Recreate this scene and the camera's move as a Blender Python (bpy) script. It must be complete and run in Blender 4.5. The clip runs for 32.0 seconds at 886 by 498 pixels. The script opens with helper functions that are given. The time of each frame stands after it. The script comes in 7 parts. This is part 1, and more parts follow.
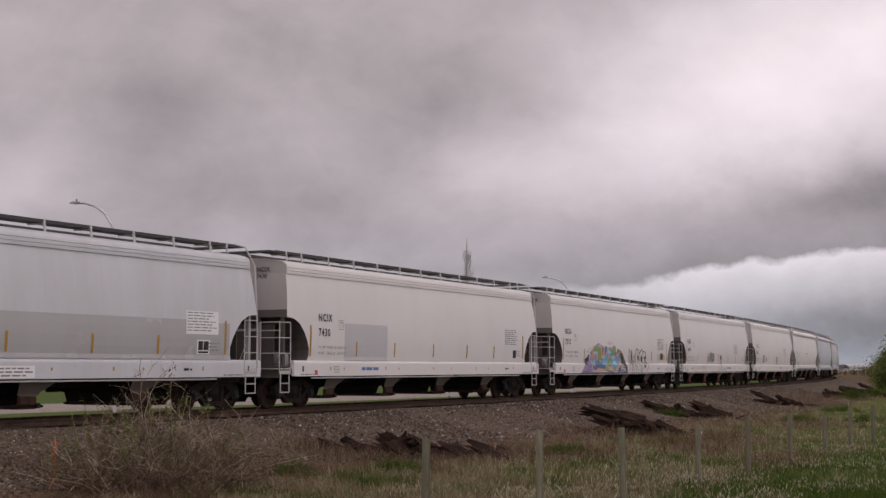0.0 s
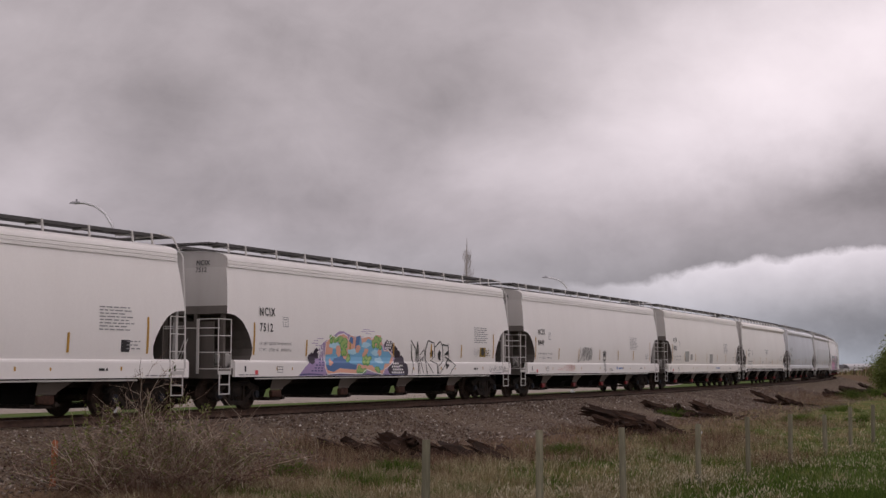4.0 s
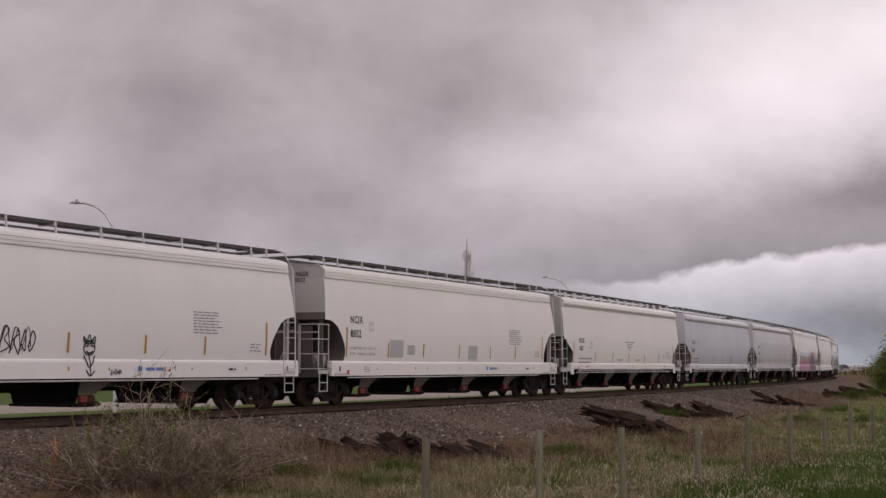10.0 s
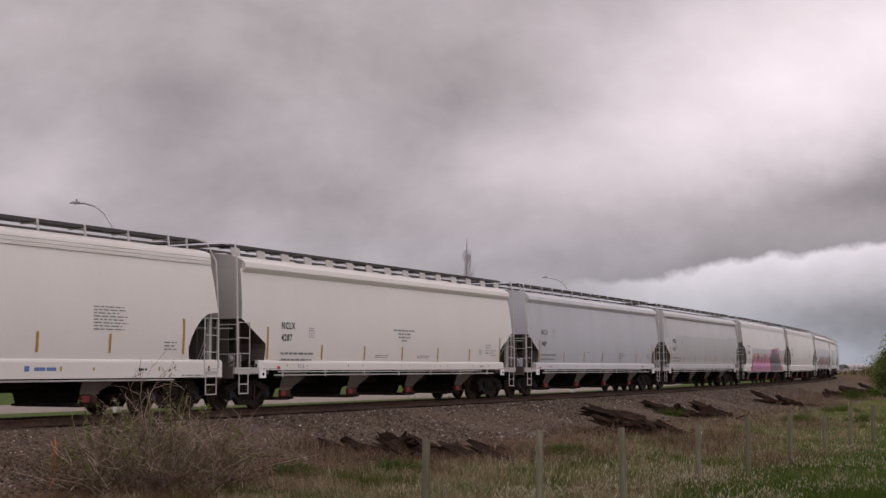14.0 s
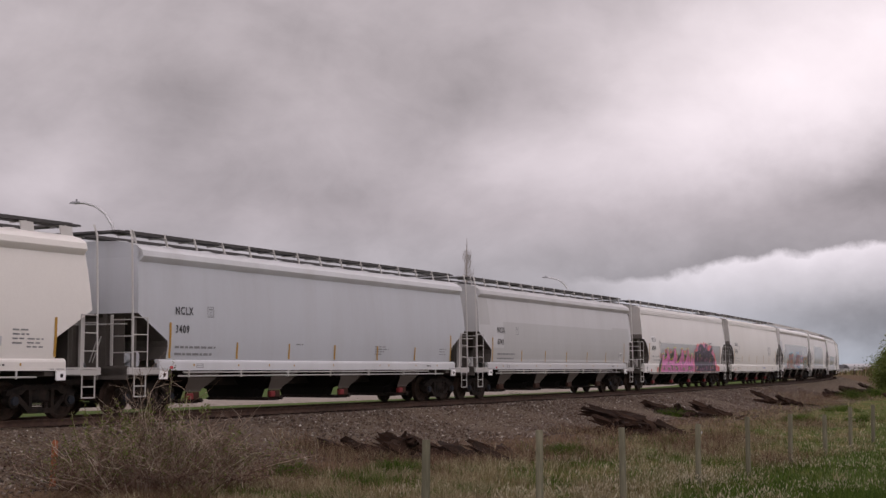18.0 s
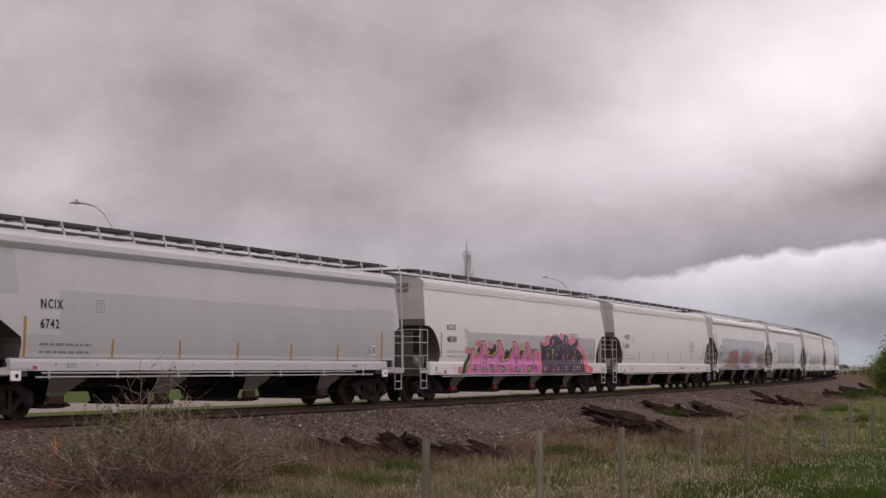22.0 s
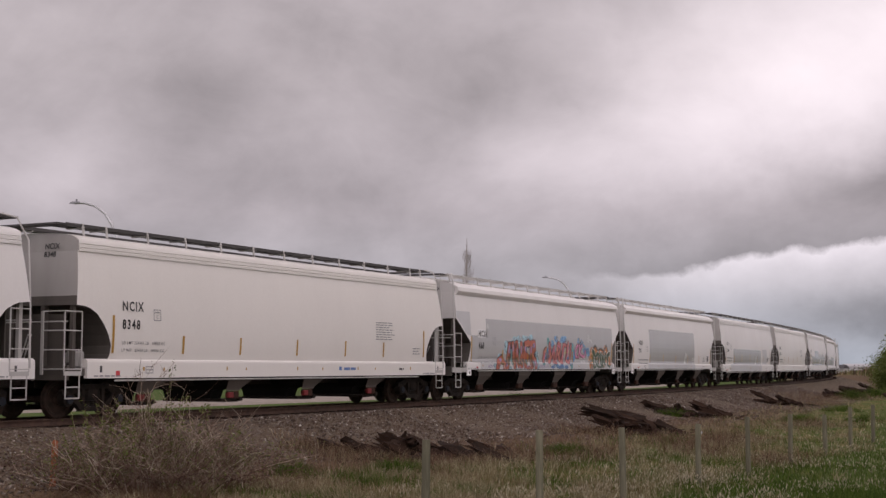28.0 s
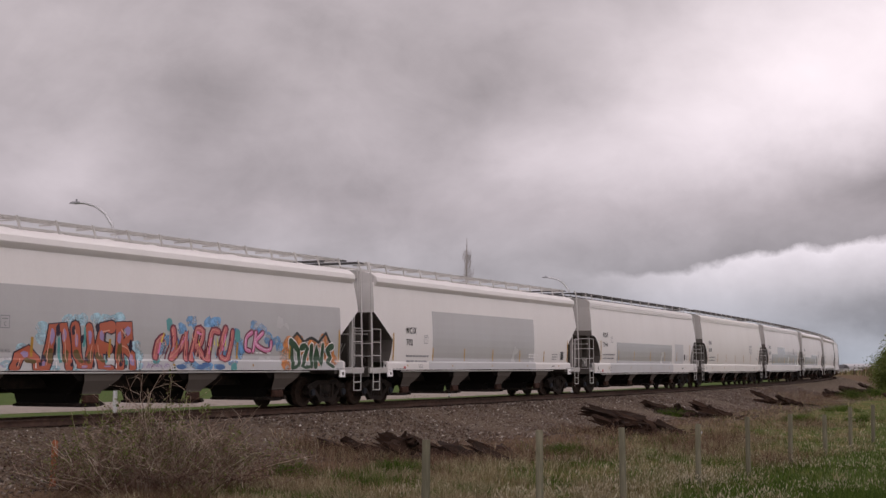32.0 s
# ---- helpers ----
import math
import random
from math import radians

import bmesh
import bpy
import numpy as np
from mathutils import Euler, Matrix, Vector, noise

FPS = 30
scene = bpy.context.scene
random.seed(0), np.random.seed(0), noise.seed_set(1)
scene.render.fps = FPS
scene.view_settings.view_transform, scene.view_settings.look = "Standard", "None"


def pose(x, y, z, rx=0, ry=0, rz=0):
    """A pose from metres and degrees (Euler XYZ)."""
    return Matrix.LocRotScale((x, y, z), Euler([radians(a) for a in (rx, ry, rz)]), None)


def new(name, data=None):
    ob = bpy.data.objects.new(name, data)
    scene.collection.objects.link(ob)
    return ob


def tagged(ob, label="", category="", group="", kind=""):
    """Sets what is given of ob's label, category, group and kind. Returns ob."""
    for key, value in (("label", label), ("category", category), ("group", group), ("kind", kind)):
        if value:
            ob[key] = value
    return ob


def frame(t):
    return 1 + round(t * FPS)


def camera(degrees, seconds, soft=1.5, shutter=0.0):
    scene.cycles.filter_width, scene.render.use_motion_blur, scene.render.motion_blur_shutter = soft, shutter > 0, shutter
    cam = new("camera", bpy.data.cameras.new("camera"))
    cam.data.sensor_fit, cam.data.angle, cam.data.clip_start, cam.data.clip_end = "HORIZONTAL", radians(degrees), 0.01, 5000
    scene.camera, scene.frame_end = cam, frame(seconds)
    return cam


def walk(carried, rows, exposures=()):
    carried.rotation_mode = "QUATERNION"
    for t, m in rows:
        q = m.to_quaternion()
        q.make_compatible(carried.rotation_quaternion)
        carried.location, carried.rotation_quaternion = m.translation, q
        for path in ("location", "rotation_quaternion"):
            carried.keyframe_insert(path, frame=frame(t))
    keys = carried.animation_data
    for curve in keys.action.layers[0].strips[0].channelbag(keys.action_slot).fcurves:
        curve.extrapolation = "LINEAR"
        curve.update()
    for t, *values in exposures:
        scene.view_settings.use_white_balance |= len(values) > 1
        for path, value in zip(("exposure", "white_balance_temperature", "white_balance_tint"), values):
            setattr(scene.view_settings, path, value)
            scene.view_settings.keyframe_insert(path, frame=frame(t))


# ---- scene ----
FOV = 36.0
EYE = (0.0, 0.0, 1.22)
PITCH = 4.966
cam = camera(FOV, 32.0, soft=1.46)
walk(cam, [(0.0, pose(*EYE, 90 + PITCH, 0, 0)), (32.0, pose(*EYE, 90 + PITCH, 0, 0))],
     [(0.0, -0.05), (12.0, -0.04), (19.0, 0.08), (32.0, 0.08)])

# ---- light: an overcast sky dome that drifts slowly, no direct sun ----
scene.view_settings.exposure = 0.0
world = bpy.data.worlds.new("overcast_sky")
world.use_nodes = True
scene.world = world
wn = world.node_tree
sky_tex = wn.nodes.new("ShaderNodeTexSky")
sky_tex.sky_type, sky_tex.sun_disc = "NISHITA", False
sky_tex.sun_elevation, sky_tex.sun_rotation = radians(48), radians(200)
wn.links.new(sky_tex.outputs[0], wn.nodes["Background"].inputs[0])
wn.nodes["Background"].inputs[1].default_value = 0.1


# ---- node helpers ----
class Nodes:
    """A material's node tree with short calls."""

    def __init__(self, name):
        self.mat = bpy.data.materials.new(name)
        self.mat.use_nodes = True
        self.t = self.mat.node_tree
        self.t.nodes.clear()
        self.out = self.t.nodes.new("ShaderNodeOutputMaterial")

    def put(self, kind, ins=None, operation=None, use_clamp=False, attribute_name=None):
        n = self.t.nodes.new(kind)
        if operation:
            n.operation = operation
        if use_clamp:
            n.use_clamp = True
        if attribute_name:
            n.attribute_name = attribute_name
        for k, v in (ins or {}).items():
            self.feed(n.inputs[k], v)
        return n

    def feed(self, socket, v):
        if isinstance(v, bpy.types.NodeSocket):
            self.t.links.new(v, socket)
        elif isinstance(v, bpy.types.Node):
            self.t.links.new(v.outputs[0], socket)
        else:
            socket.default_value = v

    def math(self, op, a, b=0.0, c=0.0, clamp=False):
        return self.put("ShaderNodeMath", {0: a, 1: b, 2: c}, operation=op, use_clamp=clamp).outputs[0]

    def noise(self, vec, scale, detail=4.0, rough=0.55, distort=0.0):
        return self.put("ShaderNodeTexNoise", {"Vector": vec, "Scale": scale, "Detail": detail, "Roughness": rough,
                                               "Distortion": distort}).outputs[0]

    def ramp(self, fac, stops):
        n = self.put("ShaderNodeValToRGB", {0: fac})
        e = n.color_ramp.elements
        while len(e) < len(stops):
            e.new(0.5)
        for el, (p, c) in zip(e, stops):
            el.position = p
            el.color = (*c, 1) if len(c) == 3 else c
        return n.outputs[0]

    def mix(self, fac, a, b, blend="MIX"):
        n = self.put("ShaderNodeMix")
        n.data_type, n.blend_type = "RGBA", blend
        for i, v in ((0, fac), (6, a), (7, b)):
            if isinstance(v, tuple) and len(v) == 3:
                v = (*v, 1)
            self.feed(n.inputs[i], v)
        return n.outputs[2]

    def coords(self, which="Object", scale=None):
        v = self.put("ShaderNodeTexCoord").outputs[which]
        if scale:
            v = self.put("ShaderNodeMapping", {"Vector": v, "Scale": scale}).outputs[0]
        return v

    def surface(self, color, rough=0.7, metal=0.0, bump=None, bump_strength=0.3, bump_dist=0.01, spec=0.4):
        if isinstance(color, tuple) and len(color) == 3:
            color = (*color, 1)
        p = self.put("ShaderNodeBsdfPrincipled", {"Base Color": color, "Roughness": rough, "Metallic": metal,
                                                  "Specular IOR Level": spec})
        if bump is not None:
            b = self.put("ShaderNodeBump", {"Height": bump, "Strength": bump_strength, "Distance": bump_dist})
            self.t.links.new(b.outputs[0], p.inputs["Normal"])
        self.t.links.new(p.outputs[0], self.out.inputs[0])
        return self.mat


def sky_material():
    n = Nodes("cloud")
    o = n.coords("Object")
    d = n.put("ShaderNodeVectorMath", {0: o}, operation="NORMALIZE").outputs[0]
    sep = n.put("ShaderNodeSeparateXYZ", {0: d})
    x, y, z = sep.outputs
    az = n.math("ARCTAN2", x, y)
    el = n.math("ARCSINE", z)
    # angles in degrees round the middle of the view
    a = n.math("MULTIPLY", az, 57.2958)
    e = n.math("MULTIPLY", el, 57.2958)
    # clouds stretch along the horizon and grow towards the zenith
    lift = n.math("ADD", n.math("ABSOLUTE", z), 0.30)
    cloudvec = n.put("ShaderNodeCombineXYZ", {0: n.math("DIVIDE", x, lift), 1: n.math("DIVIDE", y, lift), 2: 0.0}).outputs[0]
    big = n.noise(cloudvec, 1.6, 4.0, 0.5, 0.3)
    fine = n.noise(cloudvec, 5.0, 6.0, 0.55, 0.3)
    wob = n.math("MULTIPLY", n.math("SUBTRACT", n.noise(cloudvec, 2.2, 5.0, 0.55), 0.5), 7.0)
    wob2 = n.math("MULTIPLY", n.math("SUBTRACT", n.noise(d, 11.0, 5.0, 0.6), 0.5), 3.0)

    def blob(a0, e0, sa, se, lean=0.0):
        """A soft patch round an azimuth and an elevation, its edge frayed by noise."""
        da = n.math("ADD", n.math("SUBTRACT", a, a0), wob)
        de = n.math("ADD", n.math("SUBTRACT", e, e0), wob2)
        de = n.math("SUBTRACT", de, n.math("MULTIPLY", da, lean))
        q = n.math("ADD", n.math("POWER", n.math("ABSOLUTE", n.math("DIVIDE", da, sa)), 2.0),
                   n.math("POWER", n.math("ABSOLUTE", n.math("DIVIDE", de, se)), 2.0))
        return n.math("EXPONENT", n.math("MULTIPLY", q, -1.0))

    tilted = n.put("ShaderNodeMapping", {"Vector": d, "Rotation": (0.0, radians(-20), 0.0), "Scale": (1.0, 1.0, 1.4)}).outputs[0]
    billow = n.noise(tilted, 8.0, 8.0, 0.56, 0.2)
    lum = n.math("ADD", 0.40, n.math("MULTIPLY", n.math("SUBTRACT", big, 0.5), 0.10))
    lum = n.math("ADD", lum, n.math("MULTIPLY", n.math("SUBTRACT", fine, 0.5), 0.06))
    lum = n.math("ADD", lum, n.math("MULTIPLY", n.math("SUBTRACT", billow, 0.5), 0.25))
    # cauliflower edges: warped, finer puffs
    warp = n.put("ShaderNodeVectorMath", {0: tilted, 1: n.put("ShaderNodeVectorMath", {0: n.put("ShaderNodeTexNoise", {"Vector": tilted, "Scale": 5.0, "Detail": 3.0}).outputs["Color"], 3: 0.22}, operation="SCALE").outputs[0]}, operation="ADD").outputs[0]
    puff = n.noise(warp, 12.0, 7.0, 0.60)
    lum = n.math("ADD", lum, n.math("MULTIPLY", n.math("SUBTRACT", puff, 0.5), 0.17))
    for gain, args in SKY_PATCHES:
        lum = n.math("ADD", lum, n.math("MULTIPLY", blob(*args), gain))
    # a cloud bank with a crisp lower edge on the right, clear brighter air under it
    edge = n.math("ADD", 3.55, n.math("MULTIPLY", n.math("MAXIMUM", n.math("SUBTRACT", a, 7.7), 0.0), 0.125))
    edge = n.math("ADD", edge, n.math("MULTIPLY", n.math("SUBTRACT", n.noise(d, 20.0, 6.0, 0.58), 0.5), 1.8))
    rise = n.math("SUBTRACT", e, edge)
    over = n.math("MULTIPLY_ADD", rise, 3.2, 0.5, clamp=True)
    side = n.math("MULTIPLY", n.math("SUBTRACT", a, 3.2), 0.14, clamp=True)
    far = n.math("MULTIPLY", n.math("SUBTRACT", 60.0, a), 0.05, clamp=True)
    side = n.math("MULTIPLY", side, far)
    dark = n.math("MULTIPLY", n.math("EXPONENT", n.math("MULTIPLY", n.math("MAXIMUM", rise, 0.0), -0.75)), -0.125)
    clear = n.math("MULTIPLY", n.math("EXPONENT", n.math("MULTIPLY", n.math("MINIMUM", rise, 0.0), 0.62)), 0.34)
    bank = n.math("ADD", n.math("MULTIPLY", over, dark), n.math("MULTIPLY", n.math("SUBTRACT", 1.0, over), clear))
    lum = n.math("ADD", lum, n.math("MULTIPLY", bank, side))
    # the sky behind and above the view is brighter: thinner cloud towards the hidden sun
    back = n.math("MULTIPLY_ADD", y, -0.5, 0.5, clamp=True)
    up = n.math("MULTIPLY", n.math("SUBTRACT", z, 0.30), 1.6, clamp=True)
    lum = n.math("ADD", lum, n.math("ADD", n.math("MULTIPLY", n.math("POWER", back, 2.0), SKY_BACK),
                                    n.math("MULTIPLY", up, SKY_UP)))
    lum = n.math("MAXIMUM", lum, 0.20)
    tint = n.ramp(n.math("MULTIPLY", e, 1 / 12.0, clamp=True),
                  [(0.0, (0.95, 0.99, 1.14)), (0.25, (1.035, 0.970, 1.055)), (0.5, (1.073, 0.957, 1.03)), (1.0, (1.076, 0.954, 1.008))])
    col = n.mix(1.0, tint, n.put("ShaderNodeCombineColor", {0: lum, 1: lum, 2: lum}).outputs[0], "MULTIPLY")
    em = n.put("ShaderNodeEmission", {0: col, 1: 1.0})
    n.t.links.new(em.outputs[0], n.out.inputs[0])
    n.mat.cycles.emission_sampling = "NONE"
    return n.mat


SKY_BACK, SKY_UP = 1.0, 0.35
# gain, (azimuth, elevation, half widths in degrees, lean)
SKY_PATCHES = [
    (0.43, (16.5, 13.0, 10.3, 4.8, 0.1)),
    (0.10, (10.0, 14.8, 2.6, 1.6, 0.1)),
    (0.20, (9.0, 9.3, 7.5, 2.6, 0.25)),
    (-0.04, (1.5, 11.4, 5.2, 1.7, 0.30)),
    (-0.03, (-5.5, 13.2, 4.0, 1.6, -0.2)),
    (-0.07, (-8.0, 7.3, 6.0, 1.5, -0.15)),
    (-0.05, (-13.5, 11.2, 3.6, 2.2, 0.0)),
    (0.06, (-17.5, 13.6, 3.5, 2.0, 0.0)),
    (0.12, (-18.0, 7.4, 2.6, 1.7, 0.0)),
    (0.05, (-11.5, 8.6, 2.2, 1.2, 0.2)),
    (0.07, (1.5, 7.6, 3.4, 1.0, 0.25)),
    (-0.20, (17.5, 7.0, 3.0, 1.2, 0.1)),
    (-0.22, (17.0, 1.7, 5.0, 1.1, 0.05)),
]


# ---- materials ----
def paint(name, base, dirt=(0.23, 0.20, 0.17), dirt_amount=0.35, rough=0.33, spec=0.5):
    """Weathered enamel on steel: streaks that run down, soft blotches, fine grain."""
    n = Nodes(name)
    o = n.coords("Object")
    streak = n.noise(n.put("ShaderNodeMapping", {"Vector": o, "Scale": (1.1, 1.1, 0.16)}).outputs[0], 1.0, 5.0, 0.6)
    blotch = n.noise(o, 0.35, 4.0, 0.5)
    grain = n.noise(o, 14.0, 3.0, 0.6)
    f = n.math("MULTIPLY", n.ramp(streak, [(0.45, (0, 0, 0)), (0.85, (1, 1, 1))]), dirt_amount)
    c = n.mix(f, base, dirt)
    c = n.mix(n.math("MULTIPLY", n.ramp(blotch, [(0.35, (0, 0, 0)), (0.7, (1, 1, 1))]), 0.16), c, tuple(v * 0.72 for v in base))
    c = n.mix(n.math("MULTIPLY", grain, 0.10), c, dirt)
    return n.surface(c, n.math("MULTIPLY_ADD", blotch, 0.25, rough - 0.1), 0.0, n.noise(o, 2.2, 3.0), 0.12, 0.02, spec)


def rusty(name, a, b, rough=0.8, scale=5.0, metal=0.0):
    n = Nodes(name)
    o = n.coords("Object")
    f = n.noise(o, scale, 6.0, 0.65)
    c = n.mix(n.ramp(f, [(0.35, (0, 0, 0)), (0.65, (1, 1, 1))]), a, b)
    return n.surface(c, rough, metal, n.noise(o, scale * 6, 4.0), 0.4, 0.01, 0.15)


def plain(name, color, rough=0.6, metal=0.0, grain=0.15, scale=8.0):
    n = Nodes(name)
    f = n.noise(n.coords("Object"), scale, 4.0, 0.6)
    c = n.mix(n.math("MULTIPLY", f, grain * 2), color, tuple(v * 0.55 for v in color))
    return n.surface(c, rough, metal, f, 0.15, 0.005)


WHITE = paint("white_enamel", (0.745, 0.72, 0.695), dirt_amount=0.09)
CREAM = paint("cream_enamel", (0.75, 0.72, 0.675), dirt_amount=0.06)
PALE_GREY = paint("pale_grey_enamel", (0.60, 0.61, 0.625), dirt_amount=0.25)
MID_GREY = paint("mid_grey_enamel", (0.45, 0.45, 0.447), dirt_amount=0.25)
BLUE_GREY = paint("blue_grey_enamel", (0.475, 0.495, 0.525), dirt_amount=0.25)
SOFT_GREY = paint("soft_grey_enamel", (0.535, 0.535, 0.54), dirt_amount=0.22)
GREY_PATCH = paint("grey_touch_up_paint", (0.44, 0.435, 0.43), dirt_amount=0.2, rough=0.22, spec=0.7)
PALE_PATCH = paint("pale_touch_up_paint", (0.54, 0.54, 0.545), dirt_amount=0.2)
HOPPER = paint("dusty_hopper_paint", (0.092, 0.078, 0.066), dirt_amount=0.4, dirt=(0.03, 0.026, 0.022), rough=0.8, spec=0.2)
# Grimy paint, darkened further to carry the shade under the car ends.
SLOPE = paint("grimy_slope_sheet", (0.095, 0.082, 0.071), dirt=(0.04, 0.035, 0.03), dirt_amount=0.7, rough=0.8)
# Near-black colour puts the shade beneath the car into the hopper faces.
UNDERSHADE = paint("sooty_hopper_paint", (0.013, 0.011, 0.010), dirt=(0.006, 0.0055, 0.005), dirt_amount=0.6, rough=0.9, spec=0.1)
# End sheets are a darker grey than the white sides.
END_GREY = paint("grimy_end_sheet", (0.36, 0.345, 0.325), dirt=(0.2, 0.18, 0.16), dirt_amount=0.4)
PALE_END = paint("pale_end_sheet", (0.60, 0.585, 0.565), dirt_amount=0.3)
RAILING = paint("railing_paint", (0.47, 0.455, 0.435), dirt_amount=0.4)
GRATING = plain("galvanised_grating", (0.062, 0.058, 0.057), 0.75)
TRUCK = rusty("grimy_cast_steel", (0.012, 0.010, 0.009), (0.030, 0.022, 0.017))
WHEEL = rusty("rusty_wheel_steel", (0.018, 0.013, 0.010), (0.042, 0.026, 0.019), 0.8)
CAP = plain("bearing_cap_blue", (0.016, 0.019, 0.026), 0.85)
GATE_RED = plain("outlet_gate_red", (0.17, 0.014, 0.016), 0.6)
YELLOW = plain("reflective_strip_yellow", (0.42, 0.235, 0.035), 0.5)
OCHRE = plain("placard_ochre", (0.27, 0.185, 0.035), 0.7, grain=0.3)
BLACK = plain("stencil_black", (0.025, 0.024, 0.026), 0.6)
GREY_INK = plain("faded_stencil_grey", (0.22, 0.22, 0.225), 0.6)
RED_INK = plain("stencil_red", (0.55, 0.06, 0.07), 0.6)
BLUE_INK = plain("stencil_blue", (0.12, 0.20, 0.42), 0.6)
LABEL_WHITE = plain("label_white", (0.82, 0.81, 0.80), 0.5, grain=0.05)


def spray(name, color):
    return plain(name, color, 0.30, 0.0, 0.12, 3.0)


def mist(name, color):
    """A thin coat of spray that lets the paint under it show through."""
    m = Nodes(name)
    o = m.coords("Object")
    solid = m.put("ShaderNodeBsdfPrincipled", {"Base Color": (*color, 1), "Roughness": 0.35}).outputs[0]
    cover = m.ramp(m.math("ADD", m.math("MULTIPLY", m.noise(o, 3.5, 3.0, 0.5), 0.7), m.math("MULTIPLY", m.noise(o, 26.0, 3.0, 0.6), 0.3)), [(0.36, (0.12, 0.12, 0.12)), (0.62, (0.95, 0.95, 0.95))])
    clear = m.put("ShaderNodeBsdfTransparent").outputs[0]
    m.t.links.new(m.put("ShaderNodeMixShader", {0: cover, 1: clear, 2: solid}).outputs[0], m.out.inputs[0])
    return m.mat


MISTBLUE = mist("sprayed_blue_mist", (0.16, 0.36, 0.62))
MISTPALE = mist("sprayed_pale_blue_mist", (0.42, 0.66, 0.76))
MISTORANGE = mist("sprayed_orange_mist", (0.62, 0.22, 0.05))
OLIVE = spray("spray_olive_brown", (0.13, 0.085, 0.03))
MIDBLUE = spray("spray_mid_blue", (0.075, 0.15, 0.32))
HOTPINK = spray("spray_hot_pink", (0.66, 0.22, 0.40))
DEEPPINK = spray("spray_deep_pink", (0.50, 0.115, 0.33))
RUSTRED = spray("spray_rust_red", (0.43, 0.115, 0.065))
PINK = spray("spray_pink", (0.64, 0.18, 0.43))
WINE = spray("spray_wine_red", (0.15, 0.03, 0.05))
ROSE = spray("spray_rose", (0.52, 0.15, 0.15))
CORAL = spray("spray_coral", (0.75, 0.13, 0.10))
PLUM = spray("spray_plum", (0.028, 0.016, 0.034))
LIME = spray("spray_lime", (0.30, 0.42, 0.13))
LEMON = spray("spray_lemon", (0.68, 0.60, 0.07))
SKYBLUE = spray("spray_sky_blue", (0.16, 0.38, 0.58))
PALEBLUE = spray("spray_pale_blue", (0.38, 0.60, 0.72))
NAVY = spray("spray_navy", (0.06, 0.06, 0.16))
LILAC = spray("spray_lilac", (0.33, 0.24, 0.42))
ORANGE = spray("spray_orange", (0.62, 0.19, 0.05))
PEACH = spray("spray_peach", (0.68, 0.36, 0.26))
GREEN = spray("spray_green", (0.07, 0.28, 0.07))
DARKGREEN = spray("spray_dark_green", (0.03, 0.07, 0.035))
TEAL = spray("spray_teal", (0.10, 0.30, 0.30))
INKBLACK = spray("spray_black", (0.02, 0.02, 0.022))
FADED_RED = spray("faded_red_marker", (0.55, 0.28, 0.24))
SPRAYWHITE = spray("spray_white", (0.78, 0.76, 0.76))


def ground_material():
    """Patchy spring turf: straw, bare soil and green by position."""
    n = Nodes("rough_turf")
    o = n.coords("Object")
    big = n.noise(o, 0.16, 5.0, 0.6, 0.5)
    mid = n.noise(o, 0.9, 5.0, 0.65)
    fine = n.noise(o, 9.0, 5.0, 0.7)
    straw = n.mix(fine, (0.113, 0.080, 0.034), (0.216, 0.160, 0.072))
    green = n.mix(fine, (0.041, 0.060, 0.012), (0.088, 0.115, 0.025))
    soil = n.mix(fine, (0.071, 0.046, 0.027), (0.147, 0.099, 0.059))
    c = n.mix(n.ramp(mid, [(0.34, (0, 0, 0)), (0.54, (1, 1, 1))]), straw, green)
    soilness = n.put("ShaderNodeAttribute", attribute_name="soil").outputs["Fac"]
    s = n.math("ADD", soilness, n.math("MULTIPLY", n.math("SUBTRACT", big, 0.5), 0.9))
    c = n.mix(n.ramp(s, [(0.4, (0, 0, 0)), (0.62, (1, 1, 1))]), c, soil)
    lush = n.put("ShaderNodeAttribute", attribute_name="lush").outputs["Fac"]
    c = n.mix(n.math("MULTIPLY", lush, n.math("MULTIPLY_ADD", mid, 0.5, 0.6), clamp=True), c,
              n.mix(fine, (0.034, 0.064, 0.012), (0.066, 0.106, 0.022)))
    return n.surface(c, 0.95, 0.0, n.math("ADD", mid, fine), 0.8, 0.06, 0.1)


def ballast_material():
    n = Nodes("crushed_stone_ballast")
    o = n.coords("Object")
    cell = n.put("ShaderNodeTexVoronoi", {"Vector": o, "Scale": 24.0, "Randomness": 1.0})
    tone = n.put("ShaderNodeSeparateColor", {0: cell.outputs["Color"]}).outputs[0]
    dust = n.noise(o, 0.5, 5.0, 0.6)
    c = n.ramp(tone, [(0.0, (0.046, 0.035, 0.025)), (0.5, (0.101, 0.070, 0.044)), (0.9, (0.144, 0.115, 0.084)), (1.0, (0.268, 0.235, 0.181))])
    c = n.mix(n.ramp(dust, [(0.4, (0, 0, 0)), (0.7, (0.721, 0.700, 0.588))]), c, (0.088, 0.060, 0.041))
    return n.surface(c, 0.9, 0.0, cell.outputs["Distance"], 0.9, 0.03, 0.2)


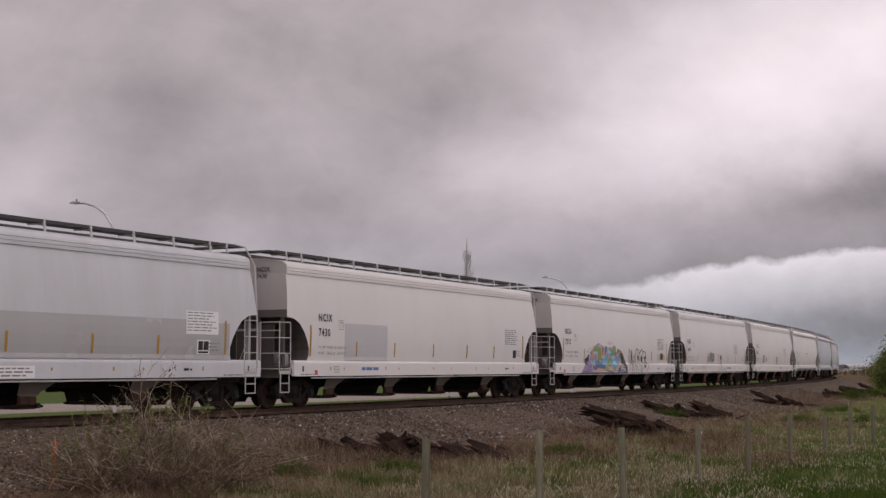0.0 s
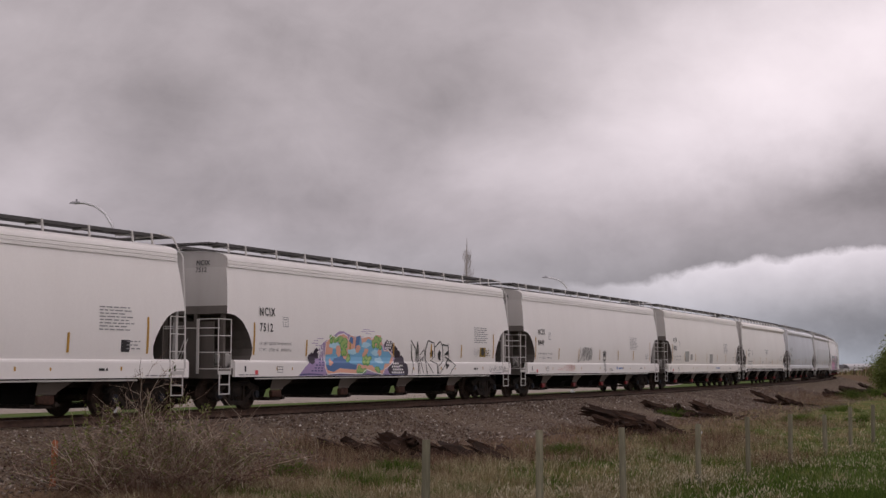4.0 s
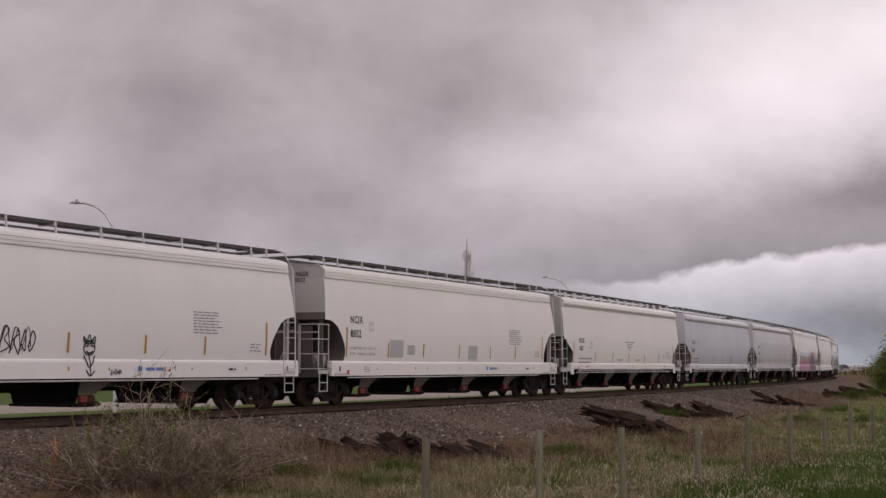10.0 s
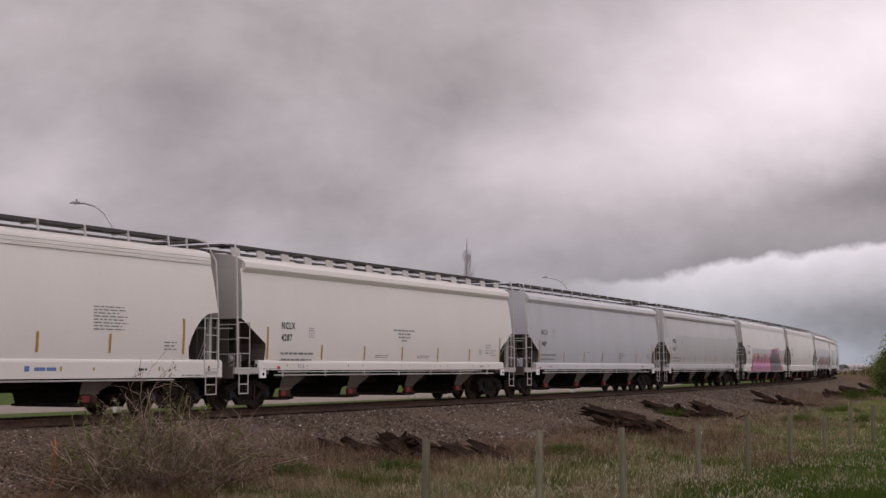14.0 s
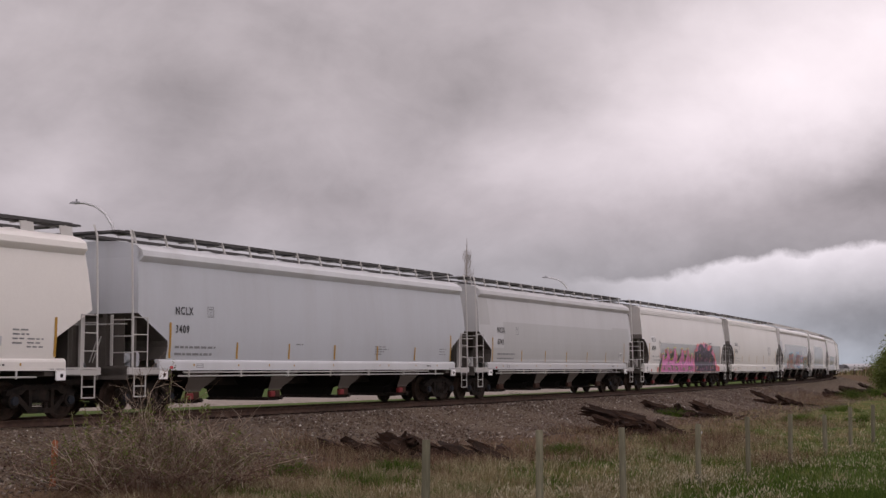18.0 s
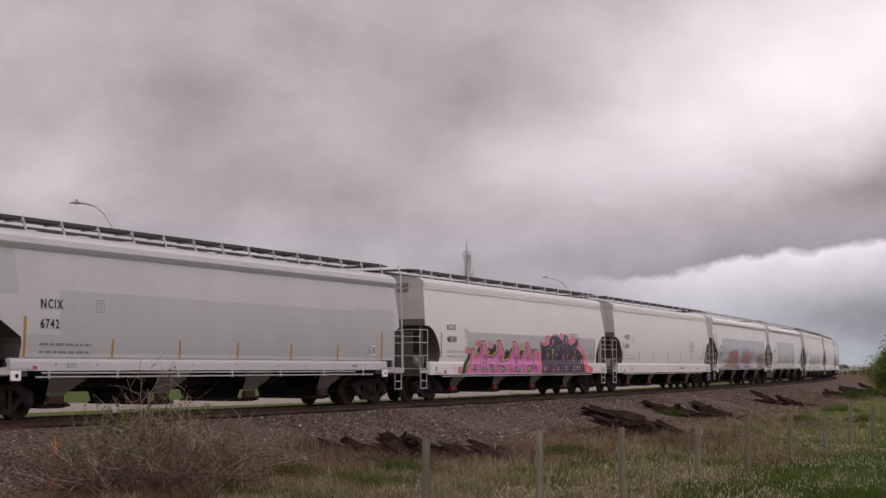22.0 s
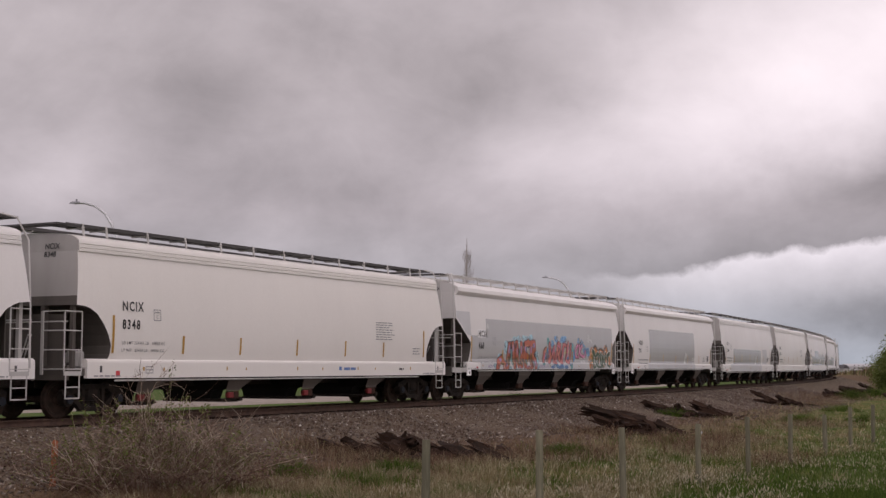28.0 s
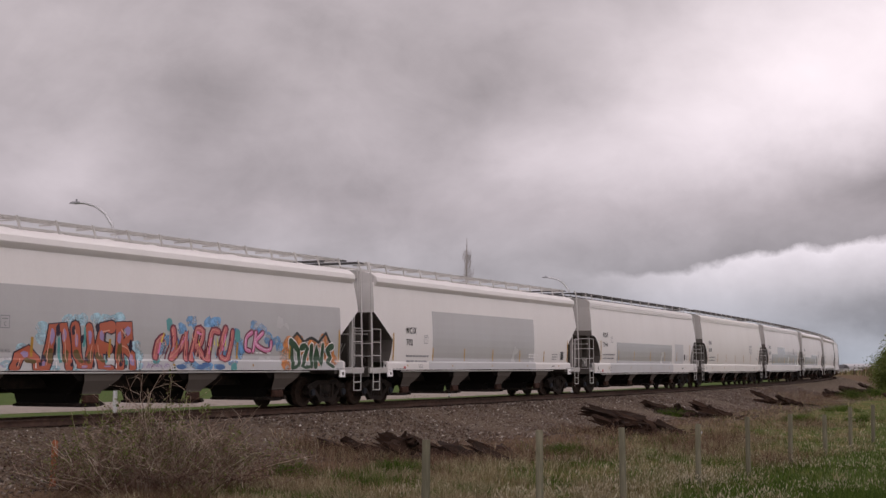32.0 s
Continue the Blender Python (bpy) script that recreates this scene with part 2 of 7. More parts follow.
def stone_material():
    n = Nodes("ballast_stone")
    r = n.put("ShaderNodeNewGeometry").outputs["Random Per Island"]
    c = n.ramp(r, [(0.0, (0.035, 0.027, 0.023)), (0.35, (0.085, 0.055, 0.040)), (0.6, (0.135, 0.098, 0.075)), (0.72, (0.16, 0.135, 0.12)), (0.93, (0.22, 0.185, 0.155)), (1.0, (0.50, 0.46, 0.41))])
    c = n.mix(n.math("MULTIPLY", n.noise(n.coords("Object"), 30.0, 3.0), 0.35), c, (0.075, 0.050, 0.036))
    return n.surface(c, 0.9, 0.0, spec=0.2)


def blade_material(name, stops):
    n = Nodes(name)
    r = n.put("ShaderNodeNewGeometry").outputs["Random Per Island"]
    c = n.ramp(r, stops)
    c = n.mix(n.math("MULTIPLY", n.noise(n.coords("Object"), 1.3, 3.0), 0.4), c, tuple(v * 0.5 for v in stops[0][1]))
    n.surface(c, 0.8, 0.0, spec=0.15)
    solid = n.out.inputs[0].links[0].from_socket
    thin = n.put("ShaderNodeBsdfTranslucent", {"Color": c})
    both = n.put("ShaderNodeMixShader", {0: 0.4, 1: solid, 2: thin.outputs[0]})
    n.t.links.new(both.outputs[0], n.out.inputs[0])
    return n.mat


def wood_material(name, a, b, scale=(14.0, 14.0, 1.2)):
    n = Nodes(name)
    o = n.coords("Object")
    v = n.put("ShaderNodeMapping", {"Vector": o, "Scale": scale}).outputs[0]
    f = n.noise(v, 2.0, 6.0, 0.65, 0.6)
    r = n.put("ShaderNodeObjectInfo").outputs["Random"]
    c = n.mix(n.ramp(f, [(0.3, (0, 0, 0)), (0.7, (1, 1, 1))]), a, b)
    c = n.mix(n.math("MULTIPLY", r, 0.6), c, tuple(q * 0.5 for q in a))
    return n.surface(c, 0.88, 0.0, f, 0.6, 0.012, 0.2)


TURF = ground_material()
BALLAST = ballast_material()
STONE = stone_material()
STRAW = blade_material("dry_straw", [(0.0, (0.10, 0.068, 0.034)), (0.6, (0.20, 0.15, 0.077)), (1.0, (0.50, 0.42, 0.26))])
BLEACHED = blade_material("bleached_straw", [(0.0, (0.18, 0.14, 0.075)), (0.5, (0.29, 0.24, 0.14)), (1.0, (0.56, 0.49, 0.34))])
GRASS = blade_material("spring_grass", [(0.0, (0.024, 0.048, 0.007)), (0.6, (0.062, 0.108, 0.016)), (1.0, (0.17, 0.215, 0.048))])
FLUFF = blade_material("pale_seed_head", [(0.0, (0.34, 0.29, 0.20)), (1.0, (0.62, 0.56, 0.43))])
WEED = blade_material("dead_weed_stem", [(0.0, (0.10, 0.062, 0.042)), (0.7, (0.20, 0.128, 0.082)), (1.0, (0.34, 0.245, 0.15))])
RUSSET = blade_material("russet_dead_stem", [(0.0, (0.060, 0.034, 0.024)), (0.6, (0.15, 0.088, 0.058)), (1.0, (0.36, 0.25, 0.165))])
TWIG = blade_material("bare_twig_bark", [(0.0, (0.07, 0.040, 0.031)), (0.55, (0.175, 0.108, 0.080)), (0.85, (0.34, 0.24, 0.185)), (1.0, (0.62, 0.51, 0.40))])
LEAF = blade_material("young_leaf", [(0.0, (0.085, 0.105, 0.028)), (0.6, (0.15, 0.17, 0.05)), (1.0, (0.25, 0.26, 0.10))])
BUSHLEAF = blade_material("bush_leaf", [(0.0, (0.085, 0.11, 0.028)), (0.6, (0.15, 0.185, 0.05)), (1.0, (0.25, 0.275, 0.09))])
POST = wood_material("weathered_post", (0.105, 0.098, 0.066), (0.24, 0.222, 0.155))
TIE = wood_material("creosoted_timber", (0.009, 0.006, 0.0045), (0.05, 0.025, 0.014), (1.2, 14.0, 14.0))
RAIL = rusty("rusty_rail_steel", (0.05, 0.032, 0.025), (0.09, 0.055, 0.04), 0.7)
CONCRETE = rusty("pale_gravel_road", (0.205, 0.175, 0.15), (0.275, 0.238, 0.207), 0.95, 1.2)
GALV = plain("galvanised_steel", (0.50, 0.50, 0.51), 0.45, 0.5)
LENS = plain("lamp_housing_grey", (0.20, 0.20, 0.21), 0.5)
STAKE = plain("orange_stake_paint", (0.34, 0.105, 0.045), 0.8, grain=0.4, scale=14.0)
BARK = plain("grey_bark", (0.27, 0.235, 0.215), 0.9)
SIDING = plain("pale_metal_siding", (0.42, 0.41, 0.42), 0.6)
ROOFING = plain("dark_roofing", (0.08, 0.075, 0.08), 0.8)
FENCEWHITE = plain("white_fence_paint", (0.52, 0.515, 0.51), 0.6)
PALE_TWIG = blade_material("pale_twig_bark", [(0.0, (0.11, 0.07, 0.052)), (0.5, (0.26, 0.18, 0.135)), (1.0, (0.58, 0.48, 0.385))])
CANE = blade_material("pale_dead_cane", [(0.0, (0.34, 0.27, 0.20)), (1.0, (0.62, 0.54, 0.44))])
GATE_BROWN = rusty("rusty_gate_steel", (0.028, 0.016, 0.012), (0.06, 0.03, 0.02))


# ---- mesh helpers ----
class Shape:
    """Collects vertices and faces for one mesh."""

    def __init__(self):
        self.v, self.f = [], []

    def add(self, verts, faces):
        k = len(self.v)
        self.v += [tuple(p) for p in verts]
        self.f += [tuple(i + k for i in f) for f in faces]
        return self

    def box(self, x0, x1, y0, y1, z0, z1, chamfer=0.0):
        """A box; with a chamfer its upright edges and top edges are cut."""
        c = chamfer
        if c <= 0:
            p = [(x, y, z) for z in (z0, z1) for x, y in ((x0, y0), (x1, y0), (x1, y1), (x0, y1))]
            return self.add(p, [(3, 2, 1, 0), (4, 5, 6, 7)] + [(i, (i + 1) % 4, (i + 1) % 4 + 4, i + 4) for i in range(4)])

        def ring(z, a):
            return [(x0 + a + c, y0 + a, z), (x1 - a - c, y0 + a, z), (x1 - a, y0 + a + c, z), (x1 - a, y1 - a - c, z),
                    (x1 - a - c, y1 - a, z), (x0 + a + c, y1 - a, z), (x0 + a, y1 - a - c, z), (x0 + a, y0 + a + c, z)]
        return self.loft([ring(z0, c * 0.6), ring(z0 + c, 0), ring(z1 - c, 0), ring(z1, c * 0.6)])

    def loft(self, rings, caps=True):
        n = len(rings[0])
        faces = [(k * n + i, k * n + (i + 1) % n, (k + 1) * n + (i + 1) % n, (k + 1) * n + i)
                 for k in range(len(rings) - 1) for i in range(n)]
        if caps:
            faces += [tuple(reversed(range(n))), tuple(range((len(rings) - 1) * n, len(rings) * n))]
        return self.add([p for r in rings for p in r], faces)

    def tube(self, pts, r, n=6, r1=None):
        """A round bar along points, tapering to r1."""
        pts = [Vector(p) for p in pts]
        r1 = r if r1 is None else r1
        rings = []
        for i, p in enumerate(pts):
            d = (pts[min(i + 1, len(pts) - 1)] - pts[max(i - 1, 0)]).normalized()
            u = d.orthogonal().normalized() if abs(d.z) > 0.9 or abs(d.z) < 1e-6 and False else d.cross(Vector((0.31, 0.52, 0.79))).normalized()
            w = d.cross(u)
            q = r + (r1 - r) * i / max(1, len(pts) - 1)
            rings.append([tuple(p + (u * math.cos(6.2832 * k / n) + w * math.sin(6.2832 * k / n)) * q) for k in range(n)])
        return self.loft(rings)

    def disc(self, c, axis, r, h, n=16):
        """A short cylinder round c along axis 'x', 'y' or 'z'."""
        i = "xyz".index(axis)
        a, b = [0.0] * 3, [0.0] * 3
        a[i], b[i] = -h / 2, h / 2
        rings = []
        for off in (a, b):
            ring = []
            for k in range(n):
                q = [0.0] * 3
                q[(i + 1) % 3], q[(i + 2) % 3] = r * math.cos(6.2832 * k / n), r * math.sin(6.2832 * k / n)
                ring.append(tuple(c[j] + off[j] + q[j] for j in range(3)))
            rings.append(ring)
        return self.loft(rings)

    def lathe(self, profile, n=20):
        """Turns (radius, y) pairs round the y axis."""
        rings = [[(r * math.cos(6.2832 * k / n), y, -r * math.sin(6.2832 * k / n)) for k in range(n)] for r, y in profile]
        return self.loft(rings)

    def mesh(self, name, *mats, smooth=False, angle=35):
        me = bpy.data.meshes.new(name)
        me.from_pydata(self.v, [], self.f)
        for m in mats:
            me.materials.append(m)
        if smooth:
            me.polygons.foreach_set("use_smooth", [True] * len(me.polygons))
            me.set_sharp_from_angle(angle=radians(angle))
        me.update()
        return me


def part(name, shape, material, parent, label="", smooth=False, m=None):
    """Links a shape (or a ready mesh) as one mesh object under a thing or a part."""
    me = shape if isinstance(shape, bpy.types.Mesh) else shape.mesh(name, material, smooth=smooth)
    ob = new(name, me)
    if isinstance(shape, bpy.types.Mesh) and material is not None:
        ob.material_slots[0].link = "OBJECT"
        ob.material_slots[0].material = material
    ob.parent = parent
    if m is not None:
        ob.matrix_basis = m
    if label:
        ob["label"] = label
    return ob


def thing(name, label, category, group="", m=None, kind=""):
    """An empty at a thing's base that parents its parts."""
    ob = new(name)
    ob.empty_display_size = 0.2
    if m is not None:
        ob.matrix_basis = m
    return tagged(ob, label, category, group, kind)


def numpy_mesh(name, verts, faces, *mats):
    me = bpy.data.meshes.new(name)
    nv, nf, k = len(verts), len(faces), faces.shape[1]
    me.vertices.add(nv)
    me.vertices.foreach_set("co", np.asarray(verts, dtype=np.float32).ravel())
    me.loops.add(nf * k)
    me.loops.foreach_set("vertex_index", np.asarray(faces, dtype=np.int32).ravel())
    me.polygons.add(nf)
    me.polygons.foreach_set("loop_start", np.arange(0, nf * k, k, dtype=np.int32))
    for m in mats:
        me.materials.append(m)
    me.update(calc_edges=True)
    return me


# ---- the line of the track: s metres along it, off metres to the camera's side; z = 0 at the rail head ----
TRACK_Y, TRACK_TURN, TRACK_K, TRACK_K2 = 52.64, 1.11048, 0.00110743, 2.35e-6
S_MIN, S_STEP = -330.0, 0.5
_s = np.arange(S_MIN, 520.0, S_STEP)
# the bend eases out to both sides of the stretch in view
_k = np.where(_s < 0, np.clip(TRACK_K + TRACK_K2 * _s, 0.0007, 1), np.clip(TRACK_K + TRACK_K2 * _s, 0, 0.0016))
_a = np.cumsum(_k) * S_STEP
_i0 = int(round(-S_MIN / S_STEP))
_a = _a - _a[_i0] + TRACK_TURN
_px = np.cumsum(np.cos(_a)) * S_STEP
_py = np.cumsum(np.sin(_a)) * S_STEP
_px, _py = _px - _px[_i0], _py - _py[_i0] + TRACK_Y


def track(s, off=0.0):
    """x, y and heading on the track."""
    a = np.interp(s, _s, _a)
    return np.interp(s, _s, _px) + off * np.sin(a), np.interp(s, _s, _py) - off * np.cos(a), a


def track_coords(x, y):
    """s and off of places in the plan (arrays)."""
    step = 8
    cx, cy, cs, ca = _px[::step], _py[::step], _s[::step], _a[::step]
    s, off = np.zeros(len(x)), np.zeros(len(x))
    for k in range(0, len(x), 4000):
        d = (x[k:k + 4000, None] - cx) ** 2 + (y[k:k + 4000, None] - cy) ** 2
        j = d.argmin(1)
        dx, dy = x[k:k + 4000] - cx[j], y[k:k + 4000] - cy[j]
        s[k:k + 4000] = cs[j] + dx * np.cos(ca[j]) + dy * np.sin(ca[j])
        off[k:k + 4000] = dx * np.sin(ca[j]) - dy * np.cos(ca[j])
    return s, off


OFFS = [-400, -60, -36, -24, -20, -8, -4.5, -2.6, 2.6, 5.2, 8.0, 12.0, 16.0, 24, 40, 400]
GROUND = [-1.6, -1.6, -1.55, -1.5, -1.4, -1.1, -0.95, -0.62, -0.62, -0.95, -1.08, -1.18, -1.25, -1.15, -1.1, -1.1]


def bumps(x, y):
    return (0.07 * np.sin(x * 0.9 + 0.6 * np.sin(y * 0.7)) * np.cos(y * 0.8 + 0.5 * np.sin(x * 0.5))
            + 0.035 * np.sin(x * 2.3 + 1.7 * y) * np.cos(y * 2.9 - x))


def ground_z(x, y):
    x, y = np.atleast_1d(np.asarray(x, float)), np.atleast_1d(np.asarray(y, float))
    s, off = track_coords(x, y)
    z = np.interp(off, OFFS, GROUND)
    near = np.clip((off - 6) / 4, 0, 1) * np.clip((60 - off) / 20, 0, 1)
    far = np.hypot(x, y)
    # a low bank rises beside the track far down the line
    bank = 1.65 * np.exp(-((s - 205) / 45) ** 2) * np.clip((off - 4.5) / 5.5, 0, 1) * np.clip((70 - off) / 30, 0, 1)
    return z + bumps(x, y) * near + bank - np.clip(far - 400, 0, 4000) * 0.0002


def gz(x, y):
    return float(ground_z(x, y)[0])


def build_sky():
    rings, n = [], 48
    for k in range(0, 21):
        e = radians(-12 + 102 * k / 20)
        r = 4300.0
        rings.append([(r * math.cos(e) * math.cos(6.2832 * i / n), r * math.cos(e) * math.sin(6.2832 * i / n), r * math.sin(e)) for i in range(n)])
    ob = new("backdrop", Shape().loft(rings, caps=False).mesh("backdrop", sky_material(), smooth=True, angle=180))
    return tagged(ob, "overcast sky of drifting grey and white clouds", "sky", kind="structure")


def build_ground():
    def lines(lo, hi, fine, step_fine, grow=1.35):
        a = list(np.arange(fine[0], fine[1], step_fine))
        q, d = fine[1], step_fine
        while q < hi:
            a.append(q)
            d *= grow
            q += d
        a.append(hi)
        q, d = fine[0], step_fine
        left = []
        while q > lo:
            d *= grow
            q -= d
            left.append(max(q, lo))
        return np.array(sorted(set(left)) + a)
    xs, ys = lines(-4000, 4000, (-30, 75), 0.6), lines(-4000, 4000, (16, 190), 0.6)
    X, Y = np.meshgrid(xs, ys)
    x, y = X.ravel(), Y.ravel()
    s, off = track_coords(x, y)
    z = ground_z(x, y)
    nx, ny = len(xs), len(ys)
    i, j = np.meshgrid(np.arange(nx - 1), np.arange(ny - 1))
    q = (j * nx + i).ravel()
    me = numpy_mesh("ground", np.stack([x, y, z], 1), np.stack([q, q + 1, q + nx + 1, q + nx], 1), TURF)
    me.polygons.foreach_set("use_smooth", [True] * len(me.polygons))
    soil = np.interp(np.where(off > 0, off + np.clip(s / 15, 0, 2.6), off), [-400, -9, -5, 0, 8.5, 13, 400], [0, 0, 1, 1, 0.85, 0.15, 0.0])
    lush = np.interp(off, [-400, -6, -4, 14, 19, 400], [1, 0.9, 0, 0, 0.7, 0.5]) * np.where(off > 0, np.clip(1.2 - s / 55, 0.25, 1), 1)
    for name, val in (("soil", soil), ("lush", lush)):
        me.attributes.new(name, "FLOAT", "POINT").data.foreach_set("value", val.astype(np.float32))
    return tagged(new("ground", me), "rough grassy ground with bare soil beside the track", "ground", kind="structure")


def ribbon(name, profile, s0, s1, step, mat, wiggle=0.0, drift=0.0):
    """A strip that follows the track: profile is (off, z) pairs."""
    ss = np.arange(s0, s1 + 1e-6, step)
    pts = []
    for o, z in profile:
        x, y, _ = track(ss, o + drift * np.clip(ss, -60, 150))
        w = wiggle * (np.sin(x * 1.7 + o * 3) * np.cos(y * 1.3) + 0.6 * np.sin(x * 4.1 - y * 3.3))
        pts.append(np.stack([x, y, z + w], 1))
    n, m = len(ss), len(profile)
    v = np.concatenate(pts)
    a, b = np.meshgrid(np.arange(n - 1), np.arange(m - 1))
    q = (b * n + a).ravel()
    me = numpy_mesh(name, v, np.stack([q, q + n, q + n + 1, q + 1], 1)[:, ::-1], mat)
    return new(name, me)


def build_track():
    bed = ribbon("track_bed", [(-5.3, -1.3), (-3.4, -0.62), (-2.2, -0.20), (-0.9, -0.17), (0.9, -0.17), (2.2, -0.20), (3.6, -0.55), (4.8, -0.84), (6.2, -1.06), (8.4, -1.3)],
                 -120, 330, 0.6, BALLAST, 0.02)
    tagged(bed, "grey-brown crushed stone bed under the railway track", "ballast", kind="structure")
    for off in (-0.75, 0.75):
        prof = [(-0.07, -0.165), (0.07, -0.165), (0.07, -0.15), (0.012, -0.12), (0.012, -0.045), (0.037, -0.03), (0.037, 0.0),
                (-0.037, 0.0), (-0.037, -0.03), (-0.012, -0.045), (-0.012, -0.12), (-0.07, -0.15), (-0.07, -0.165)]
        r = ribbon("rail", [(off + o, z) for o, z in prof], -120, 330, 1.5, RAIL)
        tagged(r, "rusty steel rail on dark wooden sleepers", "rail", "rails of the track")
    rnd = np.random.default_rng(3)
    box = np.array([(x, y, z) for z in (-0.34, -0.155) for x, y in ((-0.115, -1.3), (0.115, -1.3), (0.115, 1.3), (-0.115, 1.3))])
    faces = np.array([(3, 2, 1, 0), (4, 5, 6, 7), (0, 1, 5, 4), (1, 2, 6, 5), (2, 3, 7, 6), (3, 0, 4, 7)])
    vs, fs = [], []
    for k, s in enumerate(np.arange(-110, 320, 0.52)):
        x, y, a = track(s)
        a = a + rnd.normal(0, 0.012)
        c, d = math.cos(a), math.sin(a)
        p = box * (1, 1 + rnd.normal(0, 0.01), 1)
        vs.append(np.stack([x + p[:, 0] * c - p[:, 1] * d, y + p[:, 0] * d + p[:, 1] * c, p[:, 2] + rnd.normal(0, 0.006)], 1))
        fs.append(faces + 8 * k)
    tagged(new("sleepers", numpy_mesh("sleepers", np.concatenate(vs), np.concatenate(fs), TIE)),
           "dark creosoted wooden sleepers under the rails", "sleepers", kind="stuff")
    road = ribbon("road", [(-ROAD[1] - 0.6, -1.75), (-ROAD[1], -1.43), (-(ROAD[0] + ROAD[1]) / 2, -1.37), (-ROAD[0], -1.40), (-ROAD[0] + 0.6, -1.75)], -160, 330, 3.0, CONCRETE, 0.0, 0.11)
    tagged(road, "pale dusty road beyond the railway track", "road", kind="structure")


ROAD = (38.5, 50.0)
CLOUD_DOME = build_sky()
build_ground()
build_track()


# ---- the train's way: metres along the track at t = 0, and how far it has come by t ----
CENTERS = [-24.3, -3.93, 16.76, 37.17, 57.7, 77.47, 97.65, 117.4, 137.95, 158.3, 178.15, 197.7, 218.4, 238.95,
           259.5, 279.9, 300.7, 321.3, 341.9, 362.5]


def travelled(t):
    return 5.8707 * t + 0.0081905 * t ** 2 - 2.2e-6 * t ** 3 + 4.467e-7 * t ** 4


# ---- covered hopper cars ----
# local axes: x along the train (away from the camera), -y towards the camera, z = 0 at the rail head
PROFILE = [(1.40, 1.575), (1.55, 1.590), (1.75, 1.607), (2.0, 1.618), (2.25, 1.622), (2.5, 1.618), (2.75, 1.607), (3.0, 1.590),
           (3.25, 1.566), (3.5, 1.536), (3.75, 1.498), (4.0, 1.452)]
PZ = [p[0] for p in PROFILE]
PW = [p[1] for p in PROFILE]
KINDS = {
    # sill: ends of the side sill; end: half length over the platforms; mid, top: half length of the body where the ends start to slope and at the roof
    "rounded": dict(sill=(-9.05, 9.62), end=9.66, top=9.24, mid=9.44, cut_z=2.70, dark_z=2.92, bays=(-6.6, 3.8), ladders=(-9.555, 9.14), width=0.58,
                    cut=[(1.40, 8.30), (1.55, 8.23), (1.75, 8.21), (2.0, 8.31), (2.25, 8.48), (2.50, 8.72), (2.62, 8.95), (2.67, 9.10), (2.70, 9.44)]),
    "angled": dict(sill=(-8.42, 8.42), end=9.60, top=9.12, mid=9.28, cut_z=2.58, dark_z=2.58, bays=(-6.64, 3.85), ladders=(-9.18, 9.18), width=0.55,
                   cut=[(1.40, 8.12), (1.75, 8.08), (1.9, 8.10), (2.58, 9.28)]),
    "plated": dict(sill=(-8.42, 8.42), end=9.60, top=9.12, mid=9.28, cut_z=2.58, dark_z=2.58, bays=(-6.64, 3.85), ladders=(-9.18, 9.18), width=0.55,
                   cut=[(1.40, 8.12), (1.75, 8.08), (1.9, 8.10), (2.58, 9.28)]),
    "steep": dict(sill=(-8.42, 8.42), end=9.60, top=9.12, mid=9.28, cut_z=3.02, dark_z=3.02, bays=(-6.69, 3.95), ladders=(-9.18, 9.18), width=0.55,
                  cut=[(1.40, 8.24), (1.75, 8.12), (2.14, 8.05), (3.02, 9.28)]),
}


def end_x(kind, z):
    k = KINDS[kind]
    if z >= k["cut_z"]:
        return float(np.interp(z, [k["cut_z"], 4.4], [k["mid"], k["top"]]))
    return float(np.interp(z, [c[0] for c in k["cut"]], [c[1] for c in k["cut"]]))


def hull_side(kind, sgn):
    """One side below the roof chord, bulging, cut out at its ends over the trucks."""
    rows = sorted(set(PZ + [c[0] for c in KINDS[kind]["cut"]]))
    n, vs, fs = 24, [], []
    for z in rows:
        w, e = float(np.interp(z, PZ, PW)), end_x(kind, z)
        vs += [(-e + 2 * e * i / n, sgn * w, z) for i in range(n + 1)]
    for r in range(len(rows) - 1):
        for i in range(n):
            q = r * (n + 1) + i
            f = (q, q + 1, q + n + 2, q + n + 1)
            fs.append(f if sgn < 0 else f[::-1])
    return Shape().add(vs, fs)


def hull_end(kind, sgn, upper):
    """The upright end sheet, or the slope sheet under it."""
    # Below dark_z the end takes the darker slope colour.
    cz = KINDS[kind]["dark_z"]
    rows = sorted(set(PZ + [cz] + [c[0] for c in KINDS[kind]["cut"]]))
    rows = [z for z in rows if (z >= cz if upper else z <= cz)]
    vs, fs = [], []
    for z in rows:
        w, e = float(np.interp(z, PZ, PW)), end_x(kind, z)
        vs += [(sgn * e, -w + 2 * w * i / 4, z) for i in range(5)]
    for r in range(len(rows) - 1):
        for i in range(4):
            q = r * 5 + i
            f = (q, q + 1, q + 6, q + 5)
            fs.append(f if sgn > 0 else f[::-1])
    return Shape().add(vs, fs)


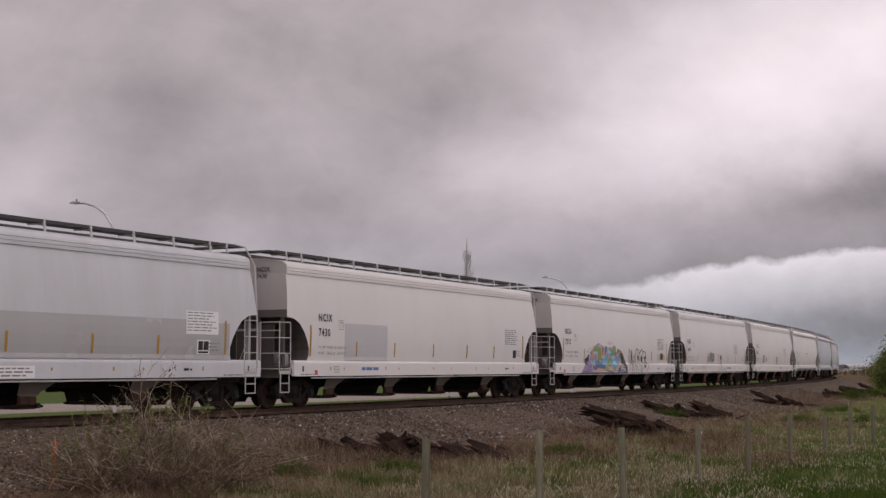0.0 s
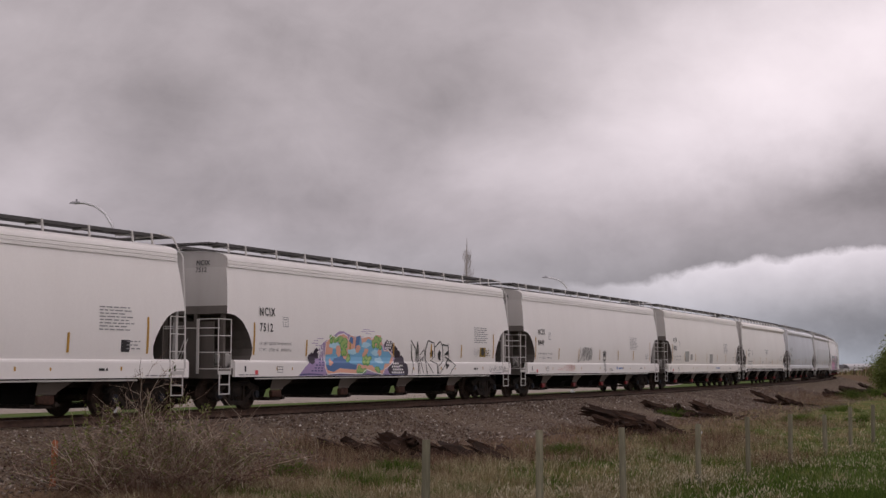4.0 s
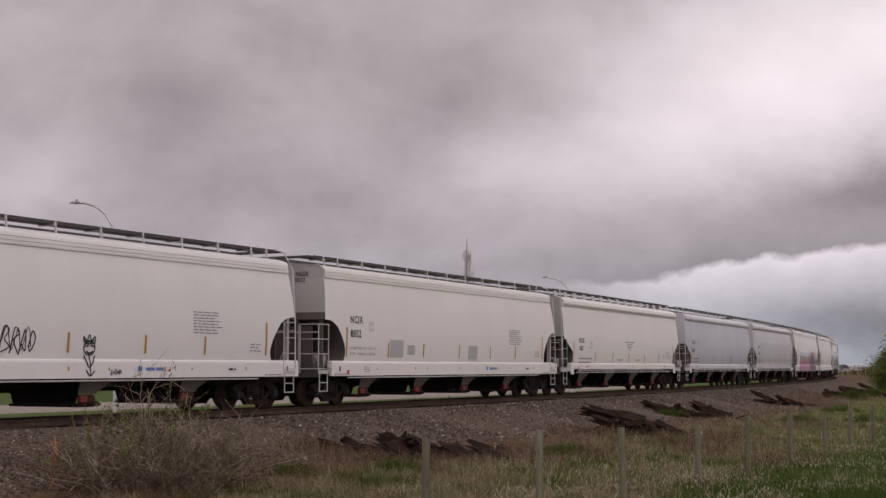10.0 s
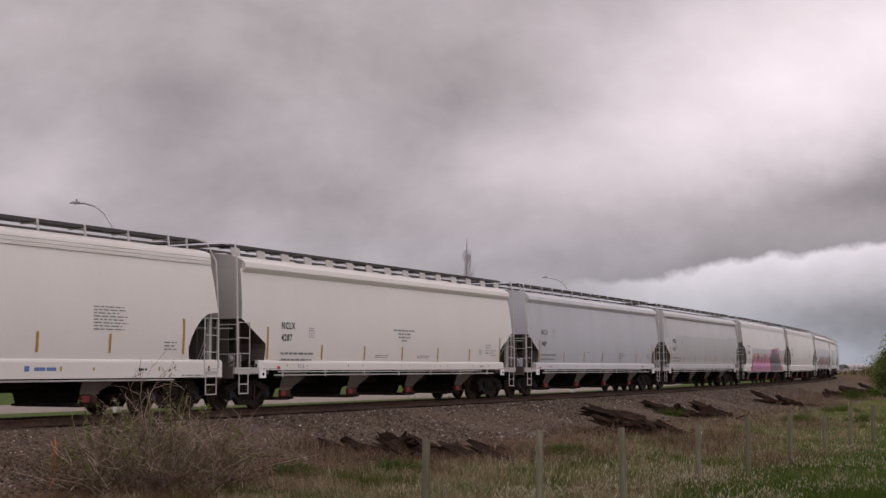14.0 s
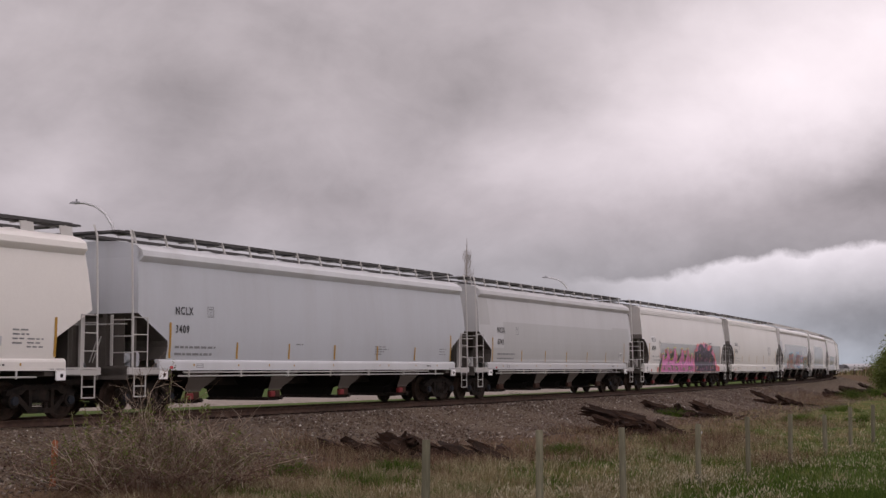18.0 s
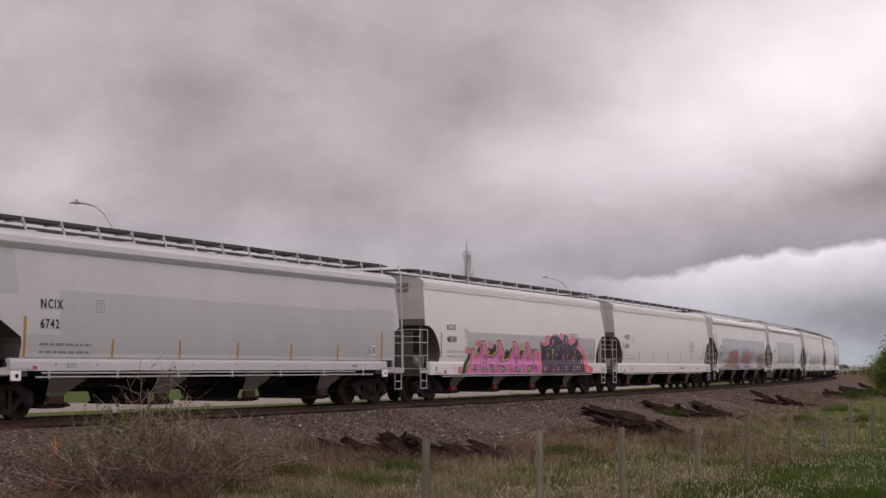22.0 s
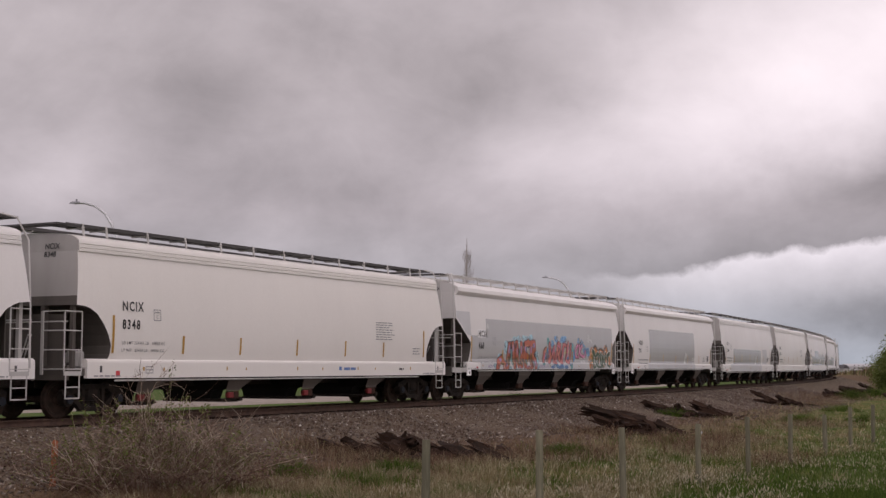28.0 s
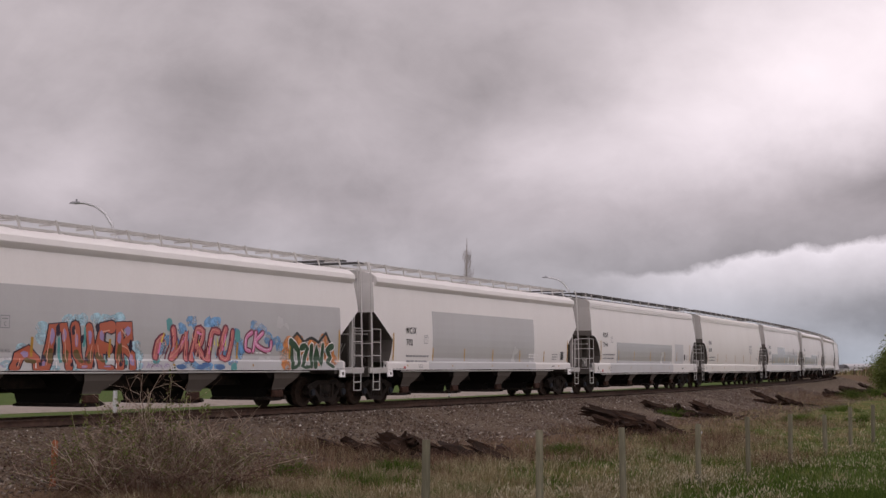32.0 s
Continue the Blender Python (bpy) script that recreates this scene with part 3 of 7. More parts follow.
def roof_shape(kind):
    """The top chord and the roof above it."""
    if kind == "rounded":
        prof = [(3.985, 1.450), (3.99, 1.490), (4.05, 1.492), (4.06, 1.470), (4.075, 1.470), (4.085, 1.486), (4.145, 1.484), (4.155, 1.460),
                (4.17, 1.460), (4.18, 1.474), (4.25, 1.462), (4.30, 1.430), (4.36, 1.30), (4.42, 1.05), (4.46, 0.70), (4.48, 0.0)]
    else:
        prof = [(3.89, 1.470), (4.01, 1.582), (4.04, 1.592), (4.18, 1.560), (4.30, 1.38), (4.38, 1.12), (4.44, 0.70), (4.46, 0.0)]
    sh = Shape()
    e = KINDS[kind]["top"] + (0.02 if kind == "rounded" else -0.02)
    for sgn in (-1, 1):
        vs, fs = [], []
        for z, w in prof:
            vs += [(-e, sgn * w, z), (e, sgn * w, z)]
        for r in range(len(prof) - 1):
            q = 2 * r
            f = (q, q + 1, q + 3, q + 2)
            fs.append(f if sgn < 0 else f[::-1])
        sh.add(vs, fs)
    for x in (-e, e):
        x *= 1 - 0.03 / e
        ring = [(x, -w, z) for z, w in prof] + [(x, w, z) for z, w in reversed(prof[:-1])]
        sh.add(ring, [tuple(range(len(ring))) if x > 0 else tuple(reversed(range(len(ring))))])
    return sh


def roof_end(kind, sgn):
    """The end sheet's arched top under the roof."""
    e = sgn * (KINDS[kind]["top"] + 0.004)
    prof = [(3.99, 1.45), (4.25, 1.45), (4.36, 1.28), (4.42, 1.03), (4.455, 0.68), (4.47, 0.0)] if kind == "rounded" else [(3.99, 1.45), (4.18, 1.50), (4.30, 1.34), (4.38, 1.10), (4.43, 0.68), (4.45, 0.0)]
    ring = [(e, -w, z) for z, w in prof] + [(e, w, z) for z, w in reversed(prof[:-1])]
    return Shape().add(ring, [tuple(range(len(ring))) if sgn > 0 else tuple(reversed(range(len(ring))))])


def sill_shape(kind, sgn):
    w = 1.632
    lo = 0.96 if kind == "rounded" else 1.145
    prof = [(lo + 0.005, w - 0.10), (lo, w), (1.34, w), (1.385, w - 0.012), (1.415, w - 0.05), (1.43, w - 0.075), (1.43, w - 0.16), (1.2, w - 0.16)]
    rings = [[(x, sgn * y, z) for z, y in prof] for x in KINDS[kind]["sill"]]
    if sgn > 0:
        rings = [r[::-1] for r in rings]
    return Shape().loft(rings)


def ladder(x, y, z0, z1, width, step=0.30, rail=0.014):
    """Two rails and rungs in a plane along the car's side; the rungs stand proud."""
    sh = Shape()
    for q in (x - width / 2, x + width / 2):
        sh.box(q - rail, q + rail, y - 0.009, y + 0.009, z0, z1)
    z = z0 + 0.06
    while z < z1 + 0.01:
        sh.tube([(x - width / 2, y, z), (x + width / 2, y, z)], 0.014, 6)
        z += step
    return sh


def wheelset_shape():
    """Two wheels and their axle, the axle along y."""
    sh = Shape()
    prof = [(0.10, 0.80), (0.14, 0.80), (0.16, 0.76), (0.34, 0.765), (0.375, 0.80), (0.445, 0.80), (0.455, 0.79), (0.465, 0.71), (0.483, 0.695),
            (0.483, 0.675), (0.37, 0.672), (0.34, 0.70), (0.16, 0.71), (0.12, 0.66), (0.085, 0.64)]
    sh.lathe([(r, y) for r, y in prof], 24)
    sh.lathe([(r, -y) for r, y in reversed(prof)], 24)
    sh.lathe([(0.08, -0.95), (0.085, -0.6), (0.075, 0.0), (0.085, 0.6), (0.08, 0.95)], 12)
    return sh


def sideframe_shape(sgn):
    """A cast truss with two windows and a spring nest, its pedestals over the axles."""
    y0, y1 = sgn * 0.96, sgn * 1.10
    lo, hi = min(y0, y1), max(y0, y1)
    sh = Shape()

    def plate(poly):
        a = [(x, lo, z) for x, z in poly]
        b = [(x, hi, z) for x, z in poly]
        sh.loft([a, b])
    plate([(-1.10, 0.58), (-0.62, 0.60), (-0.5, 0.70), (0.5, 0.70), (0.62, 0.60), (1.10, 0.58), (1.08, 0.68), (0.62, 0.82), (-0.62, 0.82), (-1.08, 0.68)])
    plate([(-0.92, 0.60), (-0.72, 0.60), (-0.32, 0.26), (-0.42, 0.18)])
    plate([(0.72, 0.60), (0.92, 0.60), (0.42, 0.18), (0.32, 0.26)])
    plate([(-0.44, 0.16), (0.44, 0.16), (0.44, 0.28), (-0.44, 0.28)])
    plate([(-0.40, 0.26), (-0.30, 0.26), (-0.30, 0.72), (-0.40, 0.72)])
    plate([(0.30, 0.26), (0.40, 0.26), (0.40, 0.72), (0.30, 0.72)])
    for x in (-0.89, 0.89):
        sh.disc((x, (lo + hi) / 2, 0.458), "y", 0.17, 0.20, 14)
    return sh


def spring_shape(sgn):
    sh = Shape()
    for x in (-0.17, 0.0, 0.17):
        for k in range(5):
            sh.disc((x, sgn * 1.03, 0.30 + k * 0.05), "z", 0.075, 0.03, 10)
    return sh


def hopper_shape(x):
    """One discharge hopper: upright on one face, sloping on the other, across the whole car."""
    rings = []
    for z, a, b, y in ((1.17, -0.95, 1.02, 1.48), (0.985, -0.72, 0.78, 1.46), (0.90, -0.60, 0.66, 1.44), (0.64, -0.38, 0.23, 1.05), (0.58, -0.34, 0.21, 0.85), (0.36, -0.32, 0.19, 0.78), (0.33, -0.31, 0.18, 0.76)):
        rings.append([(x + a, -y, z), (x + b, -y, z), (x + b, y, z), (x + a, y, z)])
    return Shape().loft([r[::-1] for r in rings][::-1])


def hopper_cheek(x, side, top=0.985):
    """The tapering side plate over a hopper's outlet."""
    rings = []
    for z, a, b, y in ((top, -0.49, 0.80 + (top - 0.985) * 1.3, 1.55), (0.90, -0.47, 0.68, 1.54), (0.64, -0.43, 0.24, 1.43), (0.58, -0.42, 0.22, 1.42)):
        p = [(x + a, side * y, z), (x + b, side * y, z), (x + b, side * (y - 0.012), z), (x + a, side * (y - 0.012), z)]
        rings.append(p if side < 0 else p[::-1])
    return Shape().loft([r[::-1] for r in rings][::-1])


def car_meshes(kind):
    """All the shared meshes of one kind of car, as (part name, key, mesh, material key)."""
    k = KINDS[kind]
    out = [("roof", roof_shape(kind).mesh("roof", WHITE, smooth=True, angle=25), "roof")]
    for sgn in (-1, 1):
        out.append(("side_sheet", hull_side(kind, sgn).mesh("side_sheet", WHITE, smooth=True, angle=30), "body"))
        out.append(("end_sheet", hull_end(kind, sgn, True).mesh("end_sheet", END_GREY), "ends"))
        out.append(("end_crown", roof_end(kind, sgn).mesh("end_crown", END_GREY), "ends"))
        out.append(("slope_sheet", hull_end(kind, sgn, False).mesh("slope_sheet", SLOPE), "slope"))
    for sgn in (-1, 1):
        out.append(("side_sill", sill_shape(kind, sgn).mesh("side_sill", WHITE), "sill"))
    # end platforms, end posts, centre sill, couplers
    for sgn in (-1, 1):
        e = k["end"]
        sh = Shape()
        inner = k["cut"][0][1] - 0.3
        sh.box(min(sgn * inner, sgn * e), max(sgn * inner, sgn * e), -1.55, 1.55, 1.02, 1.20)
        sh.box(min(sgn * (e - 0.07), sgn * e), max(sgn * (e - 0.07), sgn * e), -1.56, 1.56, 0.92, 1.26)
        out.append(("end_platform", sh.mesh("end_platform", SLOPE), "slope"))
        for y in (-0.55, 0.55):
            q = (sgn * (k["mid"] - 0.14), sgn * (k["mid"] + 0.01))
            out.append(("end_post", Shape().box(min(q), max(q), y - 0.05, y + 0.05, 1.2, k["cut_z"]).mesh("end_post", SLOPE), "slope"))
        for y in (-1.40, 1.40):
            q = (sgn * (k["mid"] - 0.16), sgn * (k["mid"] - 0.06))
            # Posts on the near end take the painted-shade colour, the others stay light.
            out.append(("end_post", Shape().box(min(q), max(q), y - 0.05, y + 0.05, 1.2, k["cut_z"] + 0.02).mesh("end_post", RAILING), "rail" if sgn > 0 else "slope"))
        edge = [(sgn * (x - 0.01), z) for z, x in k["cut"] if z >= 1.5] + [(sgn * (k["mid"] - 0.16), k["cut_z"]), (sgn * (k["mid"] - 0.16), 1.2), (sgn * (k["cut"][0][1] + 0.0), 1.2)]
        edge = [(x, z) for x, z in edge if abs(x) < k["mid"] - 0.1]
        if sgn > 0:
            edge = edge[::-1]
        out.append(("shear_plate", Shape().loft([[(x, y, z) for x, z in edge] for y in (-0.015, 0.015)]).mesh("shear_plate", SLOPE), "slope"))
        # Added dark plate that keeps sky from showing through the end opening.
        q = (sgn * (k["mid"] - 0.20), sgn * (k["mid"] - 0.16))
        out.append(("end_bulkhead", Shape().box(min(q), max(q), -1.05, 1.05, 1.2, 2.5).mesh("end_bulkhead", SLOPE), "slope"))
        sh = Shape().box(-0.30, 0.12, -0.16, 0.16, 0.72, 1.02, 0.03)
        sh.box(0.10, 0.52, -0.10, 0.10, 0.78, 0.97, 0.03).box(0.44, 0.72, -0.17, 0.13, 0.74, 1.02, 0.04)
        me = sh.mesh("coupler", TRUCK)
        me.transform(pose(sgn * (e - 0.15), 0, 0, 0, 0, 0 if sgn > 0 else 180))
        out.append(("coupler", me, "truck"))
    out.append(("centre_sill", Shape().box(-k["end"] + 0.2, k["end"] - 0.2, -0.36, 0.36, 0.72, 1.01).mesh("centre_sill", TRUCK), "truck"))
    # pipe under the sill
    pz = 0.905 if kind == "rounded" else 1.095
    out.append(("train_pipe", Shape().tube([(k["sill"][0] + 1.0, -1.605, pz), (k["sill"][1] - 2.0, -1.605, pz)], 0.022, 6).mesh("train_pipe", RAILING), "rail"))
    if kind in ("angled", "plated"):
        out.append(("train_pipe", Shape().tube([(k["sill"][0] + 0.8, -1.60, 1.0), (k["sill"][1] - 0.9, -1.60, 1.0)], 0.020, 6).mesh("train_pipe", RAILING), "rail"))
        for q in range(7):
            x = -7.2 + 2.35 * q
            out.append(("pipe_hanger", Shape().box(x - 0.02, x + 0.02, -1.635, -1.60, 0.96, 1.15).mesh("pipe_hanger", RAILING), "rail"))
    # hoppers
    for i in range(4):
        x = k["bays"][0] + k["bays"][1] * i
        # The hopper body wears the painted shade; its side plates are lighter.
        out.append(("hopper", hopper_shape(x).mesh("hopper", UNDERSHADE), "grime"))
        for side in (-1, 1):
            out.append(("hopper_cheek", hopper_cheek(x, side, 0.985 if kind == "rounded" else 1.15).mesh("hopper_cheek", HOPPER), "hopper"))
        g = Shape().box(x - 0.36, x + 0.24, -1.36, 0.80, 0.27, 0.36, 0.02)
        g.disc((x + 0.2, -1.40, 0.35), "y", 0.06, 0.14, 10)
        g.tube([(x - 0.50, 0.7, 0.31), (x + 0.38, 0.7, 0.31)], 0.03, 6).tube([(x - 0.5, -1.3, 0.33), (x + 0.48, -1.3, 0.33)], 0.03, 6)
        out.append(("outlet_gate", g.mesh("outlet_gate", TRUCK), "truck"))
        out.append(("outlet_casting", Shape().box(x - 0.37, x + 0.18, -1.42, -1.34, 0.36, 0.57, 0.02).mesh("outlet_casting", GATE_BROWN), "casting"))
        out.append(("gate_cover", Shape().box(x - 0.37, x - 0.13, -1.47, -1.33, 0.38, 0.54, 0.02).mesh("gate_cover", GATE_RED), "gate"))
    # running boards on the roof
    for sgn in (-1, 1):
        e = k["top"] + 0.02
        sh = Shape().box(-e, e, sgn * 0.80 - 0.24, sgn * 0.80 + 0.24, 4.63, 4.66)
        for q in (-0.25, 0.25):
            sh.box(-e, e, sgn * 0.80 + q - 0.012, sgn * 0.80 + q + 0.012, 4.622, 4.70)
        if kind == "steep":
            sh = Shape()
            for q in (-0.24, -0.08, 0.08, 0.24):
                sh.box(-e, e, sgn * 0.80 + q - 0.014, sgn * 0.80 + q + 0.014, 4.655, 4.69)
            for i in range(45):
                q = -e + 0.2 + (2 * e - 0.4) * i / 44
                sh.box(q - 0.012, q + 0.012, sgn * 0.80 - 0.23, sgn * 0.80 + 0.23, 4.645, 4.655)
        out.append(("running_board", sh.mesh("running_board", GRATING), "rail" if kind == "steep" else "grating"))
        stands = [-8.7] + [-7.86 + 1.58 * i for i in range(11)] + [8.7] if kind == "rounded" else [-e + 0.25 + (2 * e - 0.5) * i / 14 for i in range(15)]
        for x in stands:
            y = sgn * 1.07
            lean = 0.10 if kind in ("angled", "steep") else 0.0
            hw = 0.20 if kind == "plated" else 0.022
            b = Shape().loft([[(x - hw + q, y + sgn * h - 0.02, z), (x + hw + q, y + sgn * h - 0.02, z), (x + hw + q, y + sgn * h + 0.02, z), (x - hw + q, y + sgn * h + 0.02, z)]
                              for z, h, q in ((4.34, 0.05, lean), (4.60 if kind == "plated" else 4.71, 0.0, 0.0))])
            b.box(x - 0.02, x + 0.02, min(sgn * 0.55, sgn * 1.07), max(sgn * 0.55, sgn * 1.07), 4.585, 4.625)
            out.append(("board_bracket", b.mesh("board_bracket", RAILING), "bracket"))
    for sgn in (-1, 1):
        e = sgn * (k["top"] + 0.10)
        out.append(("end_board", Shape().box(e - 0.22, e + 0.22, -1.05, 1.05, 4.635, 4.68).mesh("end_board", GRATING), "grating"))
    # roof hatches
    for i in range(10):
        x = -8.1 + 1.8 * i
        h = Shape().lathe([(0.24, -0.06), (0.24, 0.01), (0.26, 0.02), (0.26, 0.05), (0.16, 0.08), (0.02, 0.09)], 14).mesh("hatch", RAILING)
        h.transform(pose(x, 0, 4.46, 90, 0, 0))
        out.append(("hatch", h, "roof"))
    # ladders and grab irons at the corners
    for sgn in (-1, 1):
        for side in (-1, 1):
            y = side * 1.63
            x, half = k["ladders"][sgn > 0], k["width"] / 2
            out.append(("side_ladder", ladder(x, y, 1.12, 2.54 if kind == "rounded" else 2.47, 2 * half, 0.452 if kind == "rounded" else 0.43).mesh("side_ladder", RAILING), "rail"))
            st = Shape()
            for q in (-half + 0.06, half - 0.06):
                st.box(x + q - 0.012, x + q + 0.012, y - 0.012, y + 0.012, 0.49, 1.06)
            st.tube([(x - half + 0.06, y, 0.50), (x + half - 0.06, y, 0.50)], 0.017, 6).tube([(x - half + 0.06, y, 0.76), (x + half - 0.06, y, 0.76)], 0.016, 6)
            st.box(x - half, x + half, y - 0.012, y + 0.012, 1.03, 1.13)
            out.append(("sill_step", st.mesh("sill_step", RAILING), "rail"))
            if sgn < 0 and side < 0:
                # the end ladder shares the corner rail and reaches in across the end
                xe = x - half
                el = Shape().box(xe - 0.014, xe + 0.014, -0.98, -0.90, 1.05, 2.54)
                for q in range(4):
                    zr = 1.18 + (0.452 if kind == "rounded" else 0.41) * q
                    el.tube([(xe, y, zr), (xe, -0.94, zr)], 0.014, 6)
                if kind == "steep":
                    el.tube([(xe, -0.94, 2.50), (xe + 0.02, -0.94, 3.0), (xe + 0.06, -0.98, 3.1), (xe + 0.10, -0.98, 4.3), (xe + 0.2, -0.95, 4.63)], 0.018, 6)
                el.tube([(xe, -0.6, 2.0), (xe + 0.15, -0.2, 1.35)], 0.016, 5).tube([(xe, -0.5, 2.0), (xe + 0.15, -0.1, 1.35)], 0.016, 5)
                out.append(("end_ladder", el.mesh("end_ladder", RAILING), "rail"))
            # tall post from the sill to the roof beside each end ladder
            if (kind == "rounded" and sgn > 0) or kind != "rounded":
                xt = sgn * (k["end"] - 0.20) if kind == "rounded" else sgn * (k["end"] - 0.13)
                t = Shape()
                if kind != "rounded":
                    t.tube([(xt, y, 1.2), (xt, y * 0.985, 2.6), (xt, y * 0.95, 4.40), (xt - sgn * 0.03, y * 0.90, 4.66)], 0.028, 6)
                else:
                    t.tube([(xt, y, 1.2), (xt, y * 0.985, 2.6), (xt - sgn * 0.02, y * 0.93, 4.1), (xt - sgn * 0.18, y * 0.80, 4.62), (xt - sgn * 0.5, y * 0.70, 4.70)], 0.024, 6)
                out.append(("grab_post", t.mesh("grab_post", RAILING), "rail"))
        rail = Shape().tube([(sgn * (k["end"] - 0.05), -1.5, 2.30), (sgn * (k["end"] - 0.05), 1.5, 2.30)], 0.016, 6)
        out.append(("end_rail", rail.mesh("end_rail", RAILING), "rail"))
    # brake gear on the near end
    gear = Shape().box(-8.95, -8.65, -1.2, -0.8, 1.2, 1.62, 0.05).disc((-9.0, -1.0, 1.45), "x", 0.12, 0.2, 12)
    out.append(("brake_cylinder", gear.mesh("brake_cylinder", END_GREY), "truck" if kind == "steep" else "ends"))
    wheel = Shape()
    pts = [(-k["mid"] - 0.16, 0.75 + 0.28 * math.cos(a * 0.5236), 2.75 + 0.28 * math.sin(a * 0.5236)) for a in range(13)]
    wheel.tube(pts, 0.015, 5)
    for a in range(4):
        wheel.tube([(-k["mid"] - 0.14, 0.75, 2.75), pts[a * 3]], 0.012, 5)
    out.append(("brake_wheel", wheel.mesh("brake_wheel", RAILING), "rail"))
    if kind != "rounded":
        for sgn in (-1, 1):
            for side in (-1, 1):
                x = sgn * (k["sill"][1] - 0.16)
                p = Shape().box(x - 0.15, x + 0.15, min(side * 1.60, side * 1.665), max(side * 1.60, side * 1.665), 0.92, 1.14, 0.012)
                out.append(("jacking_pad", p.mesh("jacking_pad", LABEL_WHITE), "label"))
                out.append(("jack_hole", Shape().disc((x, side * 1.664, 1.03), "y", 0.05, 0.012, 12).mesh("jack_hole", TRUCK), "truck"))
                p = Shape().box(min(sgn * (k["sill"][1] - 0.1), sgn * k["end"]), max(sgn * (k["sill"][1] - 0.1), sgn * k["end"]), side * 1.60 - 0.03, side * 1.60 + 0.03, 1.05, 1.22)
                out.append(("end_beam", p.mesh("end_beam", RAILING), "rail"))
    return out


TRUCK_MESH = dict(frame_near=sideframe_shape(-1).mesh("side_frame", TRUCK), frame_far=sideframe_shape(1).mesh("side_frame", TRUCK),
                  spring_near=spring_shape(-1).mesh("spring_nest", TRUCK), spring_far=spring_shape(1).mesh("spring_nest", TRUCK),
                  bolster=Shape().box(-0.26, 0.26, -1.12, 1.12, 0.42, 0.70, 0.05).mesh("bolster", TRUCK),
                  wheelset=wheelset_shape().mesh("wheelset", WHEEL, smooth=True, angle=40),
                  cap=Shape().disc((0, 0, 0), "y", 0.10, 0.10, 12).mesh("bearing_cap", CAP))
TRUCK_X = 8.22
CAR_MESHES = {kind: car_meshes(kind) for kind in KINDS}
WHEELSETS = []
CARS = []


NARROW_SILL = set()


def decal(name, polys, material, parent, lift=0.004, label=""):
    """Flat shapes given as (x, z) polygons, wrapped on the near side of the body or of its sill."""
    bm = bmesh.new()
    for i, poly in enumerate(polys):
        bm.faces.new([bm.verts.new((x, 0.00008 * (i % 12), z)) for x, z in poly])
    lo = min(v.co.z for v in bm.verts)
    hi = max(v.co.z for v in bm.verts)
    for z in PZ[1:-1] + [1.43, 1.36]:
        if lo + 0.005 < z < hi - 0.005:
            bmesh.ops.bisect_plane(bm, geom=bm.verts[:] + bm.edges[:] + bm.faces[:], plane_co=(0, 0, z), plane_no=(0, 0, 1), dist=1e-5)
    for v in bm.verts:
        v.co.y = -side_w(v.co.z) - lift - v.co.y
        if v.co.z < 1.43 and parent.name in NARROW_SILL:
            v.co.z = 1.43 - (1.43 - v.co.z) * 0.6
    for f in bm.faces:
        f.normal_update()
        if f.normal.y > 0:
            f.normal_flip()
    me = bpy.data.meshes.new(name)
    bm.to_mesh(me)
    bm.free()
    me.materials.append(material)
    ob = new(name, me)
    ob.parent = parent
    if len(polys) > 1:
        ob["kind"] = "stuff"
    if label:
        ob["label"] = label
    return ob


def side_w(z):
    """Half width of the near side at a height, sill included."""
    return float(np.interp(z, [1.36, 1.43] + PZ[1:], [1.632, 1.60] + PW[1:]))


def rect(x0, x1, z0, z1):
    return [(x0, z0), (x1, z0), (x1, z1), (x0, z1)]


def lettering(text, x, z, height, material, parent, squeeze=0.85, label="", name="lettering"):
    """Block letters on the near side, their lower left corner at x, z."""
    cu = bpy.data.curves.new("letters", "FONT")
    cu.body, cu.size, cu.resolution_u, cu.offset, cu.space_character = text, height / 0.70, 2, (0.007 if height > 0.15 else 0.001), 1.26
    ob = bpy.data.objects.new("letters", cu)
    scene.collection.objects.link(ob)
    me = bpy.data.meshes.new_from_object(ob.evaluated_get(bpy.context.evaluated_depsgraph_get()))
    bpy.data.objects.remove(ob)
    for v in me.vertices:
        zz = z + v.co.y
        v.co = (x + v.co.x * squeeze, -side_w(zz) - 0.014, 1.43 - (1.43 - zz) * 0.6 if zz < 1.43 and parent.name in NARROW_SILL else zz)
    me.materials.clear()
    me.materials.append(material)
    me.name = name
    o = new(name, me)
    o.parent = parent
    if label:
        o["label"] = label
    if name == "load_stencil":
        o["kind"] = "stuff"
    return o


def bars(x, z, widths, line, height, material, parent, name="stencil_lines"):
    """Rows of small unreadable print: dashes of word length, top row at z."""
    rnd = random.Random(int(x * 100) + int(z * 1000))
    polys = []
    for i, w in enumerate(widths):
        q = x
        zz = z - i * line
        while q < x + w - 0.03:
            d = min(rnd.uniform(0.10, 0.30), x + w - q)
            polys.append(rect(q, q + d, zz, zz + height))
            q += d + 0.05
    return decal(name, polys, material, parent, 0.011)


RED_GATES = (3, 4, 5, 6, 8, 9)


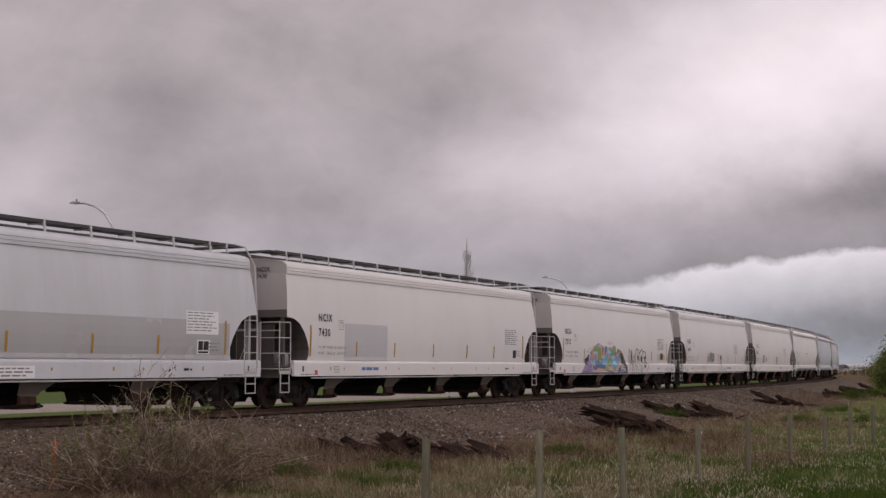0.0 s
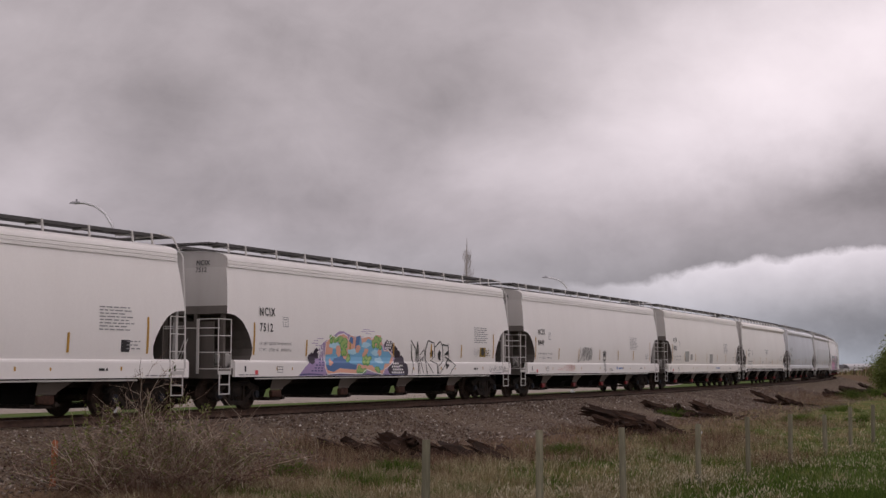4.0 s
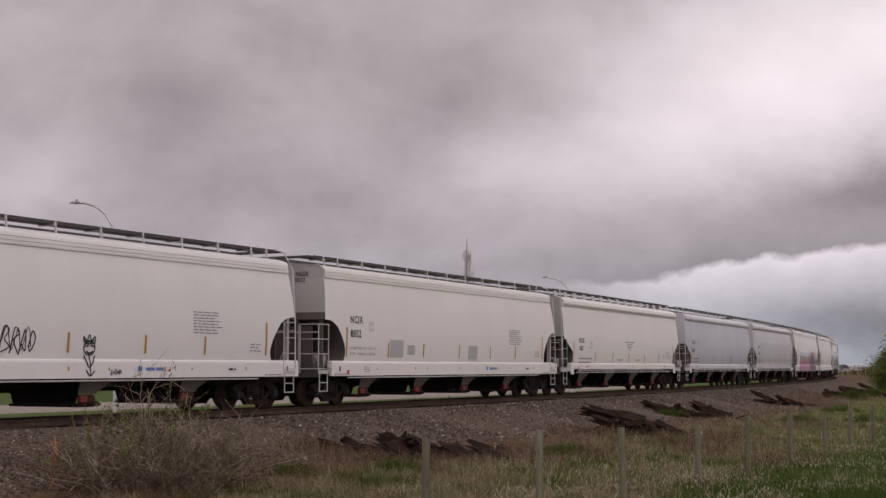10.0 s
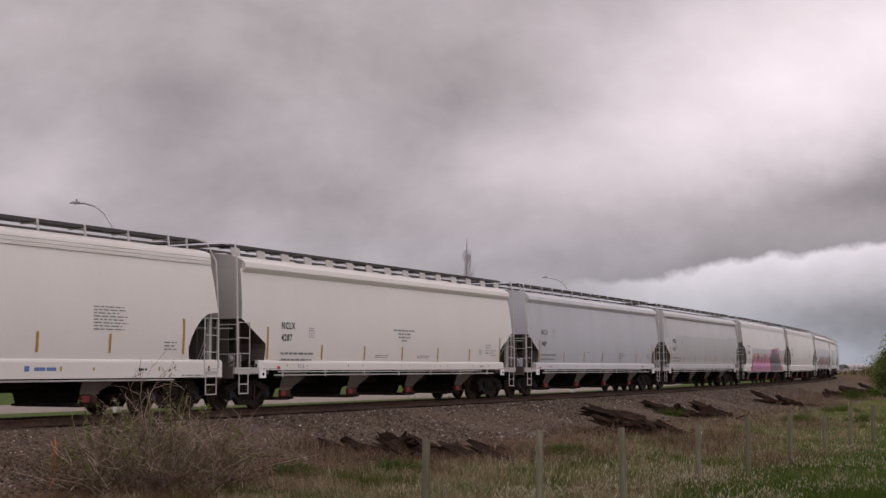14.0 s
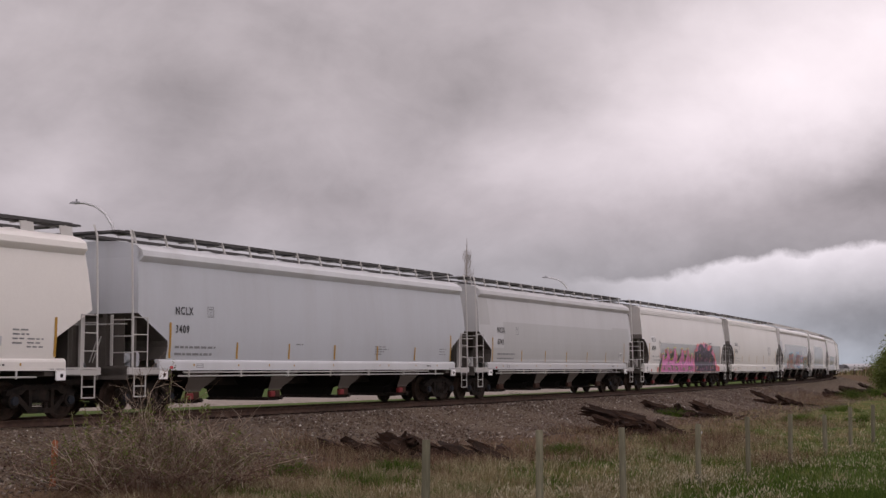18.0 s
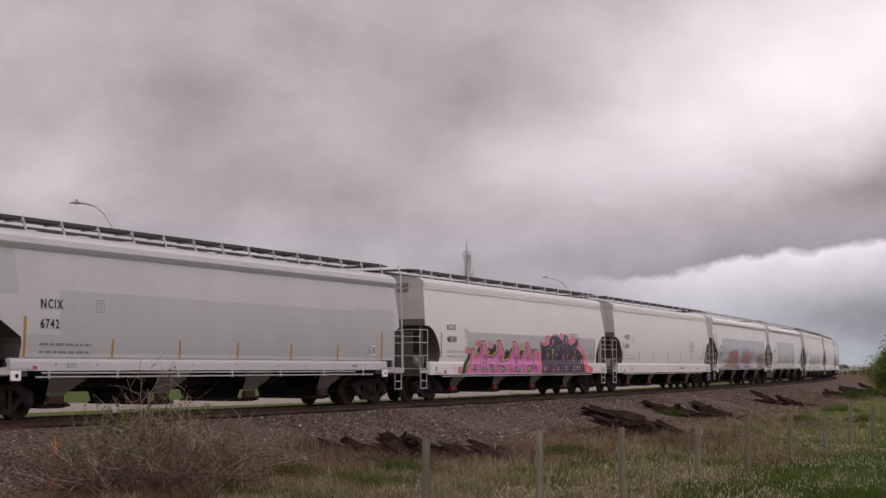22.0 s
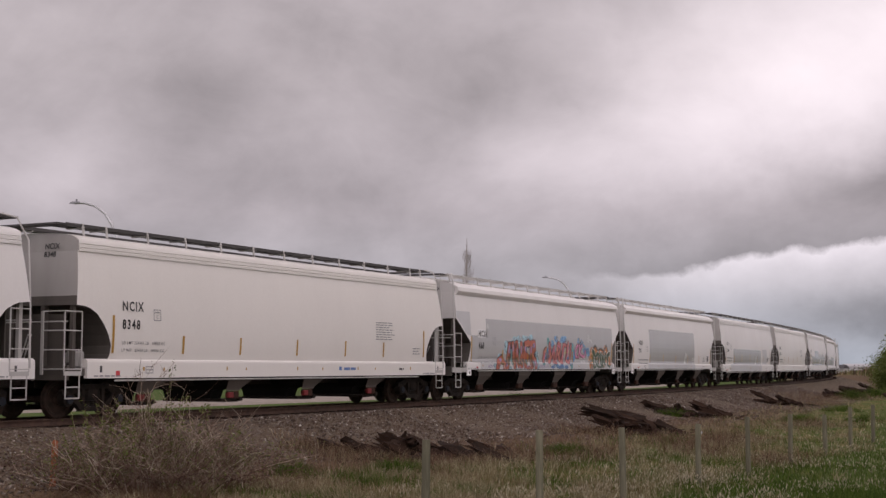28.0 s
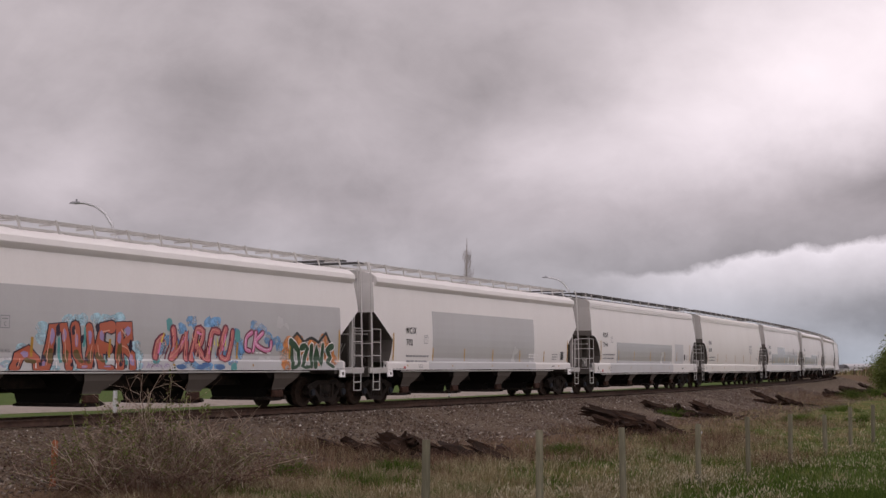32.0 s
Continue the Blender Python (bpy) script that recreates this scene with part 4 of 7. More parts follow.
def make_car(kind, center, body, label, end_mat=None, sill=None, roof=None, ticks=True):
    car = thing("covered_hopper_car", label, "railway car", "cars of the train")
    if kind != "rounded":
        NARROW_SILL.add(car.name)
    mats = dict(body=body, roof=roof or body, sill=sill or body, ends=end_mat or END_GREY, slope=SLOPE, truck=TRUCK, rail=RAILING, hopper=HOPPER, grime=UNDERSHADE,
                gate=GATE_RED if len(CARS) in RED_GATES else GATE_BROWN, casting=GATE_BROWN, grating=GRATING, bracket=RAILING, label=LABEL_WHITE)
    for name, me, key in CAR_MESHES[kind]:
        part(name, me, mats[key], car)
    for sgn in (-1, 1):
        tr = part("truck", TRUCK_MESH["bolster"], TRUCK, car, "grimy cast-steel two-axle truck", m=pose(sgn * TRUCK_X, 0, 0))
        for key, name in (("frame_near", "side_frame"), ("frame_far", "side_frame"), ("spring_near", "spring_nest"), ("spring_far", "spring_nest")):
            sub = part(name, TRUCK_MESH[key], TRUCK, tr)
            if name == "spring_nest":
                sub["kind"] = "stuff"
        for x in (-0.89, 0.89):
            WHEELSETS.append(part("wheelset", TRUCK_MESH["wheelset"], WHEEL, tr, m=pose(x, 0, 0.457)))
            part("bearing_cap", TRUCK_MESH["cap"], CAP, tr, m=pose(x, -1.14, 0.457))
    if ticks:
        xs, z0, z1, z2 = (((-8.15, -5.40, -2.86, 0.0, 2.75, 5.17, 7.98), 1.57, 2.04, 2.49) if kind == "rounded"
                          else ((-8.0, -5.05, -2.45, 0.10, 2.76, 5.36, 8.08), 1.46, 1.91, 2.38))
        for x in xs:
            decal("reflective_strip", [rect(x - 0.04, x + 0.04, z0, z2 if abs(x) > 7 else z1)], YELLOW, car, 0.012)
        for i in range(5):
            x = -7.0 + 14.0 * i / 4
            decal("sill_marker", [rect(x - 0.03, x + 0.03, 1.14, 1.24)], YELLOW, car, 0.006)
    CARS.append((car, center))
    return car


# ---- the train ----
def marks(car, mark, number, x0, zm, zn, height, plate_x=None, plate_z=2.40, ink=None, loads=None):
    """Owner's letters and number, the plate box, load stencils and sill stencils."""
    ink = ink or BLACK
    lettering(mark, x0, zm, height, ink, car)
    lettering(number, x0, zn, height, ink, car)
    px = x0 + 1.20 if plate_x is None else plate_x
    decal("plate_mark", [rect(px, px + 0.28, plate_z, plate_z + 0.018), rect(px, px + 0.28, plate_z + 0.27, plate_z + 0.288), rect(px, px + 0.018, plate_z + 0.018, plate_z + 0.27),
                         rect(px + 0.262, px + 0.28, plate_z + 0.018, plate_z + 0.27), rect(px + 0.05, px + 0.23, plate_z + 0.2, plate_z + 0.225)], GREY_INK, car, 0.008)
    lettering("C", px + 0.09, plate_z + 0.05, 0.10, GREY_INK, car)
    if loads:
        for k, text in enumerate(loads):
            lettering(text, x0, zn - 0.38 - 0.18 * k, 0.075, GREY_INK, car, 0.95, name="load_stencil")
    else:
        bars(x0, zn - 0.40, [1.75, 1.65], 0.18, 0.06, GREY_INK, car, "load_stencil")
    bars(x0 - 1.0, 1.00, [0.95], 0.1, 0.03, GREY_INK, car, "sill_stencil")
    decal("red_label", [rect(x0 - 0.22, x0 - 0.07, 1.00, 1.14)], RED_INK, car, 0.008)
    decal("test_stencil", [rect(x0 + 0.9, x0 + 1.2, 1.07, 1.09), rect(x0 + 0.9, x0 + 1.2, 1.15, 1.17), rect(x0 + 0.9, x0 + 1.2, 1.23, 1.25),
                           rect(x0 + 0.9, x0 + 0.92, 1.09, 1.23), rect(x0 + 1.18, x0 + 1.2, 1.09, 1.23)], GREY_INK, car, 0.006)


def notice(car, x, z=2.73, rows=8):
    bars(x, z - 0.055, [1.10, 1.15, 0.9, 1.2, 1.05, 1.25, 1.0, 1.1][:rows], 0.078, 0.027, GREY_INK, car, "notice_stencil")


def sill_dots(car, xs=(-6.2, -2.6, 1.4, 4.6)):
    for x in xs:
        decal("sill_marker", [[(x - 0.035, 1.17), (x, 1.13), (x + 0.035, 1.17), (x + 0.02, 1.22), (x - 0.02, 1.22)]], YELLOW, car, 0.006)
    decal("sill_slot", [rect(-8.62, -8.54, 1.10, 1.26)], BLACK, car, 0.006)
    decal("sill_slot", [rect(9.0, 9.07, 1.10, 1.26)], BLACK, car, 0.006)
    bars(6.2, 1.14, [0.32], 0.1, 0.06, BLACK, car, "sill_stencil")
    bars(7.9, 1.00, [0.9], 0.1, 0.03, GREY_INK, car, "sill_stencil")
    bars(7.2, 1.85, [0.5, 0.4, 0.5], 0.09, 0.03, GREY_INK, car, "service_stencil")


def end_letters(car, mark, number, kind):
    """Small owner's letters high on the near end sheet."""
    for text, z in ((mark, 4.07), (number, 3.87)):
        cu = bpy.data.curves.new("letters", "FONT")
        cu.body, cu.size, cu.offset = text, 0.19, 0.003
        ob = bpy.data.objects.new("letters", cu)
        scene.collection.objects.link(ob)
        me = bpy.data.meshes.new_from_object(ob.evaluated_get(bpy.context.evaluated_depsgraph_get()))
        bpy.data.objects.remove(ob)
        for v in me.vertices:
            zz = z + v.co.y
            v.co = (-end_x(kind, zz) - 0.008, -0.42 - v.co.x, zz)
        me.materials.clear()
        me.materials.append(BLACK)
        me.name = "end_lettering"
        o = new("end_lettering", me)
        o.parent = car


def stroke(pts, w0, w1=None):
    """A marker stroke as a row of quads along points."""
    w1 = w0 if w1 is None else w1
    out = []
    left, right = [], []
    for i, (x, z) in enumerate(pts):
        ax, az = pts[max(0, i - 1)]
        bx, bz = pts[min(len(pts) - 1, i + 1)]
        d = math.hypot(bx - ax, bz - az) or 1
        w = w0 + (w1 - w0) * i / max(1, len(pts) - 1)
        nx, nz = -(bz - az) / d * w / 2, (bx - ax) / d * w / 2
        left.append((x + nx, z + nz))
        right.append((x - nx, z - nz))
    for i in range(len(pts) - 1):
        out.append([right[i], right[i + 1], left[i + 1], left[i]])
    return out


def scrawl(car, x0, x1, z0, z1, n, material, width, seed, name="graffiti_tag", lift=0.010):
    """A quick tag: n zigzag letters of slanted strokes and loops that say nothing."""
    rnd = random.Random(seed)
    polys = []
    step = (x1 - x0) / n
    for i in range(n):
        x = x0 + step * i
        h = z1 - z0
        top, low = z1 - rnd.uniform(0, 0.25) * h, z0 + rnd.uniform(0, 0.2) * h
        pts = [(x, low + rnd.uniform(0, 0.2) * h), (x + step * rnd.uniform(0.1, 0.3), top), (x + step * rnd.uniform(0.35, 0.6), low),
               (x + step * rnd.uniform(0.55, 0.8), top - rnd.uniform(0.0, 0.3) * h), (x + step * rnd.uniform(0.9, 1.15), low + rnd.uniform(0, 0.3) * h)]
        polys += stroke(pts, width, width * 0.7)
        if rnd.random() < 0.6:
            c, r = (x + step * 0.55, (top + low) / 2), step * 0.3
            polys += stroke([(c[0] + r * math.cos(a * 0.7), c[1] + r * 0.9 * math.sin(a * 0.7)) for a in range(8)], width * 0.8)
    decal(name, polys, material, car, lift, "scrawled spray-paint tag")


def grow(poly, d):
    """The polygon pushed outward from its centre by about d."""
    cx, cz = sum(p[0] for p in poly) / len(poly), sum(p[1] for p in poly) / len(poly)
    out = []
    for x, z in poly:
        r = math.hypot(x - cx, z - cz) or 1
        out.append((x + (x - cx) / r * d, max(0.965, z + (z - cz) / r * d)))
    return out


def blob_form(rnd, x, z, w, h, n=14, rough=0.22):
    return [(x + w * math.cos(6.2832 * i / n) * (1 + rnd.uniform(-rough, rough)), max(0.965, z + h * math.sin(6.2832 * i / n) * (1 + rnd.uniform(-rough, rough)))) for i in range(n)]


def curve(pts, n=5):
    """A smooth line through points."""
    q = [pts[0]] + list(pts) + [pts[-1]]
    out = []
    for i in range(1, len(q) - 2):
        a, b, c, d = q[i - 1:i + 3]
        for k in range(n):
            t = k / n
            out.append(tuple(0.5 * (2 * b[j] + (c[j] - a[j]) * t + (2 * a[j] - 5 * b[j] + 4 * c[j] - d[j]) * t * t + (3 * b[j] - a[j] - 3 * c[j] + d[j]) * t ** 3) for j in (0, 1)))
    return out + [pts[-1]]


def brush(paths, width, end=0.8, low=0.972, bend=5):
    """Heavy rounded strokes along smooth lines, kept above the sill's lower edge."""
    polys = []
    for path in paths:
        line = curve(path, bend)
        polys += stroke(line, width, width * end)
        for (x, z), r in ((line[0], width / 2), (line[-1], width * end / 2)):
            polys.append([(x + r * math.cos(k * 0.7854), z + r * math.sin(k * 0.7854)) for k in range(8)])
    return [[(x, max(z, low)) for x, z in p] for p in polys]


def piece(car, letters, width, line, fill, lift, label, halo=None, shine=None, edge=0.08, bend=5):
    """Spray-painted letters: a soft halo, a dark outline, the fill, and a thin highlight inside each stroke."""
    if halo:
        rnd = random.Random(len(letters))
        puffs = [blob_form(rnd, x + rnd.uniform(-0.12, 0.12), z + rnd.uniform(-0.08, 0.12), width * rnd.uniform(0.7, 1.15), width * rnd.uniform(0.6, 1.0), 11, 0.15) for path in letters for x, z in path]
        decal("graffiti", puffs, halo, car, lift, label)
    decal("graffiti", brush(letters, width + edge, bend=bend), line, car, lift + 0.0014, label)
    decal("graffiti", brush(letters, width, bend=bend), fill, car, lift + 0.0028, label)
    if shine:
        decal("graffiti", brush([[(x - width * 0.22, z + 0.02) for x, z in path] for path in letters], width * 0.13), shine, car, lift + 0.0060, label)


def patch(car, x0, x1, z0, z1, material, lift=0.004, slant=0.0):
    decal("paint_patch", [[(x0, z0), (x1, z0), (x1 + slant, z1), (x0 + slant, z1)]], material, car, lift, "rectangle of mismatched touch-up paint")


def car_0():
    car = make_car("rounded", CENTERS[0], PALE_GREY, "pale grey covered hopper car with a darker grey lower band", END_GREY)
    patch(car, -8.1, 7.66, 1.44, 2.48, GREY_PATCH)
    patch(car, 7.66, 8.16, 1.44, 2.42, GREY_PATCH, 0.004)
    decal("notice_board", [rect(6.28, 7.66, 2.10, 2.72)], LABEL_WHITE, car, 0.007)
    notice(car, 6.33, 2.71, 7)
    decal("data_label", [rect(6.76, 7.30, 1.58, 1.95)], LABEL_WHITE, car, 0.007)
    decal("data_label_print", [rect(6.80, 7.00, 1.68, 1.92), rect(7.03, 7.25, 1.68, 1.92), rect(6.80, 7.25, 1.60, 1.65)], BLACK, car, 0.010)
    decal("sill_label", [rect(-1.2, 0.87, 0.98, 1.26)], LABEL_WHITE, car, 0.007)
    bars(-1.1, 1.18, [1.8, 1.9, 1.7], 0.08, 0.035, GREY_INK, car, "sill_stencil")
    sill_dots(car)


def car_1():
    car = make_car("rounded", CENTERS[1], WHITE, "white covered hopper car with one blue-grey paint patch")
    marks(car, "NCIX", "7430", -7.70, 2.63, 2.18, 0.23, loads=("LD LMT 220500 LB 100200 KG", "LT WT   65500 LB   29700 KG"))
    end_letters(car, "NCIX", "7430", "rounded")
    patch(car, -6.15, -3.37, 1.45, 2.60, PALE_PATCH)
    decal("blue_stencil", [rect(-5.10, -4.85, 1.13, 1.23), rect(-4.80, -4.40, 1.13, 1.23), rect(-4.35, -4.0, 1.13, 1.23)], BLUE_INK, car, 0.006)
    notice(car, 6.2)
    decal("data_label", [rect(7.0, 7.32, 1.60, 1.90)], BLACK, car, 0.008)
    sill_dots(car)


def car_2():
    car = make_car("rounded", CENTERS[2], WHITE, "white covered hopper car with a blue and green mural")
    marks(car, "NCIX", "7512", -7.89, 2.70, 2.25, 0.23, loads=("LD LMT 220500 LB 100000 KG", "LT WT   65500 LB   29700 KG"))
    end_letters(car, "NCIX", "7512", "rounded")
    rnd = random.Random(21)
    lab = "dome-shaped mural of bubble letters"
    dome = [(-5.85, 0.97), (-5.5, 1.23), (-4.98, 1.53), (-4.46, 1.98), (-3.82, 2.22), (-3.56, 2.34), (-3.29, 2.35), (-3.0, 2.27), (-2.45, 2.21), (-1.43, 2.19),
            (-0.8, 2.0), (-0.3, 1.87), (0.0, 1.68), (0.15, 1.38), (0.47, 1.23), (0.8, 1.15), (0.89, 0.97)]
    decal("graffiti", [dome], LILAC, car, 0.006, lab)
    # brickwork on both shoulders, boulders beside it, faint courses above
    courses = [rect(x, x + 0.11, 1.10 + r * 0.085, 1.14 + r * 0.085) for r in range(5) for x in np.arange(-5.15 + r * 0.12 + (r % 2) * 0.07, -4.45, 0.18)]
    decal("graffiti", courses, NAVY, car, 0.0075, lab)
    stones_ = [blob_form(rnd, x, z, 0.21, 0.17, 8, 0.2) for x, z in ((0.1, 1.75), (0.28, 1.62), (0.30, 1.45), (0.56, 1.44), (0.76, 1.2), (0.82, 1.06), (0.05, 1.3), (0.45, 1.1), (0.1, 1.06), (-0.45, 1.95), (-0.25, 1.93), (-5.1, 1.5), (-4.86, 1.62), (-0.2, 1.15))]
    decal("graffiti", stones_, PLUM, car, 0.0085, lab)
    blocks = [rect(x + (r % 2) * 0.07, x + (r % 2) * 0.07 + 0.10, 1.02 + r * 0.10, 1.085 + r * 0.10) for r in range(4) for x in np.arange(-0.15, 0.62 - r * 0.12, 0.15)]
    blocks += [rect(x, x + 0.09, 1.84 + r * 0.09, 1.90 + r * 0.09) for r in range(3) for x in np.arange(-0.58 + 0.05 * r, -0.16, 0.14)]
    decal("graffiti", blocks, SPRAYWHITE, car, 0.0097, lab)
    decal("graffiti", [rect(x, x + rnd.uniform(0.2, 0.5), z, z + 0.018) for x, z in ((-5.0, 2.02), (-4.8, 2.09), (-5.1, 1.94), (-4.9, 1.88), (-2.2, 2.36), (-2.05, 2.43), (-1.9, 2.30), (-1.7, 2.38))], LILAC, car, 0.005, lab)
    body = [(-4.39, 1.23), (-4.33, 1.99), (-3.95, 2.22), (-3.75, 2.13), (-3.59, 2.23), (-3.29, 2.28), (-3.04, 2.2), (-3.0, 2.06), (-2.87, 2.25), (-2.63, 2.21), (-2.58, 2.07), (-2.56, 2.21), (-2.24, 2.26), (-2.16, 2.17),
            (-1.65, 2.23), (-1.5, 2.14), (-1.28, 2.29), (-0.9, 2.28), (-0.77, 1.96), (-0.67, 1.77), (-0.44, 1.82), (-0.06, 1.63), (-0.02, 1.43), (-0.45, 1.23), (-0.65, 1.16), (-0.8, 0.99), (-1.33, 1.06), (-1.85, 1.16),
            (-2.14, 1.02), (-2.57, 1.02), (-3.53, 1.05), (-4.25, 1.01)]
    decal("graffiti", [body], PEACH, car, 0.011, lab)
    water = [(-4.35, 1.30), (-4.3, 1.62), (-3.95, 1.62), (-4.1, 1.85), (-3.85, 2.0), (-3.4, 2.0), (-3.25, 1.75), (-3.0, 1.65), (-2.6, 1.65), (-2.3, 1.7), (-2.4, 2.15), (-2.2, 2.2), (-2.1, 1.9), (-1.75, 2.15), (-1.5, 2.1), (-1.45, 1.85),
             (-0.8, 1.95), (-0.7, 1.75), (-0.35, 1.75), (-0.1, 1.6), (-0.35, 1.35), (-0.65, 1.35), (-0.75, 1.15), (-1.1, 1.1), (-1.5, 1.3), (-2.1, 1.3), (-2.4, 1.35), (-2.55, 1.15), (-3.6, 1.2), (-3.9, 1.1), (-4.25, 1.15)]
    decal("graffiti", [water], SKYBLUE, car, 0.0125, lab)
    deep = [[(-4.33, 1.30), (-4.1, 1.3), (-3.8, 1.5), (-3.2, 1.6), (-2.95, 1.55), (-2.9, 1.35), (-2.45, 1.3), (-2.5, 1.15), (-3.5, 1.2), (-3.9, 1.08), (-4.25, 1.15)], [(-2.56, 1.8), (-2.5, 2.2), (-2.25, 2.24), (-2.3, 1.95)], [(-2.95, 2.05), (-2.85, 2.2), (-2.68, 2.15), (-2.7, 1.95)]]
    decal("graffiti", deep, MIDBLUE, car, 0.0138, lab)
    decal("graffiti", [blob_form(rnd, x, z, 0.28, 0.10, 10, 0.3) for x, z in ((-3.8, 1.88), (-1.2, 1.70), (-1.9, 1.95), (-1.0, 1.45), (-2.7, 1.72))], PALEBLUE, car, 0.0150, lab)
    decal("graffiti", [blob_form(rnd, x, z, 0.13, 0.12, 8, 0.4) for x, z in ((-4.0, 1.75), (-3.6, 1.82), (-3.55, 1.68), (-3.12, 1.58), (-4.05, 1.38), (-1.95, 1.62), (-1.85, 1.75), (-0.95, 1.72), (-2.35, 1.85))], PEACH, car, 0.0163, lab)
    regions = ((-4.15, -3.15, 2.02, 2.18, 13), (-3.4, -2.95, 1.62, 2.1, 15), (-1.42, -0.9, 1.84, 2.22, 13), (-2.05, -1.45, 1.28, 1.6, 13), (-2.4, -1.9, 1.08, 1.22, 7), (-3.1, -2.85, 1.4, 1.6, 4), (-1.35, -1.0, 1.08, 1.2, 4))
    spots = [(rnd.uniform(a, b), rnd.uniform(c, d)) for a, b, c, d, m in regions for _ in range(m)]
    decal("graffiti", [blob_form(rnd, x, z, 0.105, 0.085, 8, 0.15) for x, z in spots], GREEN, car, 0.0176, lab)
    decal("graffiti", [blob_form(rnd, x - 0.01, z + 0.012, 0.07, 0.055, 7, 0.15) for x, z in spots], LIME, car, 0.0190, lab)
    decal("graffiti", stroke(body + body[:1], 0.028), SPRAYWHITE, car, 0.0204, lab)
    decal("graffiti", brush([[(-5.8, 1.0), (-5.2, 1.02), (-4.5, 0.99)], [(-4.3, 1.0), (-3.0, 0.985), (-1.9, 1.0), (-0.7, 0.985), (0.7, 0.99)]], 0.05), NAVY, car, 0.0100, lab)
    decal("graffiti_tag", brush([[(-4.78, 1.9), (-4.70, 1.5), (-4.62, 1.85), (-4.55, 1.45)], [(-4.8, 1.68), (-4.48, 1.75)], [(-4.52, 1.9), (-4.45, 1.6), (-4.42, 1.42)]], 0.035), SPRAYWHITE, car, 0.0190, "scrawled spray-paint tag")
    # hollow black letters beside the mural
    tag = [[(1.22, 2.15), (1.58, 1.85), (1.62, 1.39), (1.69, 2.11)], [(1.22, 2.0), (1.37, 1.44), (1.35, 1.23), (1.27, 1.0)], [(1.69, 2.11), (1.72, 1.6), (1.74, 1.0)], [(1.69, 2.11), (1.80, 1.85), (1.82, 1.4), (1.86, 1.0)],
           [(1.91, 1.65), (2.2, 1.86), (2.36, 1.44), (2.87, 1.02)], [(1.93, 1.6), (1.97, 1.3), (2.15, 1.02)], [(2.49, 2.16), (2.33, 1.86), (2.3, 1.39), (2.41, 0.99)], [(2.49, 2.16), (2.95, 2.08), (3.05, 1.6), (2.68, 1.47), (3.18, 1.34), (3.24, 1.02)],
           [(3.01, 1.93), (3.42, 2.15), (3.62, 1.99), (3.7, 1.45), (3.28, 1.28), (3.3, 1.0)], [(3.61, 2.04), (4.05, 2.0), (4.1, 1.67), (3.79, 1.67)], [(3.85, 1.6), (4.4, 1.42), (4.63, 1.29), (4.34, 1.12), (4.19, 0.98)], [(4.05, 2.08), (4.17, 1.56), (3.85, 1.34), (3.38, 0.99)], [(2.05, 1.5), (2.2, 1.6), (2.15, 1.45), (2.05, 1.5)]]
    decal("graffiti_tag", [q for line in tag for q in stroke([(x, max(z, 0.975)) for x, z in line], 0.05, 0.035)], INKBLACK, car, 0.010, "hollow black spray-paint lettering")
    wedges = [[(2.65, 1.7), (2.75, 1.85), (2.9, 1.8), (2.9, 1.55)], [(3.25, 1.7), (3.38, 1.85), (3.5, 1.75), (3.5, 1.45), (3.35, 1.5)], [(3.8, 1.7), (4.05, 1.82), (4.1, 1.65)], [(3.85, 1.4), (4.15, 1.3), (3.9, 1.15)], [(2.32, 1.25), (2.36, 1.02), (2.45, 1.02)], [(3.2, 1.2), (3.28, 1.0), (3.18, 1.0)]]
    decal("graffiti_tag", wedges, BLACK, car, 0.0115, "hollow black spray-paint lettering")
    notice(car, 6.27, 2.75)
    decal("yellow_placard", [rect(6.76, 7.28, 1.62, 1.97)], OCHRE, car, 0.008)
    decal("placard_print", [blob_form(rnd, 7.02, 1.8, 0.17, 0.12, 12, 0.4)], BLACK, car, 0.010)
    scrawl(car, 6.25, 6.7, 1.6, 2.0, 4, PALE_PATCH, 0.02, 17)
    scrawl(car, 7.3, 7.6, 1.55, 1.95, 3, OCHRE, 0.02, 18)
    decal("graffiti_tag", brush([[(7.65, 1.26), (7.6, 1.1), (7.75, 1.08), (7.78, 1.2)], [(7.85, 1.2), (7.95, 1.08), (8.0, 1.24)], [(8.05, 1.08), (8.08, 1.28), (8.2, 1.2), (8.08, 1.16)], [(8.3, 1.26), (8.28, 1.1), (8.42, 1.08)], [(8.5, 1.08), (8.52, 1.26), (8.66, 1.1), (8.7, 1.28)], [(8.75, 1.24), (8.9, 1.1), (8.8, 1.06)]], 0.026), GREY_INK, car, 0.010, "scrawled marker tag")
    sill_dots(car)


